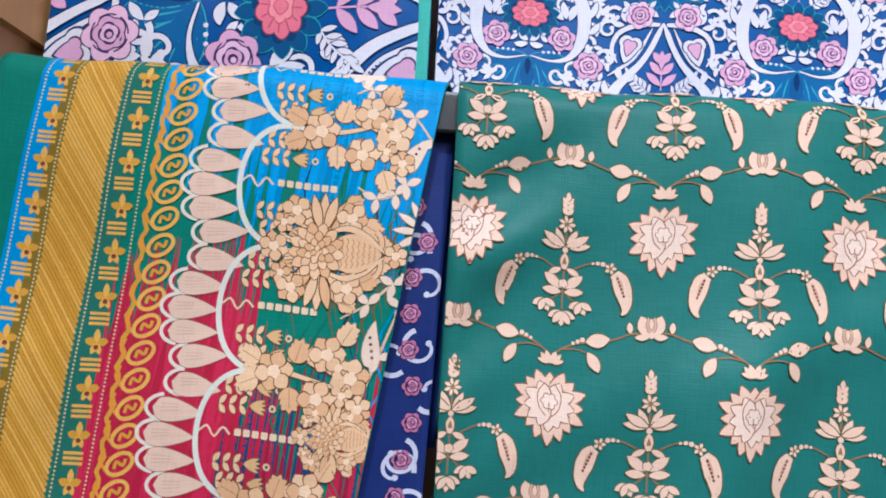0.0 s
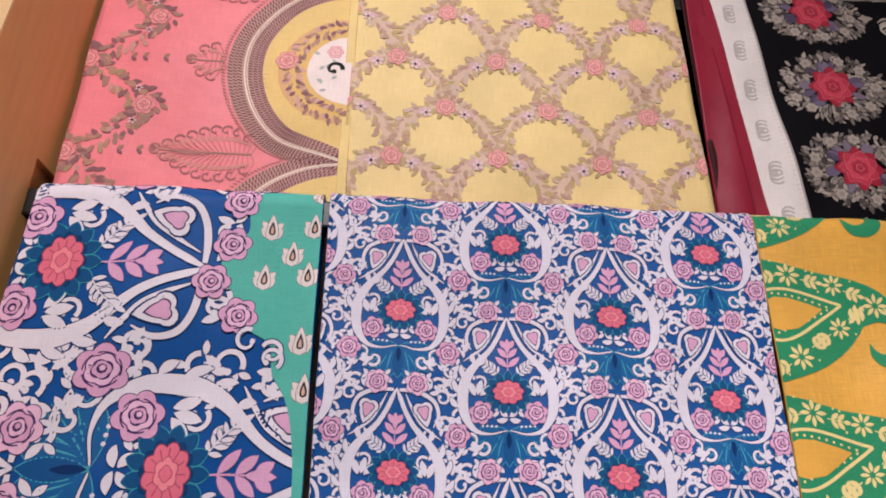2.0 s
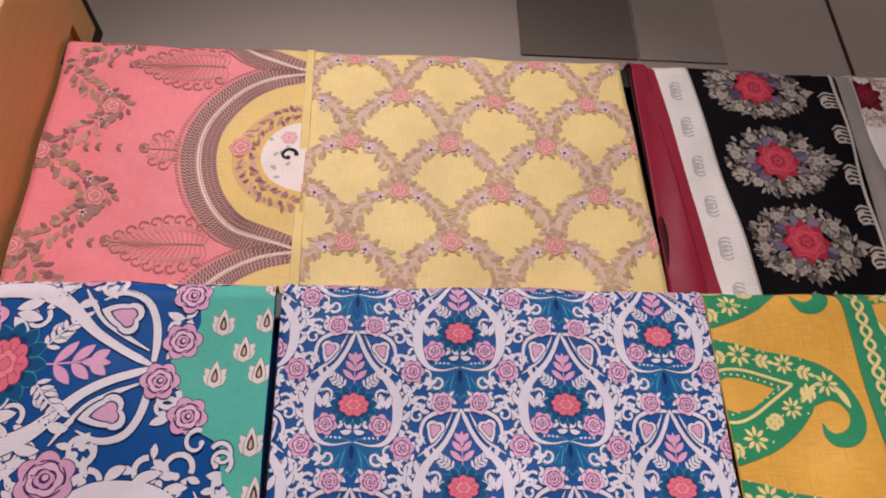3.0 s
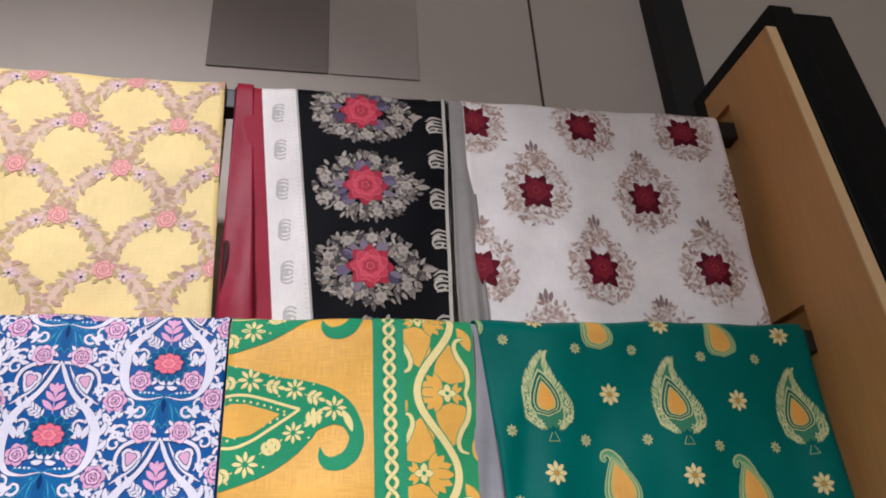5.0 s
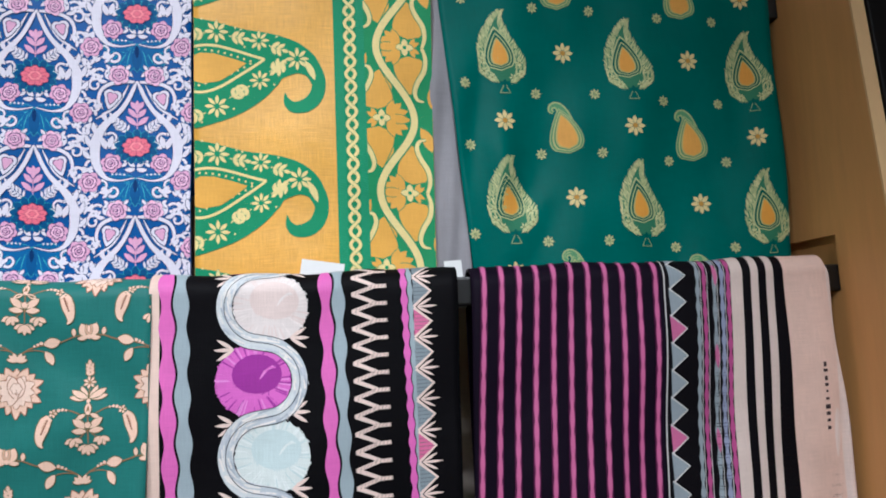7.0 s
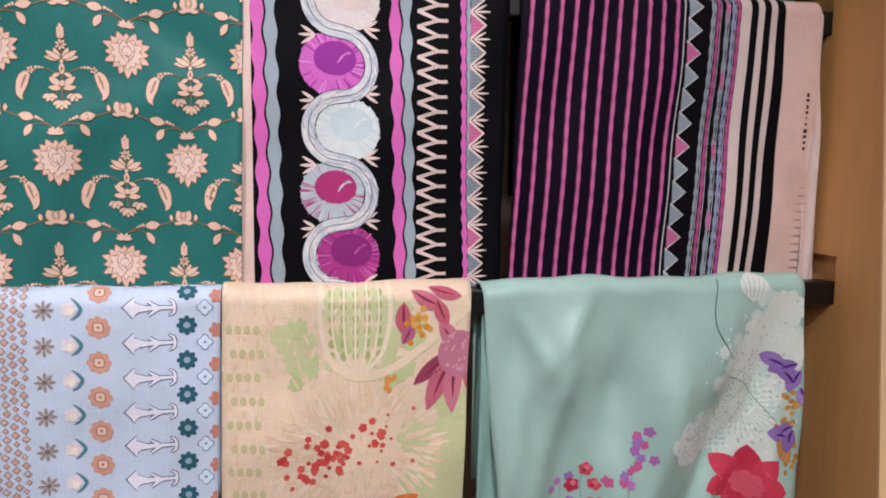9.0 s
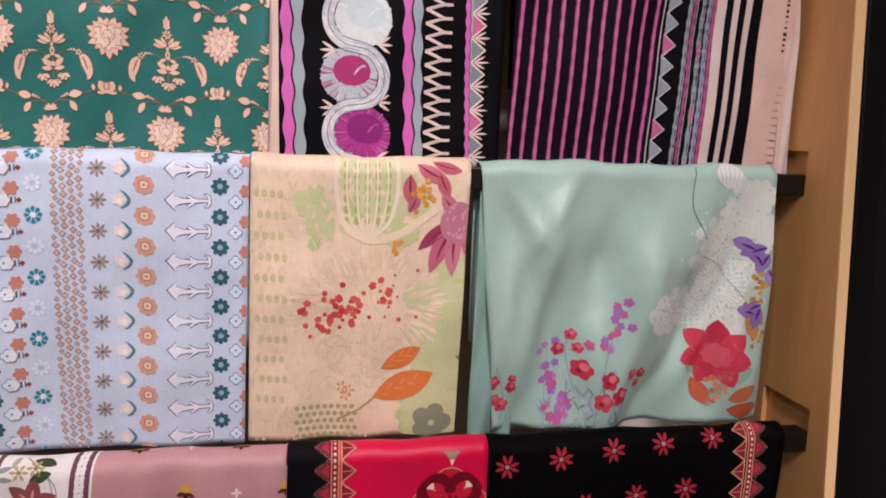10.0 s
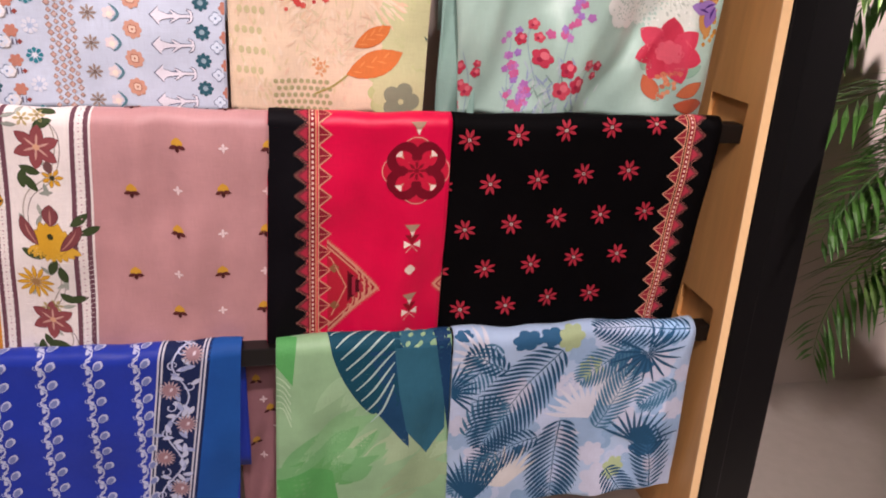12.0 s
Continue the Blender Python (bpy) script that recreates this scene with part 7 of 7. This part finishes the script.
    for r in range(6):
        for c in range(-1, 6):
            x = 0.806 + 0.0825 * c + (0.042 if r % 2 else 0.0) + 0.003 * (r // 2)
            z = 0.879 - 0.0785 * r + 0.0075 * c + (0.003 if r % 2 else 0)
            if x > 1.150 + 0.02 * (r == 0) - 0.004 * r:
                continue
            for k in range(4):
                for q in (-20, 20):
                    a = radians(90 * k + q)
                    p.petal(x + 0.0030 * math.cos(a), z + 0.0030 * math.sin(a), 90 * k + q, 0.0168, 0.0058, "a82838", 1.5)
            p.disc(x, z, 0.0030, "cfc0b4", 2.2, n=8)
            p.disc(x, z, 0.0016, "3a1a20", 2.7, n=7)
    zig_border(p, 1.203, 0.47, 0.935, 0.048, True)
    for k, h in enumerate((0.008, 0.004, 0.006, 0.003, 0.007, 0.005, 0.004, 0.008)):
        z = 0.678 - 0.0070 * k
        p.rect(1.2515 - h / 2, 1.2515 + h / 2, z - 0.0042, z, "b9b0ac", 2)
    figures("embroidery", p, b, "red stars and stitched border")


mauve_floral()
red_black()


# -- sixth rail --
def royal_blue():
    t = saree("royal blue silk saree with silver vine stripes and a woven border")
    a = Drape(5, (-0.318, -0.318), (0.431, 0.407), ((0.005, 0.30, 0.2, 0.1), (0.002, 0.10, 0.0, 0.0)), seed=51, drop=0.41)
    sheet("body", a, fabric("2038a0", 0.34, 0.3, 0.08), t, "royal blue silk body")
    p = Pen()
    SV = "b8c0dc"
    for c in range(-4, 4):
        x0 = 0.262 - 0.0715 * (3 - c) + 0.0
        for k in range(26):
            z = 0.545 - 0.0172 * k
            x = x0 + 0.055 * (z - 0.50) * (1 - 0.1 * c)
            s = 1 if k % 2 else -1
            p.line([(x - 0.004 * s, z + 0.0090), (x + 0.005 * s, z + 0.003), (x + 0.003 * s, z - 0.004), (x - 0.004 * s, z - 0.009)], 0.0026, SV, 1.5, n=4)
            p.drop(x - 0.001 * s, z, 100 * s, 0.009, 0.0058, SV, 1.6)
            p.curl(x + 0.004 * s, z + 0.004, 40 * s, 0.005, 0.0016, SV, 1.6, s, 0.8)
            if k % 2 == 0:
                g = p.at(x + 0.014, z, 1, -35)
                g.disc(0, 0, 0.0062, SV, 1.5, 0.0098, n=12)
                g.disc(0.0004, -0.001, 0.0046, "7482b4", 2, 0.0078, n=11)
                g.curl(-0.003, 0.009, 20, 0.006, 0.002, SV, 1.7, -1, 0.6)
    lean = 0.15
    p.rect(0.307, 0.388, 0.10, 0.57, "1e2a50", 0.8, lean)
    p.rect(0.3845, 0.46, 0.10, 0.57, "0f4f98", 0.7, lean)
    for x in (0.3055, 0.3115, 0.3745, 0.3805):
        p.rect(x, x + 0.0030, 0.10, 0.57, "c3c6d2", 1.8, lean)
    lx = lambda x, z: x + lean * (z - 0.57) - 0.004
    vine = [(lx(0.348 + 0.016 * math.sin(z * 2 * math.pi / 0.135), z), z) for z in np.linspace(0.57, 0.11, 40)]
    p.rib(vine, 0.0030, SV, 1.8)
    for k in range(15):
        z = 0.562 - 0.0335 * k
        for q in range(5):
            f = rng.uniform(0, 360)
            x = lx(0.348 + rng.uniform(-0.022, 0.022), z + rng.uniform(-0.01, 0.01))
            p.petal(x, z + rng.uniform(-0.012, 0.012), f, 0.020, 0.0085, rng.choice([SV, "bcc3d8", "98a3c8"]), 1.9 + 0.05 * q, "1e2a50", 0.0005, 0.6)
        p.curl(lx(0.335 + 0.02 * (k % 2), z), z, 90 * k, 0.010, 0.0026, SV, 2.2, 1 if k % 2 else -1, 0.9)
    for k in range(7):
        z = 0.522 - 0.0680 * k
        s = 1 if k % 2 == 0 else -1
        x = lx(0.348 + 0.016 * s, z)
        p.flower(x, z, 0.0195, 16, "b9a0a4", 2.6, None, 1.0, "1e2a50", 0.0004)
        p.disc(x, z, 0.0115, "9c7a80", 3.2, n=14)
        p.petal(x, z - 0.003, 60, 0.009, 0.005, "d0c4cc", 3.6)
    figures("woven_pattern", p, a, "silver vine stripes and border")


def soft_green():
    t = saree("soft green saree with dark teal leaf shapes")
    a = Drape(5, (0.487, 0.474), (0.792, 0.800), ((0.008, 0.17, 0.4, 0.15), (0.003, 0.09, 0.0, 0.1)), seed=52, early=0.5, drop=0.41)
    sheet("pallu", a, fabric("8fb98e", 0.42, 0.3, 0.06, 0.0, 0.12), t, "soft green printed end piece")
    p = Pen()
    for k in range(90):
        c, x, z, w = rng.choice([("83b884", 0.56, 0.30, 0.05), ("9cc49a", 0.60, 0.40, 0.05), ("6fae74", 0.54, 0.25, 0.05), ("a3bf98", 0.68, 0.28, 0.05), ("62a766", 0.52, 0.22, 0.04), ("98b48c", 0.72, 0.22, 0.05)])
        p.petal(x + rng.gauss(0, w), z + rng.gauss(0, 0.02), 40 + rng.gauss(0, 14), rng.uniform(0.06, 0.12), rng.uniform(0.016, 0.030), c, 0.4 + 0.3 * rng.random())
    p.put([[(0.487, 0.56), (0.522, 0.545), (0.512, 0.452)], [(0.487, 0.56), (0.512, 0.452), (0.480, 0.50)]], "4fa35c", 1.4)
    for k in range(6):
        p.line([(0.478, 0.475 - 0.014 * k), (0.495, 0.465 - 0.012 * k), (0.508, 0.447 - 0.016 * k)], 0.0022, "b5d3b0", 1.8, n=3)
    # striped teal leaf
    edge = [(0.572, 0.56), (0.582, 0.50), (0.60, 0.45), (0.625, 0.405), (0.650, 0.378), (0.668, 0.388)]
    line = smooth(edge, 5)
    for i in range(len(line) - 1):
        (x0, z0), (x1, z1) = line[i], line[i + 1]
        p.put([[(x0, z0), (x1, z1), (0.70, z1 + 0.02)], [(x0, z0), (0.70, z1 + 0.02), (0.70, z0 + 0.02)]], "134a5c", 1.5)
    p.put([[(0.66, 0.57), (0.70, 0.57), (0.722, 0.300)], [(0.645, 0.50), (0.66, 0.57), (0.722, 0.300)], [(0.655, 0.385), (0.68, 0.45), (0.722, 0.300)]], "1a4668", 1.55)
    for k in range(9):
        z = 0.560 - 0.0225 * k
        p.line([(0.578 + 0.009 * k, z - 0.020), (0.605 + 0.008 * k, z + 0.004), (0.650 + 0.004 * k, z + 0.036), (0.690, z + 0.060)], (0.0020, 0.0036, 0.0034, 0.002), "a9c9c0", 2.1, n=4)
    p.put([[(0.682, 0.58), (0.775, 0.58), (0.758, 0.272)], [(0.682, 0.58), (0.758, 0.272), (0.700, 0.42)], [(0.700, 0.42), (0.758, 0.272), (0.715, 0.34)], [(0.775, 0.58), (0.790, 0.33), (0.758, 0.272)]], "2a6478", 2.5)
    p.put([[(0.755, 0.58), (0.82, 0.58), (0.80, 0.30)], [(0.755, 0.58), (0.80, 0.30), (0.778, 0.45)]], "173c60", 2.9)
    p.put([[(0.49, 0.17), (0.58, 0.245), (0.60, 0.12)], [(0.478, 0.25), (0.58, 0.245), (0.49, 0.15)], [(0.49, 0.25), (0.54, 0.268), (0.58, 0.245)]], "52a55c", 1.3)
    figures("print", p, a, "teal leaf shapes and green washes")


def frond(p, x, z, ang, length, n, spread, w, col, lay, bend=0.0, both=True, fan=False):
    """A printed palm frond, feathered or fan-shaped."""
    if fan:
        for k in range(n):
            f = ang + spread * (k / (n - 1) - 0.5)
            p.petal(x, z, f, length * rng.uniform(0.8, 1.0), w, col, lay + 0.01 * k, None, 0, bend)
        return
    t = np.linspace(0, 1, n)
    a = radians(ang) + bend * t
    st = length / n
    px, pz = x + np.cumsum(np.cos(a)) * st, z + np.cumsum(np.sin(a)) * st
    p.rib(np.stack([px, pz], -1), np.linspace(0.0028, 0.001, n), col, lay)
    for k in range(n):
        l = length * spread * math.sin(math.pi * (0.12 + 0.84 * t[k])) ** 0.7
        for s in (-1, 1):
            p.petal(px[k], pz[k], math.degrees(a[k]) + s * (62 - 26 * t[k]), l, w, col, lay + 0.005 * k, None, 0, -s * 0.35)


def palm_print():
    t = saree("light blue saree with dark blue palm frond print")
    a = Drape(5, (0.796, 0.796), (1.270, 1.290), ((0.005, 0.26, 1.2, -0.1), (0.002, 0.12, 0.0, 0.0)), seed=53, drop=0.41, wob=0.003)
    sheet("body", a, fabric("a8c2de", 0.42, 0.3, 0.06), t, "light blue printed body")
    p = Pen()
    DK, MD, WH = "1f4f6e", "3f7390", "cfd3df"
    for k in range(60):
        p.lobed(rng.uniform(0.80, 1.28), rng.uniform(0.11, 0.54), rng.uniform(0.02, 0.05), 7, 0.25, rng.choice(["b9c9e2", "94b4d4", "c3c9dc", "86aacb"]), 0.3 + 0.2 * rng.random(), rot=rng.uniform(0, 60))
    for x, z, r in ((0.935, 0.515, 0.030), (0.985, 0.520, 0.028), (0.815, 0.525, 0.018), (1.14, 0.460, 0.040), (1.17, 0.445, 0.030), (1.215, 0.250, 0.036), (1.20, 0.285, 0.026), (0.945, 0.265, 0.016)):
        p.lobed(x, z, r, 6, 0.25, "2a5f84", 1.0, r * 0.7, rot=rng.uniform(0, 60))
    for x, z in ((1.068, 0.440), (1.020, 0.515), (1.15, 0.20)):
        p.lobed(x, z, 0.026, 7, 0.25, "a9bd90", 1.2, 0.030)
    frond(p, 1.075, 0.330, 120, 0.10, 9, 90, 0.010, WH, 1.5, 0, True, True)
    frond(p, 1.10, 0.36, 60, 0.12, 10, 100, 0.010, "c6ccd6", 1.4, 0, True, True)
    frond(p, 0.92, 0.18, 100, 0.11, 10, 110, 0.010, "d3d2d0", 1.5, 0, True, True)
    frond(p, 0.865, 0.47, 150, 0.09, 8, 100, 0.009, WH, 1.5, 0, True, True)
    frond(p, 1.012, 0.500, 228, 0.26, 24, 0.36, 0.0062, DK, 2, 0.25)
    frond(p, 1.018, 0.345, 268, 0.22, 20, 0.36, 0.0066, DK, 2.2, 0.1)
    frond(p, 1.180, 0.475, 300, 0.085, 16, 290, 0.0058, DK, 2.1, 0, True, True)
    frond(p, 1.27, 0.520, 172, 0.20, 20, 0.30, 0.0050, DK, 2.0, 0.2)
    frond(p, 1.190, 0.260, 75, 0.10, 13, 150, 0.0066, DK, 2.2, 0, True, True)
    frond(p, 1.245, 0.13, 95, 0.17, 16, 0.35, 0.0056, DK, 2.3, 0.3)
    frond(p, 0.790, 0.41, 20, 0.075, 11, 130, 0.0052, DK, 2.1, 0, True, True)
    frond(p, 0.825, 0.30, 60, 0.11, 10, 0.5, 0.0062, MD, 2.0, -0.4)
    frond(p, 0.845, 0.15, 90, 0.13, 12, 80, 0.0062, DK, 2.1, 0, True, True)
    frond(p, 1.265, 0.40, 200, 0.09, 10, 0.5, 0.0062, MD, 2.0, 0.3)
    frond(p, 0.91, 0.45, 150, 0.09, 9, 0.5, 0.0060, DK, 1.9, 0.2)
    frond(p, 1.090, 0.300, 60, 0.15, 16, 0.40, 0.0056, MD, 1.8, 0.2)
    frond(p, 0.900, 0.270, 235, 0.13, 14, 0.42, 0.0056, MD, 1.9, -0.2)
    frond(p, 1.130, 0.210, 300, 0.13, 14, 0.40, 0.0056, DK, 1.9, 0.2)
    frond(p, 0.985, 0.300, 200, 0.15, 16, 0.40, 0.0052, DK, 1.8, 0.3)
    frond(p, 1.150, 0.500, 215, 0.13, 15, 0.40, 0.0050, MD, 1.8, 0.2)
    frond(p, 0.880, 0.520, 250, 0.12, 13, 0.40, 0.0050, MD, 1.8, -0.3)
    figures("print", p, a, "dark blue palm fronds")


royal_blue()
soft_green()
palm_print()


# ---- a second fold of the mauve saree seen between two cloths ----
def behind_fold():
    t = saree("mauve folded saree end hanging behind the rail, shaded by colour")
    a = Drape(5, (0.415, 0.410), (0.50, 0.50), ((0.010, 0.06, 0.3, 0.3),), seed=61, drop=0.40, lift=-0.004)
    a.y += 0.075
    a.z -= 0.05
    # Cloth and sprigs repeat the mauve saree darker: recess shade put into their colours.
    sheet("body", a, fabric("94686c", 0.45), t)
    p = Pen()
    for x, z in ((0.445, 0.405), (0.468, 0.34), (0.44, 0.27)):
        p.petal(x, z, 90, 0.018, 0.014, "b98a34", 2)
        p.petal(x, z + 0.004, 200, 0.012, 0.006, "4c2424", 2.3)
        p.petal(x, z + 0.004, 340, 0.012, 0.006, "4c2424", 2.3)
        for f in (0, 90, 180, 270):
            p.petal(x + 0.012, z - 0.035, f, 0.008, 0.004, "d8c0c0", 2)
    figures("print", p, a)


behind_fold()


# ---- paper tags tucked between the cloths ----
def paper_tag(x, y, z, w, h, rot):
    bm = bmesh.new()
    box(bm, -w / 2, w / 2, -0.0005, 0.0005, -h / 2, h / 2)
    for v in bm.verts:
        v.co.y += 0.02 * v.co.x * abs(v.co.x) / w
    ob = finish("paper_tag", bm, surface("white_paper", "d9d8d6", 0.7, 0.03, 8.0, 0.05))
    ob.matrix_world = pose(x, y, z, -8, rot, 0)
    return tagged(ob, "small white paper tag tucked behind the cloth", "tag", group="paper tags")


paper_tag(0.648, 0.606, 1.712, 0.052, 0.055, 9)
paper_tag(0.812, 0.600, 1.705, 0.022, 0.060, -3)


# ---- wall fittings above the rack ----
def wall_panel(x0, x1, z0, z1, depth, h, label):
    bm = bmesh.new()
    box(bm, x0, x1, 0.92 - depth, 0.919, z0, z1)
    ob = finish("wall_panel", bm, surface("panel_" + h, h, 0.6, 0.04, 3.0, 0.1), 0.002)
    return tagged(ob, label, "wall panel", group="wall panels")


wall_panel(0.372, 0.612, 2.752, 3.39, 0.005, "786c64", "dark grey wall panel above the rack")
wall_panel(0.6155, 0.800, 2.752, 3.39, 0.004, "aa9e95", "pale grey wall panel above the rack")
wall_panel(1.345, 1.425, 2.40, 3.39, 0.05, "0c0b0c", "black upright against the back wall")
bm = bmesh.new()
box(bm, 1.062, 1.066, 0.914, 0.919, 2.3, 3.39)
tagged(finish("wall_cable", bm, surface("cable", "4a1f22", 0.5)), "thin dark red cable running down the wall", "cable")


# ---- palm beside the rack ----
LEAF = surface("palm_leaf", "4a8034", 0.45, 0.35, 9.0, 0.1, (1, 1, 1), 0.4)
LEAF2 = surface("palm_leaf_pale", "78a352", 0.45, 0.30, 9.0, 0.1, (1, 1, 1), 0.4)
STEM = surface("palm_stem", "5c6a30", 0.5, 0.2, 9.0, 0.1)


def palm_frond(bm, base, heading, rise, length, droop, n, leaf):
    """An arching rib with thin drooping leaflets on both sides."""
    pts = []
    pos = Vector(base)
    for i in range(n + 1):
        t = i / n
        el = rise - droop * t ** 1.3
        d = Vector((math.cos(heading) * math.cos(el), math.sin(heading) * math.cos(el), math.sin(el)))
        pts.append((pos.copy(), d))
        pos = pos + d * length / n
    rings = []
    for i, (c, d) in enumerate(pts):
        r = 0.004 * (1 - 0.8 * i / n)
        side = d.cross(Vector((0, 0, 1))).normalized()
        up = side.cross(d)
        rings.append([bm.verts.new(c + side * r * a + up * r * b) for a, b in ((1, 0), (0, 1), (-1, 0), (0, -1))])
    for i in range(n):
        for k in range(4):
            bm.faces.new((rings[i][k], rings[i][(k + 1) % 4], rings[i + 1][(k + 1) % 4], rings[i + 1][k]))
    for i in range(3, n + 1):
        c, d = pts[i]
        t = i / n
        side = d.cross(Vector((0, 0, 1))).normalized()
        l = leaf * math.sin(math.pi * (0.15 + 0.8 * t)) ** 0.6 * rng.uniform(0.8, 1.1)
        for s in (-1, 1):
            w = d * 0.75 + side * s * rng.uniform(0.7, 1.0) + Vector((0, 0, rng.uniform(-0.1, 0.25)))
            w.normalize()
            mid = c + w * l * 0.5 + Vector((0, 0, -0.04 * l))
            tip = c + w * l + Vector((0, 0, -0.30 * l))
            wd = w.cross(Vector((0, 0, 1))).normalized() * 0.0075
            lift = Vector((0, 0, 0.003))
            v = [bm.verts.new(q) for q in (c, mid + wd, mid + lift, mid - wd, tip)]
            bm.faces.new((v[0], v[1], v[2]))
            bm.faces.new((v[0], v[2], v[3]))
            bm.faces.new((v[1], v[4], v[2]))
            bm.faces.new((v[2], v[4], v[3]))


palm = new("palm_plant")
palm.location = (2.29, 0.64, 0)
tagged(palm, "tall artificial palm with drooping feathery green fronds", "plant")
bm = bmesh.new()
for i in range(14):
    z0 = 0.30 + i * 0.085
    r = 0.026 - 0.0008 * i + (0.003 if i % 2 else 0)
    ring = [[bm.verts.new((-0.16 * max(0, zz - 0.3) ** 1.2 + rr * math.cos(a), rr * math.sin(a), zz)) for a in np.linspace(0, 2 * math.pi, 10, endpoint=False)] for zz, rr in ((z0, r), (z0 + 0.085, r * 0.9))]
    for k in range(10):
        bm.faces.new((ring[0][k], ring[0][(k + 1) % 10], ring[1][(k + 1) % 10], ring[1][k]))
part("trunk", bm, surface("palm_trunk", "6a5236", 0.8, 0.3, 20.0, 0.6), palm)
bm = bmesh.new()
prof = ((0.11, 0.0), (0.13, 0.28), (0.16, 0.30), (0.16, 0.335), (0.145, 0.335), (0.14, 0.30), (0.0, 0.30))
prev = None
for r, z in prof:
    cur = [bm.verts.new((r * math.cos(a), r * math.sin(a), z)) for a in np.linspace(0, 2 * math.pi, 28, endpoint=False)]
    if prev:
        for k in range(28):
            bm.faces.new((prev[k], prev[(k + 1) % 28], cur[(k + 1) % 28], cur[k]))
    prev = cur
part("pot", bm, surface("dark_pot", "2a2826", 0.5), palm, "plain dark pot", 0, True)
for k in range(84):
    bm = bmesh.new()
    hd = rng.uniform(0, 2 * math.pi) if k % 6 == 0 else rng.uniform(2.7, 4.3)
    if math.sin(hd) > 0.2:
        hd = -hd
    z0 = rng.uniform(0.62, 1.44)
    base = (-0.16 * (z0 - 0.3) ** 1.2, 0.0, z0)
    palm_frond(bm, base, hd, rng.uniform(0.1, 0.8), rng.uniform(0.44, 0.72), rng.uniform(1.3, 2.2), 30, rng.uniform(0.14, 0.21))
    part("frond", bm, LEAF if k % 3 else LEAF2, palm)
